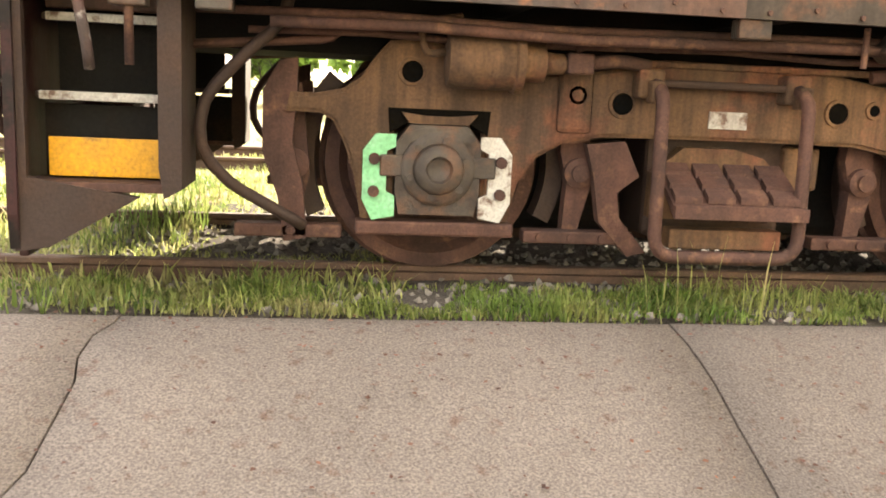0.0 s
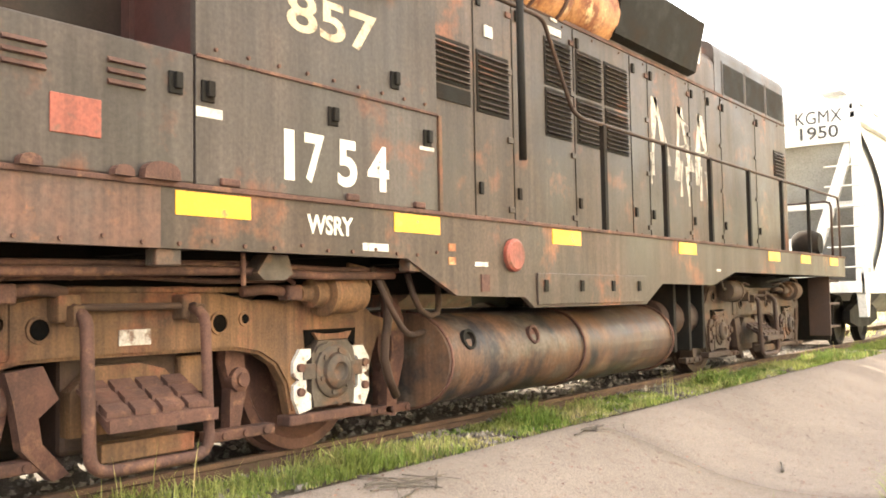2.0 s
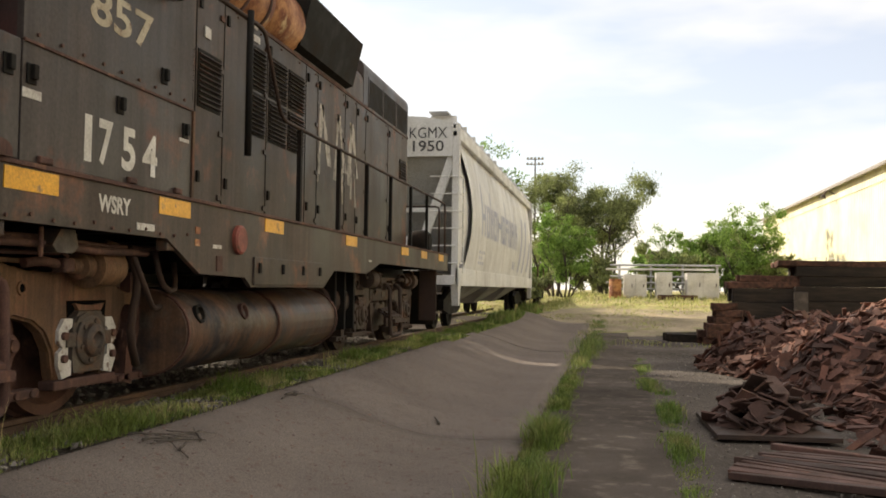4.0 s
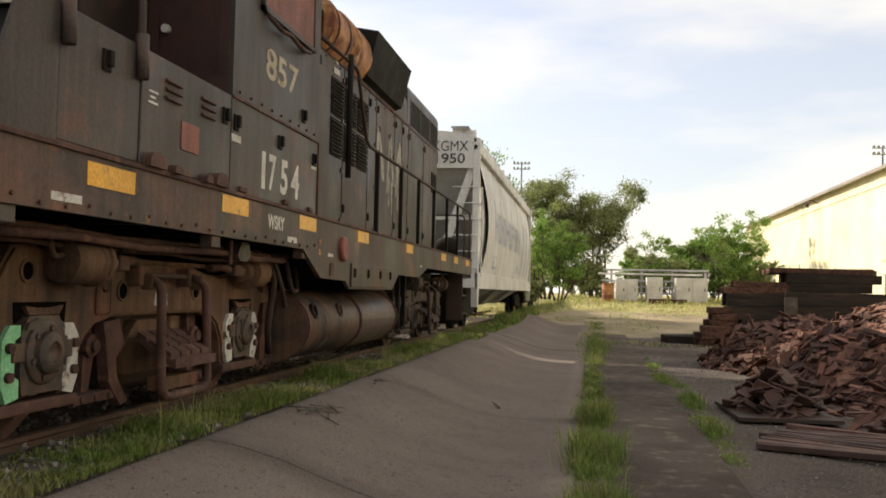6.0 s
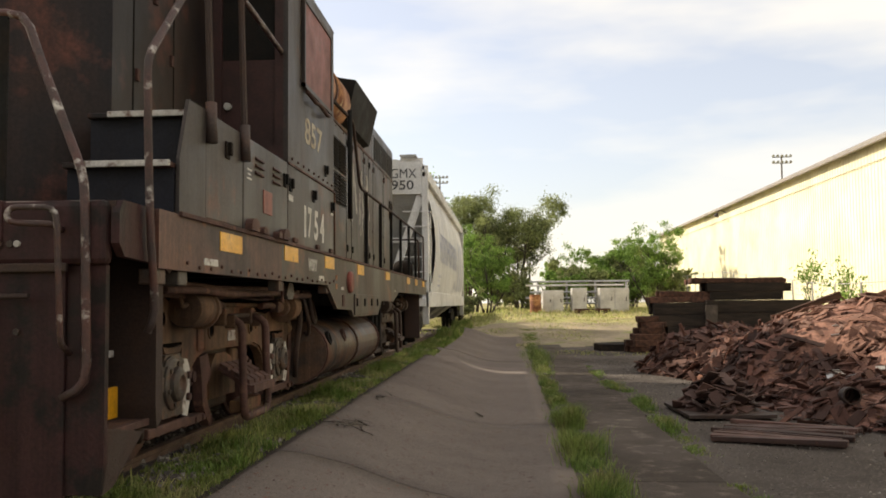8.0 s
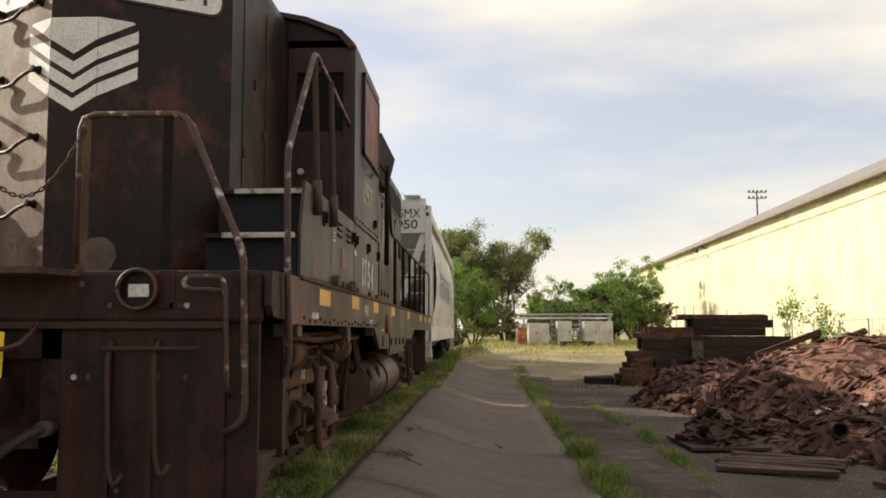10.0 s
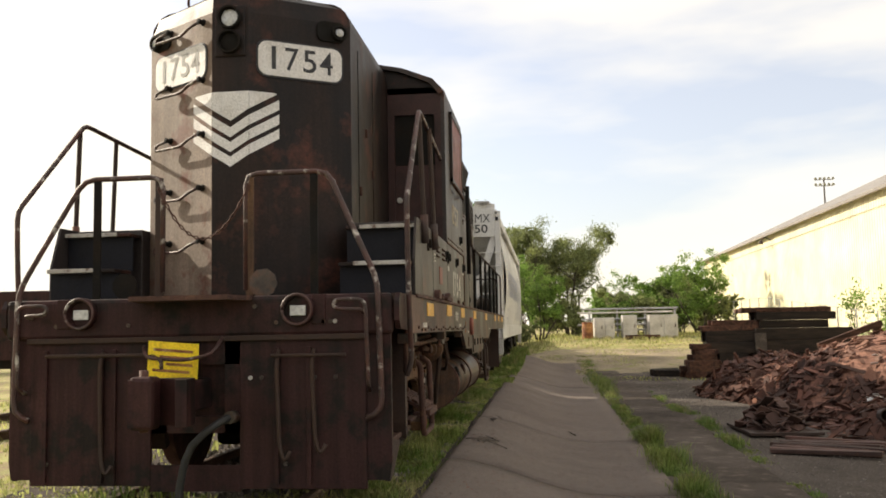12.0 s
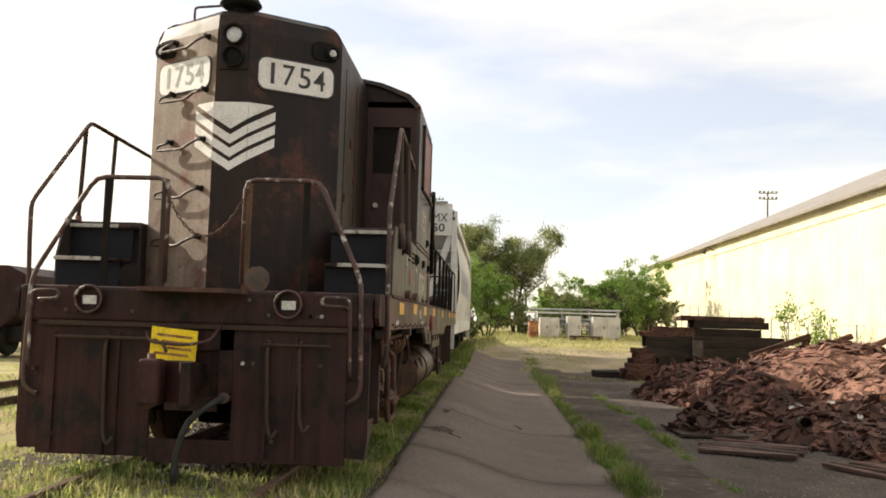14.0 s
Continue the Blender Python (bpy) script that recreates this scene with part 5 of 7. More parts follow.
def truck(x0, near_green):
    L = (x0, 0, 0)

    # the rear bogie takes darker tones than the front one
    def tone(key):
        return key if near_green else {"truck": "darktruck", "rust": "darkrust", "grey": "darktruck", "white": "grey"}.get(key, key)

    bm = B()
    box(bm, -0.35, 0.35, -0.95, 0.95, 0.2, 1.0, 0.03)
    tr = part("bogie", bm, tone("darkrust"), loco, "two-axle bogie with rusted cast side frames", L)
    for s in (-1, 1):
        half = [(0.0, 1.03), (0.34, 1.035), (0.55, 0.99), (0.75, 0.955), (0.98, 0.95), (1.2, 1.0), (1.42, 1.07), (1.6, 1.06), (1.67, 0.98), (1.72, 0.9), (1.8, 0.845), (1.92, 0.82), (2.03, 0.82), (2.05, 0.735), (1.9, 0.735), (1.84, 0.7), (1.79, 0.6), (1.74, 0.45), (1.71, 0.27), (1.57, 0.27), (1.57, 0.75), (1.17, 0.75), (1.17, 0.27), (1.04, 0.27), (1.0, 0.45), (0.92, 0.57), (0.8, 0.64), (0.62, 0.675), (0.3, 0.68), (0.0, 0.68)]
        poly = half + [(-x, z) for x, z in reversed(half[1:-1])]
        bm = B()
        prism_y(bm, poly, s * 1.0, s * 1.1)
        bmesh.ops.bevel(bm, geom=[e for e in bm.edges if e.calc_face_angle(0) > 0.5 and abs(e.verts[0].co.y - e.verts[1].co.y) < 1e-4], offset=0.018, segments=2, affect="EDGES")
        fr = part("side_frame", bm, tone("truck"), tr, "ochre-rusted cast side frame", L)
        # flanges along the frame, bosses, and discs painted black as shade in holes
        bm = B()
        box(bm, -0.95, 0.95, s * 1.09, s * 1.125, 1.0, 1.03, 0.008)
        part("frame_flange", bm, tone("truck"), tr, "", L)
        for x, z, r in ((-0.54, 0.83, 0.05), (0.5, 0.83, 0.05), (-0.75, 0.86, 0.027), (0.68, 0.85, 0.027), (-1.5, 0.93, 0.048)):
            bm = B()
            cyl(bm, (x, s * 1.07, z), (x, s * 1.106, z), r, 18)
            part("frame_hole", bm, tone("shade_black"), tr, "", L)
            bm = B()
            lathe(bm, (x, s * 1.1, z), (0, s, 0), [(0, r + 0.016), (0.012, r + 0.014), (0.012, r), (0, r)], 18)
            part("hole_rim", bm, tone("truck"), tr, "", L)
        bm = B()
        box(bm, -0.84, -0.68, s * 1.09, s * 1.112, 0.69, 0.97, 0.02)
        part("frame_pad", bm, tone("truck"), tr, "", L)
        for q in (-1, 1):
            ax = q * 1.3716
            # journal box with bearing cap
            bm = B()
            prism_y(bm, [(ax - 0.17, 0.3), (ax + 0.17, 0.3), (ax + 0.19, 0.4), (ax + 0.19, 0.62), (ax + 0.13, 0.7), (ax - 0.13, 0.7), (ax - 0.19, 0.62), (ax - 0.19, 0.4)], s * 0.96, s * 1.13)
            jb = part("journal_box", bm, tone("grey"), tr, "grey axle box smeared with grease", L)
            bm = B()
            lathe(bm, (ax, s * 1.12, 0.508), (0, s, 0), [(0, 0.17), (0.025, 0.165), (0.035, 0.15), (0.035, 0.115), (0.06, 0.108), (0.075, 0.09), (0.078, 0.06), (0.06, 0.05), (0.045, 0.02), (0.045, 0)], 28)
            part("bearing_cap", bm, tone("grey"), tr, "bolted round bearing cap", L)
            for k in range(6):
                a = k * math.pi / 3 + 0.3
                bm = B()
                cyl(bm, (ax + 0.13 * math.cos(a), s * 1.13, 0.508 + 0.13 * math.sin(a)), (ax + 0.13 * math.cos(a), s * 1.165, 0.508 + 0.13 * math.sin(a)), 0.017, 8)
                part("cap_bolt", bm, tone("grey"), tr, "", L)
            for dz in (0.02, 0.12):
                bm = B()
                if dz < 0.1:
                    box(bm, ax - 0.26, ax + 0.26, s * 1.1, s * 1.138, 0.47, 0.565, 0.006)
                else:
                    prism_y(bm, [(ax - 0.17, 0.63), (ax - 0.15, 0.665), (ax - 0.06, 0.69), (ax + 0.06, 0.69), (ax + 0.15, 0.665), (ax + 0.17, 0.63)], s * 1.11, s * 1.145)
                part("box_strap", bm, tone("grey"), tr, "", L)
            # near-black block as shade in the corners over the box; its spring seat
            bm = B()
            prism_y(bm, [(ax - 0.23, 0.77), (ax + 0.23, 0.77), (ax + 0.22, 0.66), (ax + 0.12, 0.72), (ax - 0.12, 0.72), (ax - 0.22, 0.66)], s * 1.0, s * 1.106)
            part("pedestal_recess", bm, tone("shade_black"), tr, "", L)
            bm = B()
            prism_y(bm, [(ax - 0.13, 0.705), (ax + 0.13, 0.705), (ax + 0.17, 0.752), (ax + 0.06, 0.74), (ax - 0.06, 0.74), (ax - 0.17, 0.752)], s * 1.1, s * 1.13)
            part("spring_cap", bm, tone("truck"), tr, "", L)
            # wear plates: one pale green, others white
            for e in (-1, 1):
                mat = "green" if (near_green and q < 0 and e < 0 and s < 0) else ("white" if near_green else "darkrust")
                bm = B()
                a, b = ax + e * 0.19, ax + e * 0.335
                prism_y(bm, [(a, 0.29), (a + e * 0.1, 0.27), (b, 0.36), (b, 0.44), (b - e * (0.05 if q > 0 else 0.0), 0.47), (b, 0.5), (b, 0.58), (a + e * 0.09, 0.655), (a, 0.655), (a, 0.6), (a + e * 0.04, 0.58), (a + e * 0.04, 0.4), (a, 0.38)], s * 1.1, s * 1.125)
                wp = part("wear_plate", bm, mat, tr, "pale green wear plate" if mat == "green" else ("flaking white wear plate" if near_green else ""), L)
                for z in (0.4, 0.545):
                    bm = B()
                    cyl(bm, (ax + e * 0.285, s * 1.12, z), (ax + e * 0.285, s * 1.15, z), 0.026, 10)
                    part("plate_bolt", bm, tone("rust"), tr, "", L)
            bm = B()
            box(bm, ax - 0.36, ax + 0.36, s * 1.0, s * 1.12, 0.2, 0.265, 0.012)
            part("pedestal_tie_bar", bm, tone("rust"), tr, "", L)
            # wheel
            bm = B()
            lathe(bm, (ax, s * 0.72, 0.508), (0, s, 0), [(-0.03, 0.1), (-0.03, 0.535), (0.0, 0.535), (0.012, 0.51), (0.11, 0.505), (0.11, 0.44), (0.06, 0.4), (0.05, 0.2), (0.09, 0.16), (0.12, 0.1)], 44)
            part("wheel", bm, tone("rust"), tr, "rusty steel wheel", L)
            # brake gear either side of the wheel
            for e in (-1, 1):
                bm = B()
                c = ax + e * 0.0
                outer = arc(ax, 0.508, 0.64, 40 if e > 0 else 140, -25 if e > 0 else 205, 8)
                inner = arc(ax, 0.508, 0.555, -25 if e > 0 else 205, 40 if e > 0 else 140, 8)
                prism_y(bm, outer + inner, s * 0.72, s * 0.86)
                part("brake_shoe", bm, tone("darkrust"), tr, "", L)
                bm = B()
                hx = ax + e * 0.66
                prism_y(bm, [(hx - 0.05, 0.86), (hx + 0.05, 0.86), (hx + 0.075, 0.6), (hx + 0.09, 0.45), (hx + 0.03, 0.2), (hx - 0.04, 0.2), (hx - 0.03, 0.45), (hx - 0.07, 0.6)], s * 0.9, s * 0.98)
                part("brake_hanger", bm, tone("rust"), tr, "", L)
                bm = B()
                lathe(bm, (hx + 0.02, s * 0.95, 0.5), (0, s, 0), [(0, 0.07), (0.06, 0.07), (0.07, 0.04), (0.09, 0.04), (0.09, 0)], 14)
                part("brake_pin", bm, tone("rust"), tr, "", L)
            bm = B()
            box(bm, ax + 0.42, ax + 0.95, s * 0.96, s * 1.06, 0.17, 0.23, 0.01)
            for k in range(3):
                cyl(bm, (ax + 0.5 + 0.15 * k, s * 1.05, 0.2), (ax + 0.5 + 0.15 * k, s * 1.075, 0.2), 0.022, 10)
            part("brake_beam", bm, tone("rust"), tr, "", L)
            bm = B()
            box(bm, ax - 0.9, ax - 0.42, s * 0.96, s * 1.06, 0.17, 0.23, 0.01)
            for k in range(3):
                cyl(bm, (ax - 0.5 - 0.15 * k, s * 1.05, 0.2), (ax - 0.5 - 0.15 * k, s * 1.075, 0.2), 0.022, 10)
            part("brake_beam", bm, tone("rust"), tr, "", L)
            # brake cylinder lying on the frame
            cx = -1.2 if q < 0 else 1.36
            bm = B()
            e = 1 if q < 0 else -1
            lathe(bm, (cx - 0.17 * e, s * 1.2, 0.99), (e, 0, 0), [(0, 0.06), (0.01, 0.115), (0.05, 0.125), (0.29, 0.125), (0.3, 0.14), (0.33, 0.14), (0.34, 0.085), (0.43, 0.085), (0.44, 0.05), (0.52, 0.045), (0.52, 0.03), (0.64, 0.03)], 24)
            bc = part("brake_cylinder", bm, tone("truck"), tr, "stubby rusted brake cylinder", L)
            bm = B()
            tube(bm, bend([(cx + 0.42 * e, s * 1.2, 0.99), (cx + 0.6 * e, s * 1.19, 1.02), (cx + 0.75 * e, s * 1.16, 1.0)], 0.06), 0.03)
            box(bm, cx + 0.36 * e, cx + 0.48 * e, s * 1.16, s * 1.25, 0.95, 1.04, 0.012)
            tube(bm, bend([(cx + 0.4 * e, s * 1.22, 1.05), (cx + 0.5 * e, s * 1.2, 1.1), (cx + 0.78 * e, s * 1.18, 1.07)], 0.05), 0.014)
            part("brake_rod", bm, tone("rust"), tr, "", L)
            bm = B()
            tube(bm, bend([(cx - 0.17 * e, s * 1.22, 1.02), (cx - 0.26 * e, s * 1.22, 1.0), (cx - 0.28 * e, s * 1.2, 1.14), (cx - 0.1 * e, s * 1.18, 1.17)], 0.04), 0.016)
            part("brake_pipe", bm, tone("truck"), tr, "", L)
        # outer hanging brake lever at the frame ends
        for q in (-1, 1):
            bm = B()
            prism_y(bm, [(q * 2.0, 0.97), (q * 2.08, 0.95), (q * 2.15, 0.82), (q * 2.15, 0.55), (q * 2.08, 0.35), (q * 2.05, 0.15), (q * 1.95, 0.17), (q * 1.97, 0.4), (q * 2.02, 0.6), (q * 2.0, 0.8)], s * 0.98, s * 1.06)
            part("end_brake_lever", bm, tone("rust"), tr, "", L)
        # swing hanger and spring plank visible under the middle
        bm = B()
        prism_y(bm, [(-0.68, 0.64), (-0.5, 0.66), (-0.42, 0.5), (-0.52, 0.42), (-0.5, 0.3), (-0.36, 0.14), (-0.45, 0.12), (-0.6, 0.28), (-0.64, 0.5)], s * 1.0, s * 1.07)
        part("swing_hanger", bm, tone("rust"), tr, "", L)
        bm = B()
        prism_y(bm, [(-0.34, 0.3), (0.3, 0.3), (0.3, 0.5), (0.2, 0.6), (0.05, 0.64), (-0.2, 0.64), (-0.34, 0.52)], s * 0.85, s * 1.03)
        part("spring_plank", bm, tone("truck"), tr, "", L)
        bm = B()
        box(bm, 0.32, 0.5, s * 0.9, s * 1.0, 0.45, 0.66, 0.02)
        part("spring_stop", bm, tone("truck"), tr, "", L)
        # crew step hung on straps
        bm = B()
        tube(bm, bend([(-0.42, s * 1.17, 0.93), (-0.42, s * 1.3, 0.88), (-0.415, s * 1.32, 0.22), (-0.36, s * 1.32, 0.17), (0.2, s * 1.32, 0.17), (0.26, s * 1.32, 0.22), (0.25, s * 1.3, 0.88), (0.25, s * 1.17, 0.93)], 0.05), 0.032, 6)
        sp = part("step_stirrup", bm, tone("rust"), tr, "rusty step stirrup", L)
        bm = B()
        prism_x(bm, [(s * 1.1, 0.545), (s * 1.1, 0.525), (s * 1.36, 0.35), (s * 1.38, 0.35), (s * 1.38, 0.41), (s * 1.35, 0.405)], -0.35, 0.27)
        part("step_tread", bm, tone("rust"), tr, "rusty slanting grid step", L)
        for i in range(4):
            for j in range(3):
                bm = B()
                y0, y1 = 1.108 + 0.085 * j, 1.17 + 0.085 * j
                za, zb = 0.55 - 0.56 * (y0 - 1.1), 0.55 - 0.56 * (y1 - 1.1)
                prism_x(bm, [(s * y0, za), (s * y1, zb), (s * y1, zb + 0.03), (s * y0, za + 0.03)], -0.34 + 0.152 * i, -0.34 + 0.152 * i + 0.125)
                part("tread_pad", bm, tone("rust"), tr, "", L)
        bm = B()
        box(bm, -0.33, 0.2, s * 1.18, s * 1.28, 0.2, 0.29, 0.008)
        part("step_bar", bm, tone("truck"), tr, "", L)
        for x in (-0.43, 0.26):
            bm = B()
            box(bm, x - 0.07, x + 0.05, s * 1.08, s * 1.2, 0.86, 0.99, 0.015)
            box(bm, x - 0.03, x + 0.03, s * 1.18, s * 1.26, 0.84, 0.94, 0.01)
            part("stirrup_bracket", bm, tone("truck"), tr, "", L)
        bm = B()
        cyl(bm, (-0.42, s * 1.17, 0.93), (0.25, s * 1.17, 0.93), 0.018, 8)
        part("stirrup_rod", bm, tone("darkrust"), tr, "", L)
        bm = B()
        box(bm, -0.125, 0.06, s * 1.1, s * 1.108, 0.735, 0.815, 0.002)
        part("maker_plate", bm, tone("white"), tr, "small pale maker plate", L)
    for q in (-1, 1):
        bm = B()
        cyl(bm, (q * 1.3716, -1.0, 0.508), (q * 1.3716, 1.0, 0.508), 0.09, 16)
        part("axle", bm, tone("darkrust"), tr, "", L)
        bm = B()
        box(bm, q * 0.3, q * 1.1, -0.6, 0.6, 0.16, 0.9, 0.06)
        part("traction_motor", bm, tone("black"), tr, "", L)


truck(0.0, True)
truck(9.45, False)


def tank_and_pipes():
    bm = B()
    pts = []
    for s in (-1, 1):
        a = [(s * (1.02 + 0.4 * math.cos(radians(t))), 0.52 + 0.33 * math.sin(radians(t))) for t in range(-90, 91, 15)]
        pts += a if s > 0 else a[::-1]
    prism_x(bm, pts, 2.2, 6.0)
    for f in bm.faces:
        f.smooth = abs(f.normal.x) < 0.5 and abs(f.normal.z) < 0.98
    tank = part("fuel_tank", bm, "tank", loco, "long rounded fuel tank with flaking black and orange paint")
    for s in (-1, 1):
        for x in (2.46, 3.33):
            bm = B()
            lathe(bm, (x, s * 1.4, 0.66), (0, s, 0.25), [(-0.03, 0.075), (0.008, 0.075), (0.01, 0.055), (-0.02, 0.05), (-0.02, 0)], 18)
            part("tank_cap", bm, "rust" if x > 3 else "black", tank)
        for x in (2.22, 4.1, 5.95):
            bm = B()
            ring = [(x, s * (1.03 + 0.405 * math.cos(radians(t))), 0.52 + 0.335 * math.sin(radians(t))) for t in range(-90, 91, 15)]
            tube(bm, ring, 0.012, 6)
            part("tank_band", bm, "rust", tank)
        # pipes along the sill and the gear between bogie and tank
        for z, y, x0, x1, r in ((1.1, 1.35, -2.1, 1.7, 0.024), (1.14, 1.28, -2.4, 2.0, 0.018), (1.07, 1.2, -2.2, 0.9, 0.015)):
            bm = B()
            tube(bm, [(x0 + (x1 - x0) * k / 6, s * y, z + 0.012 * math.sin(k * 2.1)) for k in range(7)], r)
            part("air_pipe", bm, "rust", loco)
        bm = B()
        tube(bm, bend([(1.65, s * 1.2, 1.15), (1.8, s * 1.25, 0.95), (1.75, s * 1.2, 0.55), (1.95, s * 1.15, 0.3)], 0.15), 0.03)
        tube(bm, bend([(1.9, s * 1.3, 1.12), (2.0, s * 1.32, 0.85), (2.25, s * 1.3, 0.82), (2.3, s * 1.25, 1.05)], 0.12), 0.022)
        tube(bm, bend([(1.55, s * 1.3, 1.15), (1.7, s * 1.35, 0.85), (1.9, s * 1.3, 0.7), (2.2, s * 1.2, 0.72)], 0.12), 0.02)
        part("flexible_pipe", bm, "darkrust", loco)
        bm = B()
        prism_y(bm, [(0.58, 1.2), (0.72, 1.2), (0.76, 1.1), (0.7, 1.06), (0.55, 1.06), (0.5, 1.1)], s * 1.3, s * 1.42)
        part("sand_trap", bm, "grey", loco)
        bm = B()
        cyl(bm, (0.42, s * 1.4, 1.03), (0.42, s * 1.4, 1.2), 0.014, 8)
        part("sand_pipe", bm, "rust", loco)
        # sand hose and brake hose at the front bogie
        bm = B()
        tube(bm, bend([(-2.03, s * 1.22, 1.22), (-2.06, s * 1.22, 1.1), (-2.2, s * 1.24, 0.98), (-2.38, s * 1.25, 0.78), (-2.4, s * 1.25, 0.58), (-2.28, s * 1.24, 0.43), (-2.05, s * 1.2, 0.3), (-1.96, s * 1.15, 0.24)], 0.08), 0.026, 10)
        part("sanding_hose", bm, "darkrust", loco, "thick curved sanding hose")
        bm = B()
        tube(bm, bend([(-2.45, s * 1.15, 1.0), (-2.2, s * 1.15, 1.02), (-1.85, s * 1.15, 1.05), (-1.8, s * 1.15, 1.12)], 0.05), 0.02)
        part("air_pipe", bm, "rust", loco)
    # air reservoirs between tank and rear bogie
    for s in (-1, 1):
        bm = B()
        cyl(bm, (6.15, s * 1.05, 0.7), (7.3, s * 1.05, 0.7), 0.2, 18)
        part("air_reservoir", bm, "darkrust", loco)
        for x in (6.3, 6.7, 7.1):
            bm = B()
            box(bm, x, x + 0.07, s * 0.8, s * 1.3, 0.35, 1.1, 0.01)
            part("reservoir_bracket", bm, "black", loco)


tank_and_pipes()

# ---- hopper wagon ----
def hopper_wagon():
    X0, X1, W, ZS, ZT = 14.3, 32.0, 1.46, 1.05, 4.25
    hw = thing("hopper_wagon", (23, 0, 0), "pale grey covered hopper wagon with faded blue lettering", "railway wagon")
    # bulging side sheets, cut at the ends in a long curve that leaves the end bays open
    def wall_y(z):
        k = (z - ZS) / (ZT - ZS)
        return 1.36 + 0.16 * math.sin(math.pi * min(k * 1.05, 1)) - 0.1 * k ** 3

    def bay(z):
        k = (z - ZS) / (ZT - ZS)
        return 0.3 + 0.3 * (1 - k) + 1.05 * math.sin(math.pi * min(max(k, 0), 1)) ** 0.8

    for s in (-1, 1):
        zs = [ZS + (ZT - ZS) * k / 16 for k in range(17)]
        v, n = [], 17
        for a in range(25):
            for z in zs:
                xa, xb = X0 + bay(z), X1 - bay(z)
                v.append((xa + (xb - xa) * a / 24, s * wall_y(z), z))
        f = [(a * n + b, (a + 1) * n + b, (a + 1) * n + b + 1, a * n + b + 1) for a in range(24) for b in range(n - 1)]
        if s > 0:
            f = [q[::-1] for q in f]
        me = raw("side_sheet", v, f)
        for q in me.polygons:
            q.use_smooth = True
        part("side_sheet", me, "hopper", hw, "smooth bulging pale side sheet")
        bm = B()
        box(bm, X0, X1, s * (W - 0.08), s * W, 0.93, 1.3, 0.01)
        part("side_sill", bm, "hopper", hw)
        for dz, dy in ((0.0, 0.0), (-0.16, 0.03)):
            bm = B()
            box(bm, X0, X1, s * (1.26 + dy), s * (1.38 + dy), ZT - 0.06 + dz, ZT + 0.08 + dz, 0.02)
            part("top_chord", bm, "hopper", hw)
        for e, xe in ((1, X0), (-1, X1)):
            bm = B()
            box(bm, xe + e * 0.0, xe + e * 0.16, s * 1.3, s * 1.45, 0.93, ZT + 0.06, 0.015)
            part("corner_post", bm, "hopper", hw, "upright white corner post")
            # brace from the top corner down to the middle of the end
            bm = B()
            m0, m1 = Vector((xe + e * 0.14, s * 1.3, ZT - 0.55)), Vector((xe + e * 0.14, s * 0.42, 1.12))
            d = (m1 - m0).normalized()
            side = Vector((1, 0, 0)).cross(d) * 0.09
            slabof(bm, [0, 1, 2, 3], lambda q, dd: (m0, m0, m1, m1)[q] + side * (-1, 1, 1, -1)[q] + Vector((dd, 0, 0)), e * -0.05, e * 0.06)
            part("end_brace", bm, "hopper", hw)
            bm = B()
            prism_y(bm, [(xe + e * 0.02, 0.95), (xe + e * 0.42, 0.95), (xe + e * 0.28, 0.52), (xe + e * 0.14, 0.52)], s * 1.3, s * 1.44)
            part("end_foot", bm, "hopper", hw)
            # side ladder in the bay and rungs across the end
            bm = B()
            cyl(bm, (xe + e * 0.5, s * 1.46, 1.2), (xe + e * 0.5, s * 1.46, ZT - 1.0), 0.018, 6)
            lad = part("ladder_rail", bm, "hopper", hw)
            for k in range(6):
                z = 1.4 + 0.36 * k
                bm = B()
                cyl(bm, (xe + e * 0.08, s * 1.47, z), (xe + e * 0.5, s * 1.47, z), 0.014, 6)
                cyl(bm, (xe - e * 0.04, s * 1.42, z), (xe - e * 0.04, s * 0.85, z), 0.014, 6)
                part("rung", bm, "hopper", lad)
            # inner sheet that closes the bay, following the bulge of the side
            v, rows = [], 9
            for a in range(2):
                for b in range(rows):
                    z = ZS + 0.02 + (ZT - 0.1 - ZS) * b / (rows - 1)
                    v.append((xe + e * (0.2 + 2.6 * a), s * (wall_y(z) - 0.1), z))
            f = [(b, rows + b, rows + b + 1, b + 1) for b in range(rows - 1)]
            part("bay_sheet", raw("bay_sheet", v, f if s * e < 0 else [q[::-1] for q in f]), "hopper", hw)
    for e, xe in ((1, X0), (-1, X1)):
        # end: bulkhead at the top, slope sheet, platform
        bm = B()
        prism_y(bm, [(xe + e * 0.02, ZT + 0.1), (xe + e * 0.1, ZT + 0.1), (xe + e * 0.1, ZT - 0.62), (xe + e * 0.02, ZT - 0.62)], -1.34, 1.34)
        part("end_bulkhead", bm, "hopper", hw, "white end bulkhead")
        bm = B()
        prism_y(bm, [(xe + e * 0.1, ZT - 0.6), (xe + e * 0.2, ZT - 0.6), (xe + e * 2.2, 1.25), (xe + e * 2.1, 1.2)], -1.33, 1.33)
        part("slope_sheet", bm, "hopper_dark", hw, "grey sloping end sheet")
        bm = B()
        box(bm, xe - e * 0.05, xe + e * 0.1, -1.4, 1.4, 0.95, 1.15, 0.01)
        box(bm, xe, xe + e * 1.4, -1.35, 1.35, 1.05, 1.1)
        part("end_sill", bm, "hopper", hw)
        bm = B()
        box(bm, xe + e * 0.5, xe + e * 0.62, -1.3, 1.3, 2.5, 2.62, 0.01)
        part("end_ledge", bm, "hopper", hw)
        bm = B()
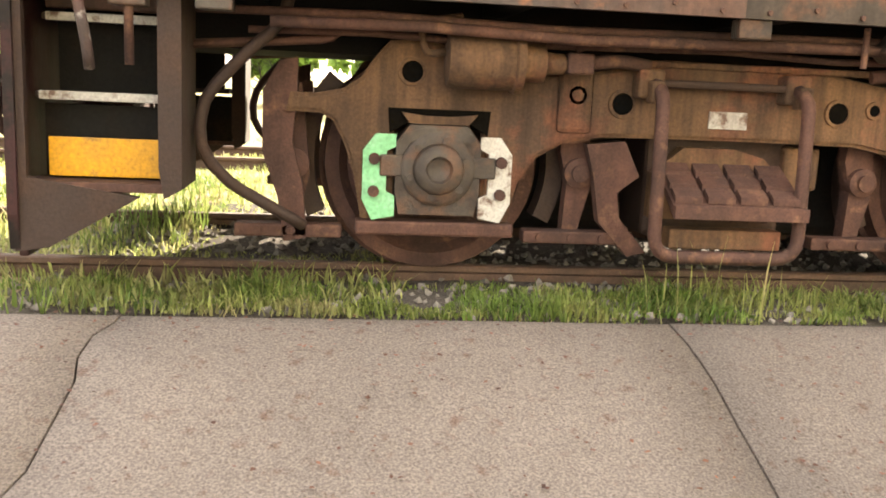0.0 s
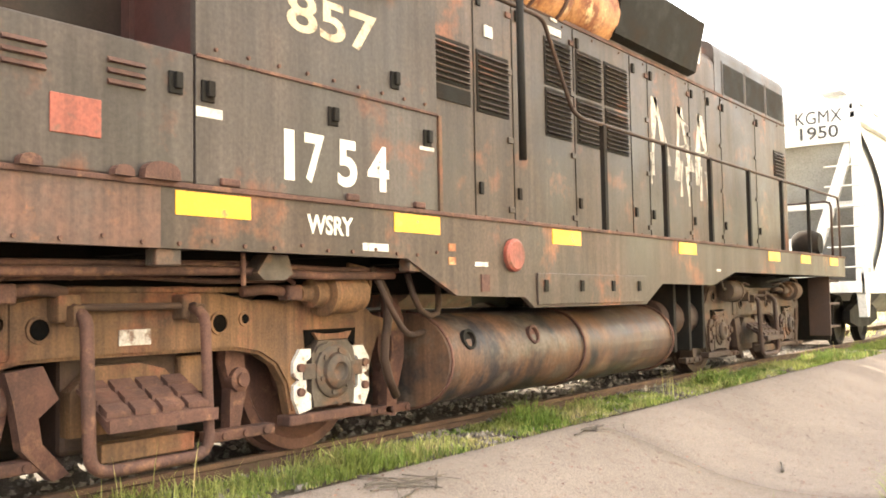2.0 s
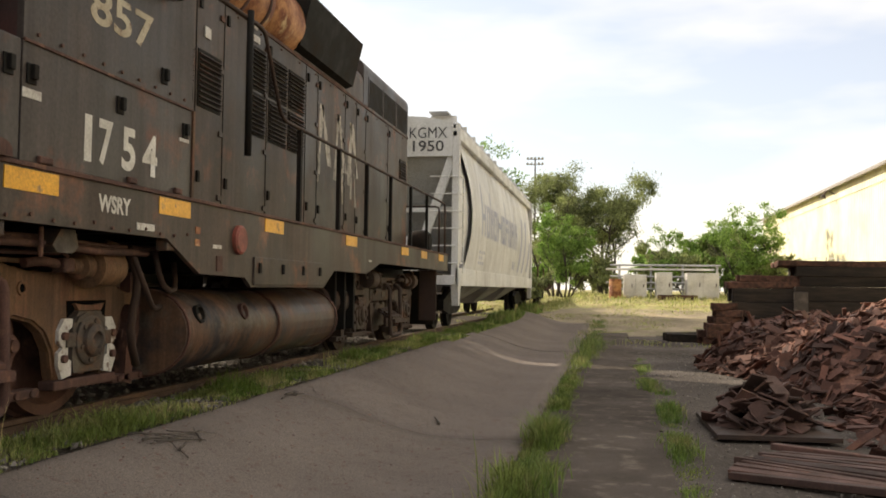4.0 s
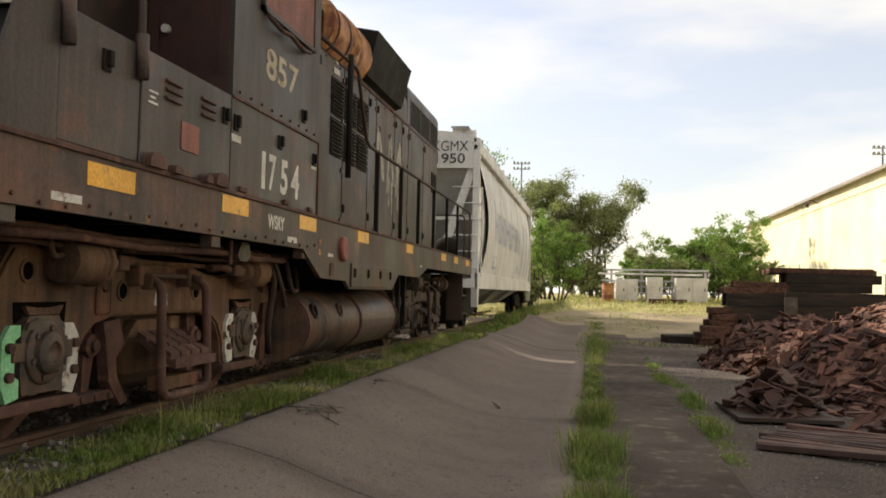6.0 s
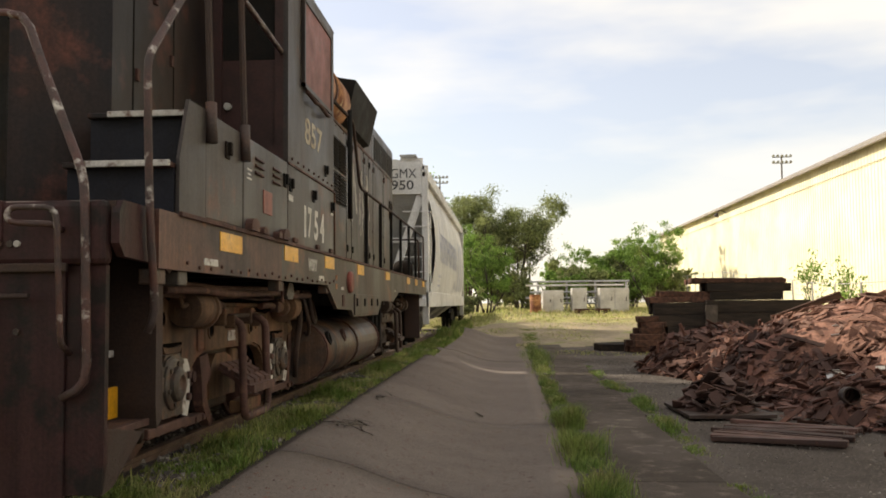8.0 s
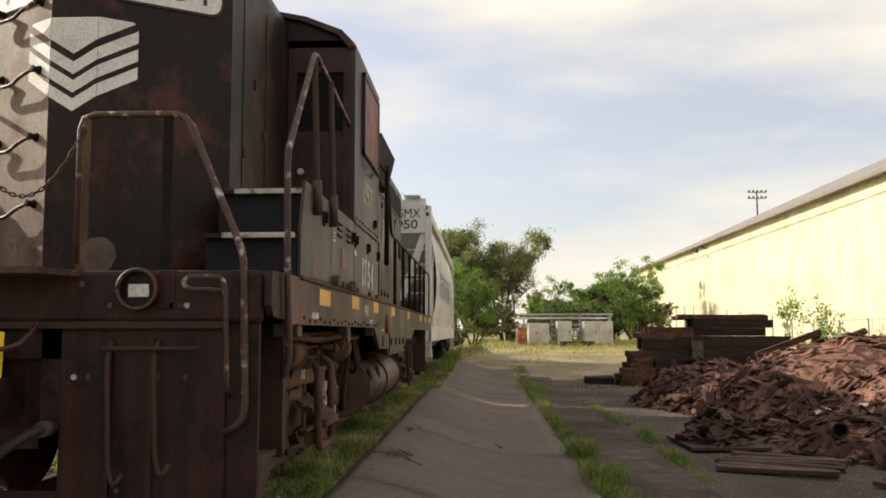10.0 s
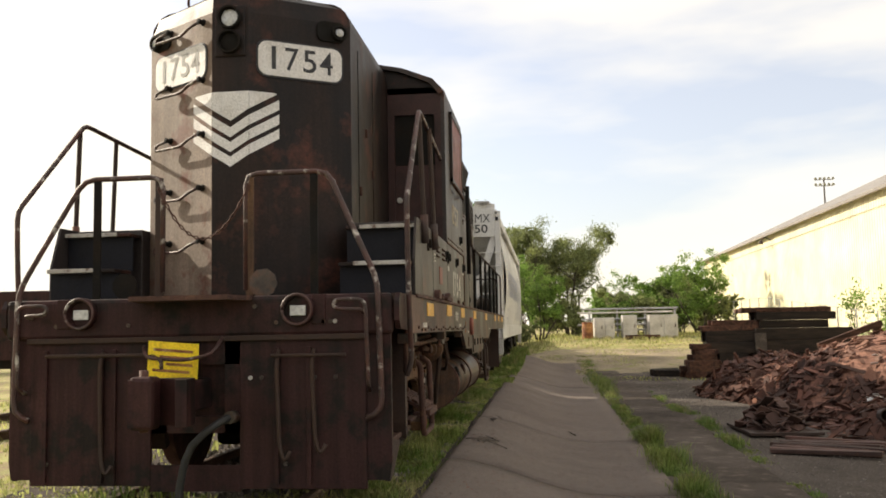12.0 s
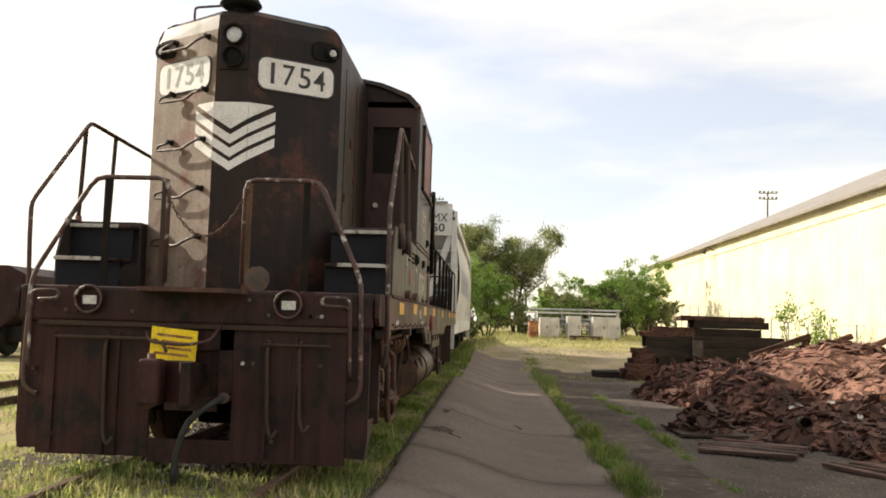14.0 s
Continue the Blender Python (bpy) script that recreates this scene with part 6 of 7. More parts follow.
        box(bm, xe + e * 0.06, xe + e * 0.14, -0.44, 0.44, 1.12, 1.95, 0.01)
        part("gusset", bm, "hopper", hw)
        bm = B()
        box(bm, xe - e * 0.75, xe, -0.1, 0.1, 0.65, 0.9, 0.02)
        part("coupler", bm, "darkrust", hw)
        # bogie
        bx = xe + e * 1.6
        bm = B()
        box(bm, bx - 0.2, bx + 0.2, -1.0, 1.0, 0.45, 0.8, 0.03)
        bg = part("bogie", bm, "black", hw)
        for s in (-1, 1):
            bm = B()
            prism_y(bm, [(bx - 1.1, 0.62), (bx - 0.35, 0.8), (bx + 0.35, 0.8), (bx + 1.1, 0.62), (bx + 1.1, 0.42), (bx + 0.5, 0.32), (bx - 0.5, 0.32), (bx - 1.1, 0.42)], s * 0.94, s * 1.06)
            part("side_frame", bm, "black", bg)
            for q in (-1, 1):
                bm = B()
                lathe(bm, (bx + q * 0.89, s * 0.72, 0.46), (0, s, 0), [(-0.03, 0.1), (-0.03, 0.485), (0.0, 0.485), (0.012, 0.46), (0.11, 0.455), (0.11, 0.39), (0.06, 0.35), (0.06, 0.0)], 28)
                part("wheel", bm, "black", bg)
    # roof, running board, hatches
    bm = B()
    prism_x(bm, [(1.3, ZT + 0.08), (0.7, ZT + 0.22), (0, ZT + 0.26), (-0.7, ZT + 0.22), (-1.3, ZT + 0.08), (-1.3, ZT), (1.3, ZT)], X0 + 0.05, X1 - 0.05)
    part("roof", bm, "hopper", hw)
    for s in (-1, 1):
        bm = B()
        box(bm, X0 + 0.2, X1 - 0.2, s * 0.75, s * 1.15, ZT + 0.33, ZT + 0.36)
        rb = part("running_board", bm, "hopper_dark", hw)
        for k in range(13):
            x = X0 + 0.6 + k * (X1 - X0 - 1.2) / 12
            bm = B()
            box(bm, x - 0.03, x + 0.03, s * 0.72, s * 1.28, ZT + 0.1, ZT + 0.33)
            part("board_bracket", bm, "hopper", rb)
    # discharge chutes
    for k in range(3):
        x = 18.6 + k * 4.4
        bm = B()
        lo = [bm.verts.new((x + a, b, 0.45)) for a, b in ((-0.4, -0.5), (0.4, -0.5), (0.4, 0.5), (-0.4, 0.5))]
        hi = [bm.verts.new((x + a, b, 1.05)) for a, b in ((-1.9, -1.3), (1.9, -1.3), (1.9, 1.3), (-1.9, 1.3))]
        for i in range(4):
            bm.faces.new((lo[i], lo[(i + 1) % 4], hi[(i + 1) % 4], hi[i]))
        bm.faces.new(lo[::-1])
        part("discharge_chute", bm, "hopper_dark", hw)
    words("reporting_mark", "KGMX", pose(X0 + 0.012, -0.38, ZT - 0.24, 90, 0, -90), 0.8, 0.23, "inkletter", hw, "black lettering", 0.0)
    words("reporting_number", "1950", pose(X0 + 0.012, -0.45, ZT - 0.52, 90, 0, -90), 0.66, 0.23, "inkletter", hw, "black lettering", 0.012)
    # owner's lettering as plain shapes, small data lines
    def stroke(xa, xb, za, zb, lean=0.0):
        bm = B()
        nn = 6
        row = []
        for i in range(nn + 1):
            z = za + (zb - za) * i / nn
            row.append([bm.verts.new((x + lean * i / nn, -wall_y(z) - 0.006, z)) for x in (xa, xb)])
        for i in range(nn):
            bm.faces.new((row[i][0], row[i][1], row[i + 1][1], row[i + 1][0]))
        part("lettering_shape", bm, "blueletter", hw, "faded blue lettering shape")

    x = 17.3
    for i, (w, h) in enumerate(((0.7, 1.25), (0.6, 0.8), (0.5, 1.2), (0.6, 0.8), (0.95, 0.8), (0.6, 0.8), (0.85, 1.25), (0.4, 0.8), (0.6, 0.8), (0.2, 1.1), (0.6, 0.8))):
        low = 2.15
        stroke(x, x + 0.18, low, low + h)
        if w > 0.3:
            stroke(x + w - 0.17, x + w, low, low + min(h, 0.8))
            stroke(x + 0.18, x + w - 0.17, low + (0.0 if i % 2 else 0.38), low + (0.16 if i % 2 else 0.54))
            if i in (1, 3, 5, 6, 8):
                stroke(x + 0.18, x + w - 0.17, low + 0.64, low + 0.8)
        x += w + 0.17
    for k in range(3):
        for j in range(3 - (k % 2)):
            stroke(17.2 + 0.35 * j, 17.42 + 0.35 * j, 1.72 - 0.13 * k, 1.79 - 0.13 * k)
    for j in range(2):
        stroke(24.6 + 0.4 * j, 24.85 + 0.4 * j, 1.5, 1.75)
    stroke(26.2, 26.7, 1.45, 3.3, 1.0)
    stroke(27.6, 28.1, 1.45, 3.3, 1.0)
    stroke(29.2, 29.7, 1.5, 2.6, 0.6)


hopper_wagon()


# ---- things beyond the hopper ----
def flat_wagon(x0, x1, y, label, mat="rust"):
    fw = thing("flat_wagon", ((x0 + x1) / 2, y, 0.2), label, "railway wagon")
    bm = B()
    box(bm, x0, x1, y - 1.4, y + 1.4, 0.9, 1.2, 0.02)
    part("deck", bm, mat, fw)
    for k in range(7):
        x = x0 + 0.3 + k * (x1 - x0 - 0.6) / 6
        bm = B()
        box(bm, x - 0.06, x + 0.06, y - 1.43, y - 1.38, 0.85, 1.9 if k % 2 else 1.4)
        part("stake", bm, mat, fw)
    for xx in (x0 + 1.6, x1 - 1.6):
        bm = B()
        for q in (-0.85, 0.85):
            lathe(bm, (xx + q, y - 0.72, 0.46), (0, -1, 0), [(-0.03, 0.1), (-0.03, 0.485), (0.0, 0.485), (0.11, 0.455), (0.11, 0.0)], 20)
        box(bm, xx - 1.1, xx + 1.1, y - 1.05, y + 1.0, 0.4, 0.9, 0.05)
        part("bogie", bm, "black", fw)


flat_wagon(33.6, 44.5, 0.0, "rust-brown flat wagon half hidden by bushes")


def tank_wagon(x0, x1, y):
    tw = thing("hopper_wagon", ((x0 + x1) / 2, y, 0.1), "dark brown old hopper wagon on a far siding", "railway wagon")
    bm = B()
    prism_x(bm, [(y - 1.4, 1.3), (y - 1.45, 2.2), (y - 0.9, 2.45), (y + 0.9, 2.45), (y + 1.45, 2.2), (y + 1.4, 1.3), (y + 0.6, 0.6), (y - 0.6, 0.6)], x0, x1)
    part("body", bm, "pilot", tw)
    for k in range(8):
        x = x0 + 0.2 + k * (x1 - x0 - 0.4) / 7
        bm = B()
        box(bm, x - 0.06, x + 0.06, y - 1.52, y - 1.4, 1.2, 2.25)
        part("rib", bm, "darkrust", tw)
    for xx in (x0 + 1.4, x1 - 1.4):
        bm = B()
        for q in (-0.85, 0.85):
            lathe(bm, (xx + q, y - 0.72, 0.46), (0, -1, 0), [(-0.03, 0.1), (-0.03, 0.485), (0.0, 0.485), (0.11, 0.455), (0.11, 0.0)], 20)
        box(bm, xx - 1.1, xx + 1.1, y - 1.05, y + 1.0, 0.35, 0.8, 0.05)
        part("bogie", bm, "black", tw)


tank_wagon(13.5, 27.5, 11.6)
tank_wagon(29, 42.5, 11.6)


# ---- trees ----
def tree(x, y, z, height, spread, trunks, leaf_mat, leaves, leaf, seed, label, name="tree", low=0.3, clumps=130):
    r = random.Random(seed)
    t = thing(name, (x, y, z), label, "tree" if name == "tree" else "bush")
    bm = B()
    tips = []

    def grow(p, d, length, rad, depth):
        pts = [p]
        for k in range(4):
            d = (d + Vector((r.uniform(-0.22, 0.22), r.uniform(-0.22, 0.22), r.uniform(-0.05, 0.16)))).normalized()
            p = p + d * length / 4
            pts.append(p)
            if depth < 2 or k > 0:
                tips.append((p, depth))
        tube(bm, pts, rad, 6 if depth else 9, rad * 0.55)
        if depth < 3:
            for _ in range(3 if depth else 4):
                q = pts[r.randint(1, 4)]
                a = r.uniform(0, 6.283)
                side = Vector((math.cos(a) * spread / height * 1.5, math.sin(a) * spread / height * 1.5, r.uniform(0.3, 1.0)))
                grow(q, (d * 0.5 + side).normalized(), length * r.uniform(0.48, 0.7), rad * 0.5, depth + 1)

    for k in range(trunks):
        a = 6.283 * k / trunks + r.uniform(0, 1)
        d = Vector((math.cos(a) * 0.35 * (trunks > 1), math.sin(a) * 0.35 * (trunks > 1), 1)).normalized()
        grow(Vector((x + 0.25 * math.cos(a) * (trunks > 1), y + 0.25 * math.sin(a) * (trunks > 1), z - 0.1)), d, height * 0.48, 0.012 * height, 0)
    part("trunk", bm, "bark", t, "grey branching trunk")
    ends = [p for p, d in tips if d >= 1 and p.z > z + low * height] or [p for p, d in tips]
    top = max(p.z for p in ends)
    v, f = [], []
    rr = np.random.RandomState(seed)
    # leaves gather in clumps round some of the twigs and leave gaps between
    picks = [ends[rr.randint(len(ends))] + Vector(rr.normal(0, 0.03 * height, 3)) for _ in range(clumps)]
    sizes = rr.uniform(0.45, 1.25, clumps)
    for _ in range(leaves):
        j = rr.randint(clumps)
        p = picks[j]
        o = rr.normal(0, (0.034 if clumps > 60 else 0.05) * height * sizes[j], 3)
        c = Vector((p.x + o[0], p.y + o[1], z + (p.z + 0.7 * o[2] - z) * height / (top - z)))
        if c.z < z + 0.05:
            continue
        q = Euler(rr.uniform(0, 6.283, 3)).to_matrix()
        s = leaf * rr.uniform(0.5, 1.3)
        i = len(v)
        for a, b in ((-1, 0), (0, -0.45), (1, 0), (0, 0.45)):
            v.append(tuple(c + q @ Vector((a * s, b * s, 0.12 * s * a * a))))
        f.append((i, i + 1, i + 2, i + 3))
    part("crown", raw("crown", v, f), leaf_mat, t, "loose leafy crown")


tree(49.94, -1.22, 0.59, 7.51, 5.93, 4, "leaf", 36000, 0.068, 21, "tall many-stemmed tree with a loose dark green crown", low=0.25, clumps=190)
tree(50.73, -4.23, 0.59, 7.27, 6.71, 4, "leaf", 36000, 0.068, 22, "spreading tree with a loose dark green crown", low=0.22, clumps=190)
tree(48.36, 1.86, 0.59, 7.74, 4.74, 2, "leaf_light", 11000, 0.1, 28, "tall bright green tree behind the hopper wagon")
tree(43.62, -2.25, 0.59, 4.42, 2.69, 5, "leaf_light", 20000, 0.065, 23, "bright green bush at the track end", "bush", 0.04, 150)
tree(34.14, 0.91, 0.51, 2.53, 2.37, 4, "leaf_light", 5000, 0.13, 24, "low green bush at the track end", "bush", 0.02)
tree(32.55, -1.54, 0.35, 1.19, 1.26, 4, "leaf", 2500, 0.07, 25, "dark low bush beside the flat wagon", "bush", 0.02, 60)
for i, (bx, by, h) in enumerate(((47.57, -4.62, 1.9), (48.36, -0.04, 2.05), (46.78, -6.2, 1.58), (51.52, -7.46, 2.37), (51.91, -9.36, 2.53), (51.52, -11.1, 2.37), (49.94, -13.55, 2.69), (45.98, 0.75, 1.74), (53.1, -2.57, 1.9))):
    tree(bx, by, 0.56, h, 2.9, 5, "leaf_light" if i % 2 else "leaf", 3600, 0.11, 110 + i, "low leafy undergrowth at the yard's end", "bush", 0.0, 150)
for i in range(9):
    tree(70 + 2.4 * math.sin(i * 2.1), 9 - 4.1 * i, 0.56, 2.9 + 0.9 * math.sin(i * 1.9), 4, 4, "leaf_light" if i % 3 else "leaf", 2600, 0.24, 80 + i, "low green hedge bush beyond the lockers", "bush", 0.02)
for i, (bx, by, h) in enumerate(((53.89, -7.78, 3.48), (53.89, -9.2, 4.27), (53.1, -11.57, 3.95), (50.33, -12.36, 5.21))):
    tree(bx, by, 0.56, h, 3.6, 4, "leaf" if i in (0, 2) else "leaf_light", 17000, 0.076, 30 + i, "dense green hedge tree", "tree", 0.03, 160)
tree(25.6, -14.3, -0.42, 3.2, 1.4, 2, "leaf_light", 900, 0.07, 41, "thin light green sapling before the cream wall", "tree", 0.2, 45)
tree(22.8, -14.3, -0.42, 2.2, 1.2, 3, "leaf_light", 500, 0.07, 42, "small green shrub before the cream wall", "bush", 0.05)
for i in range(15):
    tree(-26 + 3.7 * i, 23 + 3.0 * math.sin(i * 2.3), -0.1, 4.2 + 1.6 * math.sin(i * 1.7), 5, 4, "leaf_light", 3000, 0.22, 60 + i, "sunlit green bush beyond the siding", "bush", 0.02)
for i, (bx, by, h) in enumerate(((-10, 38, 7), (6, 42, 9), (20, 40, 8))):
    tree(bx, by, -0.1, h, 7, 3, "leaf_light", 6000, 0.3, 50 + i, "sunlit green tree beyond the siding", "tree", 0.05)


# ---- building on the yard's far side ----
def warehouse():
    wh = thing("warehouse", (30, -35, 0), "long cream metal-clad warehouse with a grey pitched roof", "building")
    y, x0, x1, eave, ridge_y, ridge_z = -16.6, -2.0, 72.5, 6.66, -35.0, 14.9
    v, f, pts = [], [], []
    x = x0
    while x < x1 - 0.3:
        pts += [(x, 0.0), (x + 0.2, 0.0), (x + 0.225, 0.02), (x + 0.275, 0.02)]
        x += 0.3
    pts.append((x1, 0.0))
    for px, d in pts:
        for z in (-0.5, eave):
            v.append((px, y + d, z))
    for k in range(len(pts) - 1):
        f.append((2 * k + 1, 2 * k + 3, 2 * k + 2, 2 * k))
    part("wall", raw("wall", v, f), "cream", wh, "cream ribbed metal cladding")
    back = 2 * ridge_y - y
    bm = B()
    box(bm, x0, x1, y - 0.25, y - 0.02, -0.5, eave)
    part("inner_wall", bm, "cream", wh)
    bm = B()
    box(bm, x0, x1, back, back + 0.25, -0.5, eave)
    part("wall", bm, "cream", wh)
    for xa in (x0 - 0.02, x1 - 0.2):
        bm = B()
        prism_x(bm, [(y - 0.26, -0.5), (y - 0.26, eave), (ridge_y, ridge_z - 0.12), (back + 0.26, eave), (back + 0.26, -0.5)], xa, xa + 0.22)
        part("gable_wall", bm, "cream", wh)
    pitch = (ridge_z - eave) / (y - ridge_y)
    for e in (1, -1):
        bm = B()
        out = ridge_y + e * (y + 0.3 - ridge_y)
        prism_x(bm, [(out, eave - 0.3 * pitch + 0.03), (out, eave - 0.3 * pitch + 0.15), (ridge_y, ridge_z + 0.12), (ridge_y, ridge_z)], x0 - 0.3, x1 + 0.1)
        part("roof", bm, "eave", wh, "grey pitched sheet roof")
    bm = B()
    box(bm, x0 - 0.3, x1 + 0.1, y + 0.3, y + 0.42, eave - 0.14, eave + 0.02, 0.02)
    part("gutter", bm, "eave", wh)
    bm = B()
    tube(bm, [(x0, y + 0.06, 5.95), (20, y + 0.06, 5.97), (45, y + 0.06, 5.96), (x1, y + 0.06, 5.9)], 0.012, 6)
    part("wall_cable", bm, "grey", wh, "thin cable along the wall")
    bm = B()
    tube(bm, bend([(48.4, y + 0.04, 6.3), (48.4, y + 0.4, 6.5), (48.4, y + 0.6, 6.3)], 0.1), 0.035)
    lathe(bm, (48.4, y + 0.6, 6.3), (0, 0.3, -0.9), [(0, 0.07), (0.22, 0.18), (0.22, 0.0)], 14)
    part("wall_lamp", bm, "grey", wh, "small grey wall lamp")


warehouse()


def fence():
    fe = thing("chain_fence", (30, -14.0, 0), "galvanised post and wire fence before the warehouse", "fence")
    for k in range(22):
        x = 8 + k * 2.2
        bm = B()
        cyl(bm, (x, -14.0, ground_z(x, -14.0) - 0.1), (x, -14.0, ground_z(x, -14.0) + 2.0), 0.03, 8)
        part("post", bm, "galv", fe)
    for h in (0.5, 1.0, 1.5, 2.0):
        bm = B()
        tube(bm, [(8 + k * 2.2, -14.0, ground_z(8 + k * 2.2, -14.0) + h - 0.03) for k in range(22)], 0.014, 5)
        part("wire", bm, "galv", fe)


fence()


# ---- lamp masts ----
def lamp_mast(x, y, h, name_label):
    lm = thing("floodlight_mast", (x, y, 0), name_label, "light mast")
    bm = B()
    cyl(bm, (x, y, -0.2), (x, y, h), 0.16, 8, 0.1)
    part("pole", bm, "grey", lm)
    for k in range(2):
        bm = B()
        cyl(bm, (x, y - 1.2, h - 0.1 - 0.8 * k), (x, y + 1.2, h - 0.1 - 0.8 * k), 0.05, 6)
        part("crossbar", bm, "grey", lm)
    for k in range(2):
        for j in range(5):
            bm = B()
            yy = y - 1.1 + 0.55 * j
            lathe(bm, (x - 0.1, yy, h + 0.1 - 0.8 * k), (-0.9, 0, -0.4), [(0, 0.06), (0.12, 0.19), (0.2, 0.19), (0.2, 0)], 10)
            part("floodlight", bm, "galv", lm)


lamp_mast(113.9, -39.5, 19.9, "tall floodlight mast behind the warehouse")
lamp_mast(130, 6.6, 20.2, "tall floodlight mast behind the trees")


# ---- lockers and rack at the yard's end ----
def locker(x, y, w, h, label):
    z = ground_z(x, y)
    lk = thing("steel_locker", (x, y, z), label, "locker", "lockers at the yard's end")
    bm = B()
    box(bm, x, x + 1.2, y, y - w, z, z + h, 0.015)
    part("body", bm, "locker", lk)
    n = 2 if w > 1 else 1
    for k in range(n):
        bm = B()
        box(bm, x - 0.03, x, y - 0.04 - k * w / n, y - (k + 1) * w / n + 0.04, z + 0.06, z + h - 0.06, 0.008)
        d = part("door", bm, "locker", lk)
        bm = B()
        box(bm, x - 0.06, x - 0.03, y - (k + 1) * w / n + 0.12, y - (k + 1) * w / n + 0.16, z + h * 0.45, z + h * 0.6)
        part("handle", bm, "grey", d)


locker(39.66, -5.13, 1.07, 1.1, "weathered white steel locker on the grass")
locker(39.66, -6.63, 0.75, 1.22, "weathered white steel locker beside a rack")
locker(39.66, -8.02, 1.48, 1.2, "wide weathered white steel locker on the grass")


def rack():
    z = ground_z(41, -7)
    rk = thing("pipe_rack", (41.2, -6.8, z), "pale steel rack holding long pipes", "rack")
    for yy in (-4.95, -6.45, -7.95, -9.55):
        bm = B()
        box(bm, 40.95, 41.07, yy - 0.05, yy + 0.05, z - 0.1, z + 1.55)
        part("upright", bm, "galv", rk)
    for k, h in enumerate((0.4, 0.7, 1.0, 1.35, 1.55)):
        bm = B()
        cyl(bm, (40.87, -4.5 + 0.2 * (k % 2), z + h), (40.87, -9.7 + 0.3 * (k % 2), z + h), 0.05, 8)
        part("pipe", bm, "galv" if k != 3 else "locker", rk)


rack()


def oil_drum(x, y, mat, label):
    z = ground_z(x, y)
    bm = B()
    lathe(bm, (x, y, z), (0, 0, 1), [(0, 0.28), (0.02, 0.29), (0.28, 0.285), (0.3, 0.3), (0.32, 0.285), (0.58, 0.285), (0.6, 0.3), (0.62, 0.285), (0.88, 0.29), (0.9, 0.27), (0.88, 0.26), (0.88, 0)], 20)
    tagged(part("oil_drum", bm, mat), label, "drum")


oil_drum(39.3, -4.75, "orange", "rust-brown steel drum beside a locker")
bm = B()
box(bm, 38.2, 38.75, -6.65, -8.4, ground_z(38.4, -7), ground_z(38.4, -7) + 0.24, 0.03)
tagged(part("timber_stack", bm, "tiebrown"), "low stack of dark timber before the lockers", "timber")


# ---- timber stacks ----
g0 = ground_z(20, -9)
rb = random.Random(5)


def beam(x, y, z, lx, ly, lz, rz, mat, label, grp):
    bm = B()
    box(bm, -lx / 2, lx / 2, -ly / 2, ly / 2, 0, lz, 0.012)
    ob = part("timber_beam", bm, mat)
    ob.matrix_basis = pose(x, y, z, rb.uniform(-2, 2), rb.uniform(-1.5, 1.5), rz + rb.uniform(-4, 4))
    tagged(ob, label, "timber beam", grp)




def timber_mat(x, y0, y1, z0, z1, rows, label):
    """Thick black beams bolted side by side and stacked."""
    tm = thing("timber_mat", (x, (y0 + y1) / 2, z0), label, "timber stack", "timber mats")
    h = (z1 - z0) / rows
    for r in range(rows):
        for k in range(4):
            bm = B()
            e0, e1 = rb.uniform(-0.25, 0.2), rb.uniform(-0.3, 0.25)
            box(bm, x + 0.31 * k + rb.uniform(-0.06, 0.01) * (k == 0), x + 0.31 * k + 0.295, y0 + e0, y1 + e1, z0 + h * r + 0.003, z0 + h * (r + 1) - 0.004, 0.012)
            part("beam", bm, "tie", tm)


for k in range(9):
    beam(19.5 + 0.28 * (k % 3), -7.5 + rb.uniform(-0.2, 0.2), g0 + 0.52 + 0.17 * (k // 3), 0.7 - 0.08 * (k // 3), 0.23, 0.165, 90 + rb.uniform(-16, 16), "tiebrown", "weathered brown railway sleeper piled at the stack's end", "loose sleepers")
timber_mat(20.0, -7.75, -9.1, g0, 0.98, 4, "black creosoted timber mats stacked on the yard")
timber_mat(20.0, -9.2, -11.95, g0, 1.04, 4, "black creosoted timber mats stacked beside others")
timber_mat(20.1, -9.15, -11.5, 1.042, 1.55, 2, "black creosoted timber mats topping the stack")
for k in range(5):
    beam(20.25 + 0.26 * k, -10.2 + rb.uniform(-0.2, 0.2), 1.552, 2.7 + 0.1 * (k % 2), 0.23, 0.14, 90 + rb.uniform(-3, 3), "tiebrown", "weathered brown railway sleeper on the stack", "loose sleepers")
for k in range(4):
    beam(20.3 + 0.27 * k, -8.5 + rb.uniform(-0.2, 0.2), 0.985, 1.9, 0.23, 0.16, 90 + rb.uniform(-8, 8), "tiebrown", "weathered brown railway sleeper on the stack", "loose sleepers")
bm = B()
box(bm, 19.8, 19.86, -9.4, -9.06, 0.35, 0.9, 0.01)
tagged(part("end_board", bm, "strip"), "pale grey board at the end of the timber stack", "board")
for k in range(3):
    beam(20.4 + 0.27 * k, -8.6 + rb.uniform(-0.1, 0.1), 1.15, 1.6, 0.23, 0.16, 90 + rb.uniform(-8, 8), "tiebrown", "weathered brown railway sleeper on the stack", "loose sleepers")
for r in range(3):
    for k in range(4):
        beam(19.4 + 0.28 * k + rb.uniform(-0.15, 0.15), -7.3 - 0.08 * r + rb.uniform(-0.3, 0.2), g0 + 0.002 + 0.172 * r, 0.95, 0.23, 0.17, 90 + rb.uniform(-16, 16), "tiebrown", "weathered brown railway sleeper on the ground", "loose sleepers")
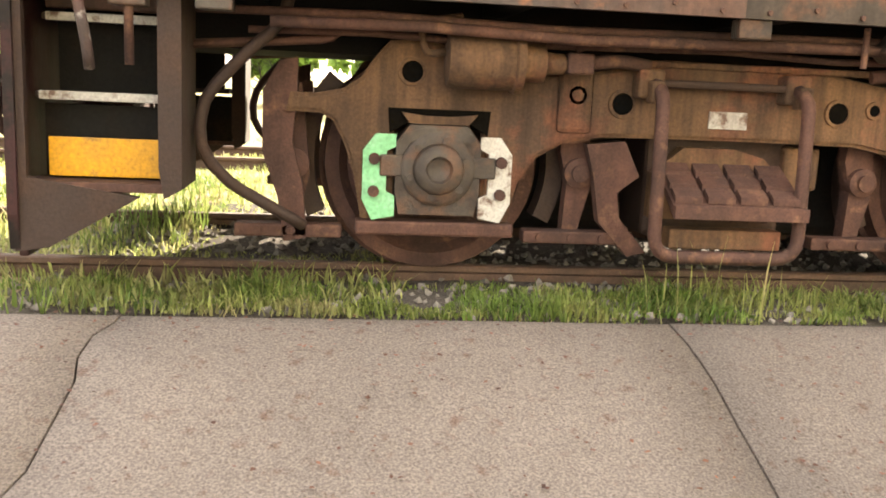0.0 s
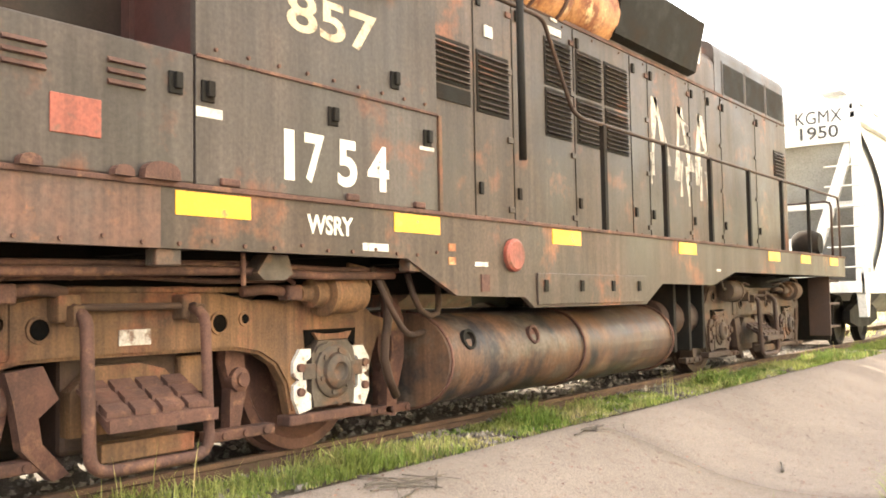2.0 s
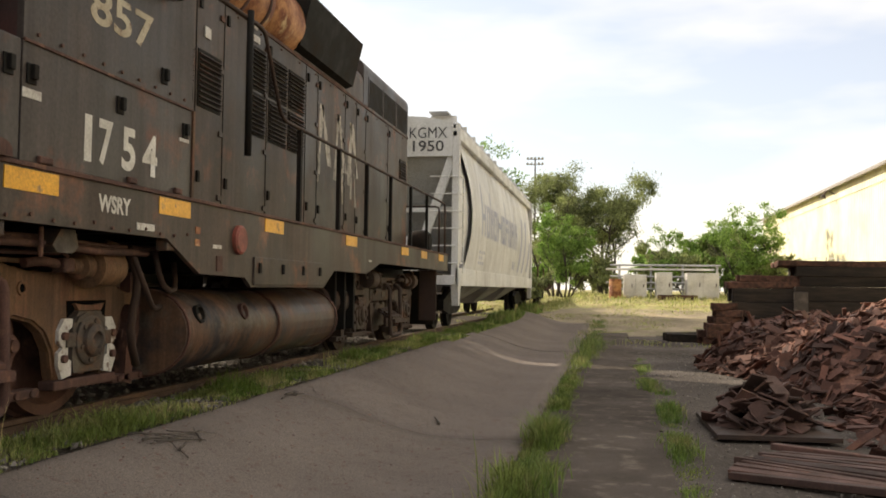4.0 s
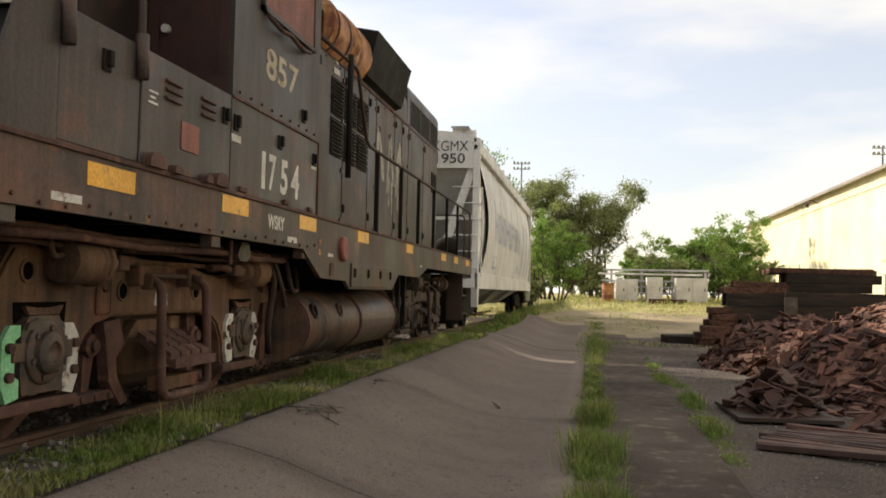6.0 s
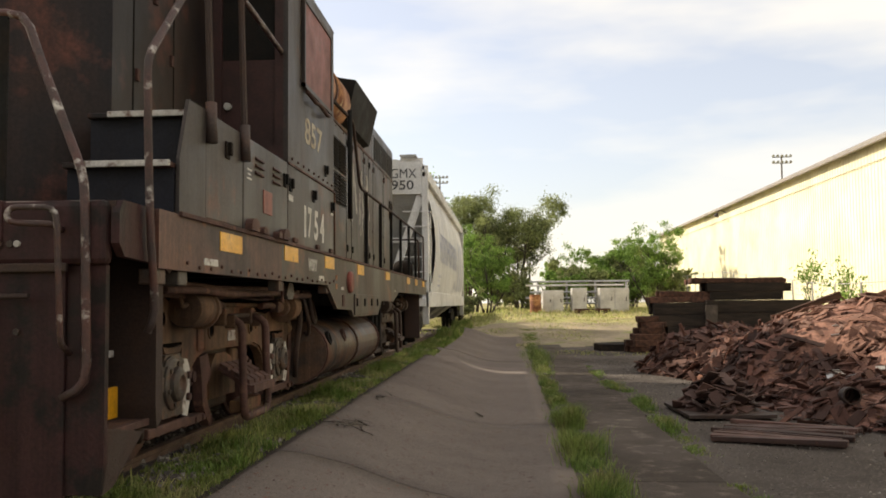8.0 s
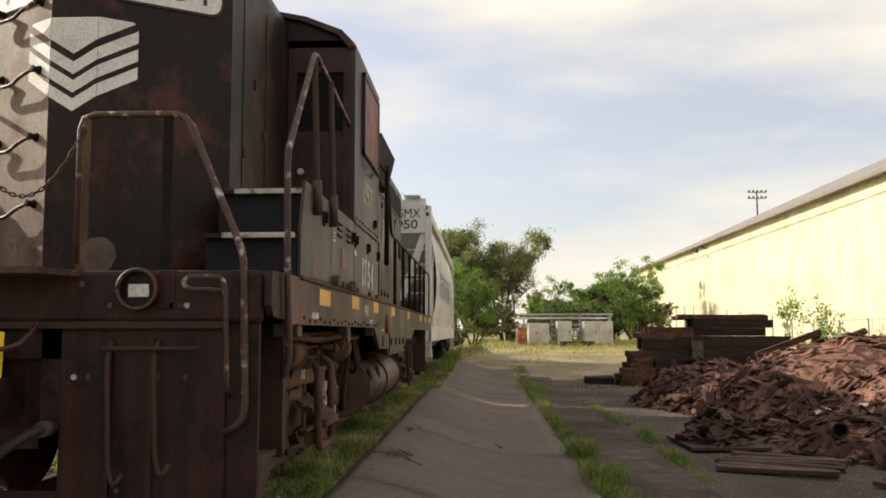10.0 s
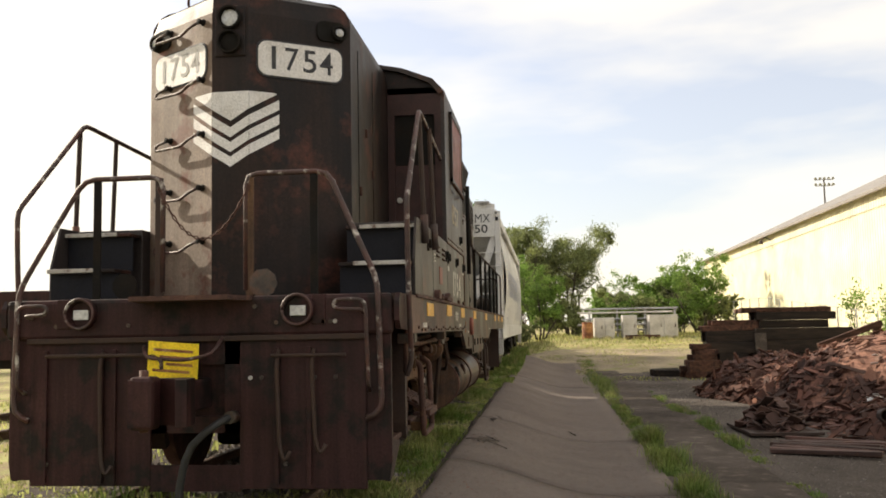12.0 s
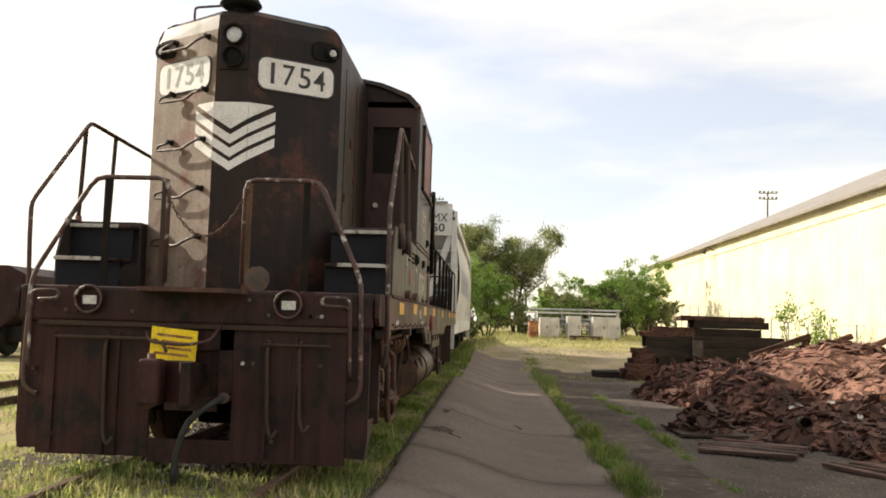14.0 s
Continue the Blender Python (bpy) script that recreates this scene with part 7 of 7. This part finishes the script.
for k in range(5):
    beam(20.2 + 0.3 * k, -6.45 + rb.uniform(-0.1, 0.1), g0 + 0.0, 0.9, 0.22, 0.2, 86 + 3 * k, "tie", "dark old sleeper lying on the yard", "loose sleepers")
def trestle(x, y, lean):
    """A short post with a timber leaning on it."""
    z = ground_z(x, y)
    ts = thing("timber_trestle", (x, y, z), "old brown timber leaning on a short post", "trestle", "leaning timbers")
    bm = B()
    box(bm, x - 0.1, x + 0.1, y - 0.1, y + 0.1, z, 1.06, 0.01)
    part("post", bm, "tiebrown", ts)
    bm = B()
    box(bm, -0.1, 0.1, -0.9, 0.9, -0.08, 0.08, 0.01, pose(x - 0.08, y + 0.75, 0.85, lean, 0, 0))
    part("leaning_beam", bm, "tiebrown", ts)


for k in range(5):
    trestle(16.6 + 0.1 * (k % 2), -11.6 - 1.25 * k, -20 - 3 * (k % 3))
for k in range(4):
    bm = B()
    tube(bm, [(12.5 + k * 0.2, -8.6 - 0.1 * k, 0.22 + 0.05 * k), (19.0 + k * 0.2, -10.6 - 0.25 * k, 0.3 + 0.05 * k)], 0.05, 8)
    tagged(part("long_rail", bm, "galv" if k == 1 else "rust"), "long steel bar lying over the scrap", "steel bar")


# ---- scrap heap ----
def heap_z(x, y):
    """Height of the scrap: a low dark ridge, the tall tan mound behind it and a thin trampled fringe."""
    h = 0.0
    for cx, cy, rx, ry, hh, k in ((8.9, -9.7, 3.3, 3.0, 1.46, 0.85), (6.6, -10.9, 3.4, 3.2, 1.42, 0.9), (4.2, -12.0, 3.4, 3.0, 1.3, 0.9), (12.1, -7.75, 2.3, 1.75, 0.9, 0.9), (10.2, -7.9, 1.8, 1.3, 0.5, 1.0), (5.3, -8.5, 2.5, 1.65, 0.42, 0.7), (3.4, -9.3, 2.4, 2.0, 0.5, 0.8), (13.5, -9.6, 2.4, 1.8, 0.8, 1.0)):
        d = ((x - cx) / rx) ** 2 + ((y - cy) / ry) ** 2
        h = max(h, hh * max(0.0, 1 - d) ** k)
    return h


def slope_turn(x, y, r, wild):
    """A turn that lays a plate along the heap's side, with some disorder."""
    dx = (heap_z(x + 0.25, y) - heap_z(x - 0.25, y)) / 0.5
    dy = (heap_z(x, y + 0.25) - heap_z(x, y - 0.25)) / 0.5
    lay = Vector((0, 0, 1)).rotation_difference(Vector((-dx, -dy, 1)).normalized()).to_matrix()
    return lay @ Euler((r.gauss(0, wild), r.gauss(0, wild), r.uniform(0, 6.283))).to_matrix()


def scrap_heap():
    v, f = [], []
    nx, ny = 130, 100
    for i in range(nx):
        for j in range(ny):
            x, y = 0.3 + 16.0 * i / (nx - 1), -15.0 + 9.4 * j / (ny - 1)
            h = heap_z(x, y)
            v.append((x, y, -0.49 + h + ((0.1 * noise.noise((x * 1.7, y * 1.7, 1)) + 0.07 * noise.noise((x * 4.5, y * 4.5, 3)) + 0.04 * noise.noise((x * 11, y * 11, 3))) * min(1.0, h * 4))))
    for i in range(nx - 1):
        for j in range(ny - 1):
            f.append((i * ny + j, (i + 1) * ny + j, (i + 1) * ny + j + 1, i * ny + j + 1))
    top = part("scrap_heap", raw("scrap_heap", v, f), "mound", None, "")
    tagged(top, "broad heap of rusted steel rail plates and scrap", "scrap heap", kind="stuff")

    # a few shapes of plate, bent strip and torn sheet that many pieces share
    r = random.Random(17)
    shapes = []
    for lx, ly, lz in ((0.3, 0.17, 0.018), (0.36, 0.18, 0.02), (0.24, 0.15, 0.016), (0.5, 0.07, 0.025), (0.75, 0.1, 0.02), (0.42, 0.24, 0.012), (0.6, 0.3, 0.01)):
        bm = B()
        top_row = []
        for e in (0, lz):
            ring = []
            for a in range(5):
                for b in (-1, 1):
                    q = a / 4 - 0.5
                    ring.append(bm.verts.new((lx * q, b * ly / 2 * r.uniform(0.72, 1.05), e + (0.05 if lz < 0.015 else 0.015) * math.sin(3.0 * q + ly * 20))))
            top_row.append(ring)
        lo, hi = top_row
        for a in range(4):
            k = 2 * a
            bm.faces.new((hi[k], hi[k + 2], hi[k + 3], hi[k + 1]))
            bm.faces.new((lo[k + 1], lo[k + 3], lo[k + 2], lo[k]))
            bm.faces.new((lo[k], lo[k + 2], hi[k + 2], hi[k]))
            bm.faces.new((hi[k + 1], hi[k + 3], lo[k + 3], lo[k + 1]))
        bm.faces.new((lo[1], lo[0], hi[0], hi[1]))
        bm.faces.new((lo[8], lo[9], hi[9], hi[8]))
        me = bpy.data.meshes.new("rail_plate")
        bm.to_mesh(me)
        bm.free()
        me.materials.append(M["scrap"])
        shapes.append(me)

    piles = {"scrap": ([], []), "scrap_lit": ([], [])}
    singles = made = tries = 0
    while made < 13000 and tries < 90000:
        tries += 1
        x, y = r.uniform(1.0, 15.5), r.uniform(-13.5, -5.7)
        h = heap_z(x, y)
        near = 3.0 < x < 9.5 and y > -8.2
        if h < 0.02 and not (near and y < -6.6 and r.random() < 0.12):
            continue
        # pieces high on the mound get the paler colour with sunlight painted in
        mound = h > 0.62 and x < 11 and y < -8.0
        # the mound is mostly fines, with drifts of sheet here and there
        if noise.noise((x * 1.1, y * 1.1, 40.0)) < (0.12 if mound else -0.05) and r.random() < (0.88 if mound else 0.7):
            continue
        z = -0.46 + h + 0.1 * noise.noise((x * 1.7, y * 1.7, 1)) * min(1.0, h * 4) + r.uniform(-0.04, 0.07)
        turn = slope_turn(x, y, r, 0.26 if mound else 0.42)
        me = shapes[min(int(abs(r.gauss(0, 2.6))), 6)]
        size = 0.25 + 0.75 * r.random() ** 2
        if near and singles < 290 and r.random() < 0.6:
            ob = part("rail_plate", me, "scrap", top)
            ob.matrix_basis = Matrix.LocRotScale((x, y, z), turn.to_quaternion(), (size, size, size))
            singles += 1
        else:
            vv, ff = piles["scrap_lit" if mound else "scrap"]
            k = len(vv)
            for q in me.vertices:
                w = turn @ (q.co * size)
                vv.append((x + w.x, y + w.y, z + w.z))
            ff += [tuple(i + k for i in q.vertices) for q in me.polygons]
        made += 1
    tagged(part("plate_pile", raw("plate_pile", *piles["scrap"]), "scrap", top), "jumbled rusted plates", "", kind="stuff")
    tagged(part("sheet_drift", raw("sheet_drift", *piles["scrap_lit"]), "scrap_lit", top), "drifts of rusty sheet scraps in a paler, sun-painted tan", "", kind="stuff")


scrap_heap()


def plate_bundle(x, y, n, length, rz, label, rows=1):
    """Rusted bars stacked side by side, standing on edge or lying flat."""
    z = ground_z(x, y)
    pb = thing("bar_bundle", (x, y, z), label, "scrap steel", "bundles of bars")
    r = random.Random(int(x * 100))
    for row in range(rows):
        for k in range(n):
            bm = B()
            m = pose(x, y, z, 0, 0, rz) @ pose(r.uniform(-0.1, 0.1), (k - n / 2) * 0.115, 0.012 + 0.08 * row + r.uniform(0, 0.02), r.uniform(-9, 9), r.uniform(-2, 2), r.uniform(-4, 4))
            box(bm, -length / 2, length / 2, -0.045, 0.045, 0.0, 0.05, 0.006, m)
            part("bar", bm, "bars", pb)


plate_bundle(2.75, -6.15, 12, 1.3, 62, "flat row of rusted steel bars lying on the ground")
plate_bundle(1.3, -7.3, 8, 0.9, 35, "short rusted steel bars lying on the ground")


def tray_of_plates(x, y):
    z = ground_z(x, y)
    tp = thing("plate_pallet", (x, y, z), "low steel tray heaped with upright rusted plates", "scrap steel")
    bm = B()
    prism_z(bm, [(x - 0.75, y - 0.55), (x - 0.8, y + 0.5), (x + 0.7, y + 0.55), (x + 0.75, y - 0.5)], z + 0.02, z + 0.06)
    part("tray", bm, "darkrust", tp)
    r = random.Random(9)
    for k in range(150):
        a, d = r.uniform(0, 6.283), math.sqrt(r.random())
        px, py = x + 0.6 * d * math.cos(a), y + 0.42 * d * math.sin(a)
        h = 0.42 * (1 - d * d)
        bm = B()
        m = pose(px, py, z + 0.07 + h * r.uniform(0.3, 1.0), r.gauss(0, 28), 30 * d * math.cos(a) + r.gauss(0, 30), r.gauss(25, 50))
        lx = r.uniform(0.08, 0.19)
        box(bm, -lx, lx, -0.075, 0.075, -0.01, 0.01, 0.003, m)
        part("plate", bm, "bars", tp)


tray_of_plates(4.95, -5.98)


def twig(x, y, length, rz, label, thick=0.005):
    z = slab_z(y) + 0.012 if y > -3.86 else -0.41
    bm = B()
    r = random.Random(int(x * 31))
    pts = [(x + length * (k / 5 - 0.5) * math.cos(rz) + r.uniform(-0.01, 0.01), y + length * (k / 5 - 0.5) * math.sin(rz) + r.uniform(-0.01, 0.01), z + r.uniform(0, 0.01)) for k in range(6)]
    pts = [(a, b, (slab_z(b) if b > -3.86 else -0.42) + 0.02) for a, b, c in pts]
    tube(bm, pts, thick, 6, thick * 0.4)
    tagged(part("twig", bm, "bark"), label, "twig", "fallen twigs")


twig(4.45, -2.92, 0.28, 0.3, "short brown twig lying on the concrete", 0.014)
rt = random.Random(3)
for k in range(14):
    twig(1.2 + rt.gauss(0, 0.2), -1.85 + rt.gauss(0, 0.05), rt.uniform(0.12, 0.4), rt.gauss(0.1, 0.5), "thin dark twig lying at the slab's edge", rt.uniform(0.004, 0.009))
for k in range(7):
    twig(3.65 + rt.gauss(0, 0.15), -1.78 + rt.gauss(0, 0.03), rt.uniform(0.15, 0.4), rt.gauss(0.2, 0.3), "thin dark twig lying at the slab's edge", rt.uniform(0.005, 0.01))


def litter():
    """Dry leaves, chips and specks on the concrete."""
    r = np.random.RandomState(33)
    v, f = [], []
    for _ in range(2600):
        x, y = r.uniform(-6, 14), -1.6 - 2.2 * r.beta(0.9, 1.6)
        z = slab_z(y) + 0.016
        a, w = r.uniform(0, 6.283), r.uniform(0.004, 0.013)
        i = len(v)
        for k in range(4):
            b = a + k * 1.571 + r.uniform(-0.4, 0.4)
            v.append((x + w * math.cos(b), y + w * math.sin(b), z + r.uniform(0, 0.008)))
        f.append((i, i + 1, i + 2, i + 3))
    tagged(part("leaf_litter", raw("leaf_litter", v, f), "scrap"), "tiny brown leaf scraps and chips on the concrete", "litter", kind="stuff")


litter()


def pipe_stub(x, y, z, rz):
    """A short open pipe."""
    bm = B()
    lathe(bm, (0, 0, 0), (1, 0, 0), [(0.42, 0.0), (0.42, 0.085), (0.0, 0.088), (0.0, 0.105), (0.45, 0.105), (0.45, 0.0)], 20)
    ob = part("pipe_stub", bm, "darkrust")
    ob.matrix_basis = pose(x, y, z, 0, 5, rz)
    tagged(ob, "short rusted pipe lying on the scrap heap", "pipe")


pipe_stub(4.0, -7.35, -0.12, -12)
for k in range(12):
    bm = B()
    box(bm, -0.06, 0.06, -0.04, 0.04, -0.004, 0.004, 0.0, pose(rt.uniform(3.5, 8.0), rt.uniform(-8.6, -7.2), 0, rt.uniform(-40, 40), rt.uniform(-40, 40), rt.uniform(0, 360)))
    for v in bm.verts:
        v.co.z += 0.1
    zz = max(heap_z(v.co.x, v.co.y) for v in bm.verts) - 0.44
    for v in bm.verts:
        v.co.z += zz
    tagged(part("scrap_chip", bm, "white" if k % 2 else "galv"), "pale scrap fragment on the rusty heap", "scrap")
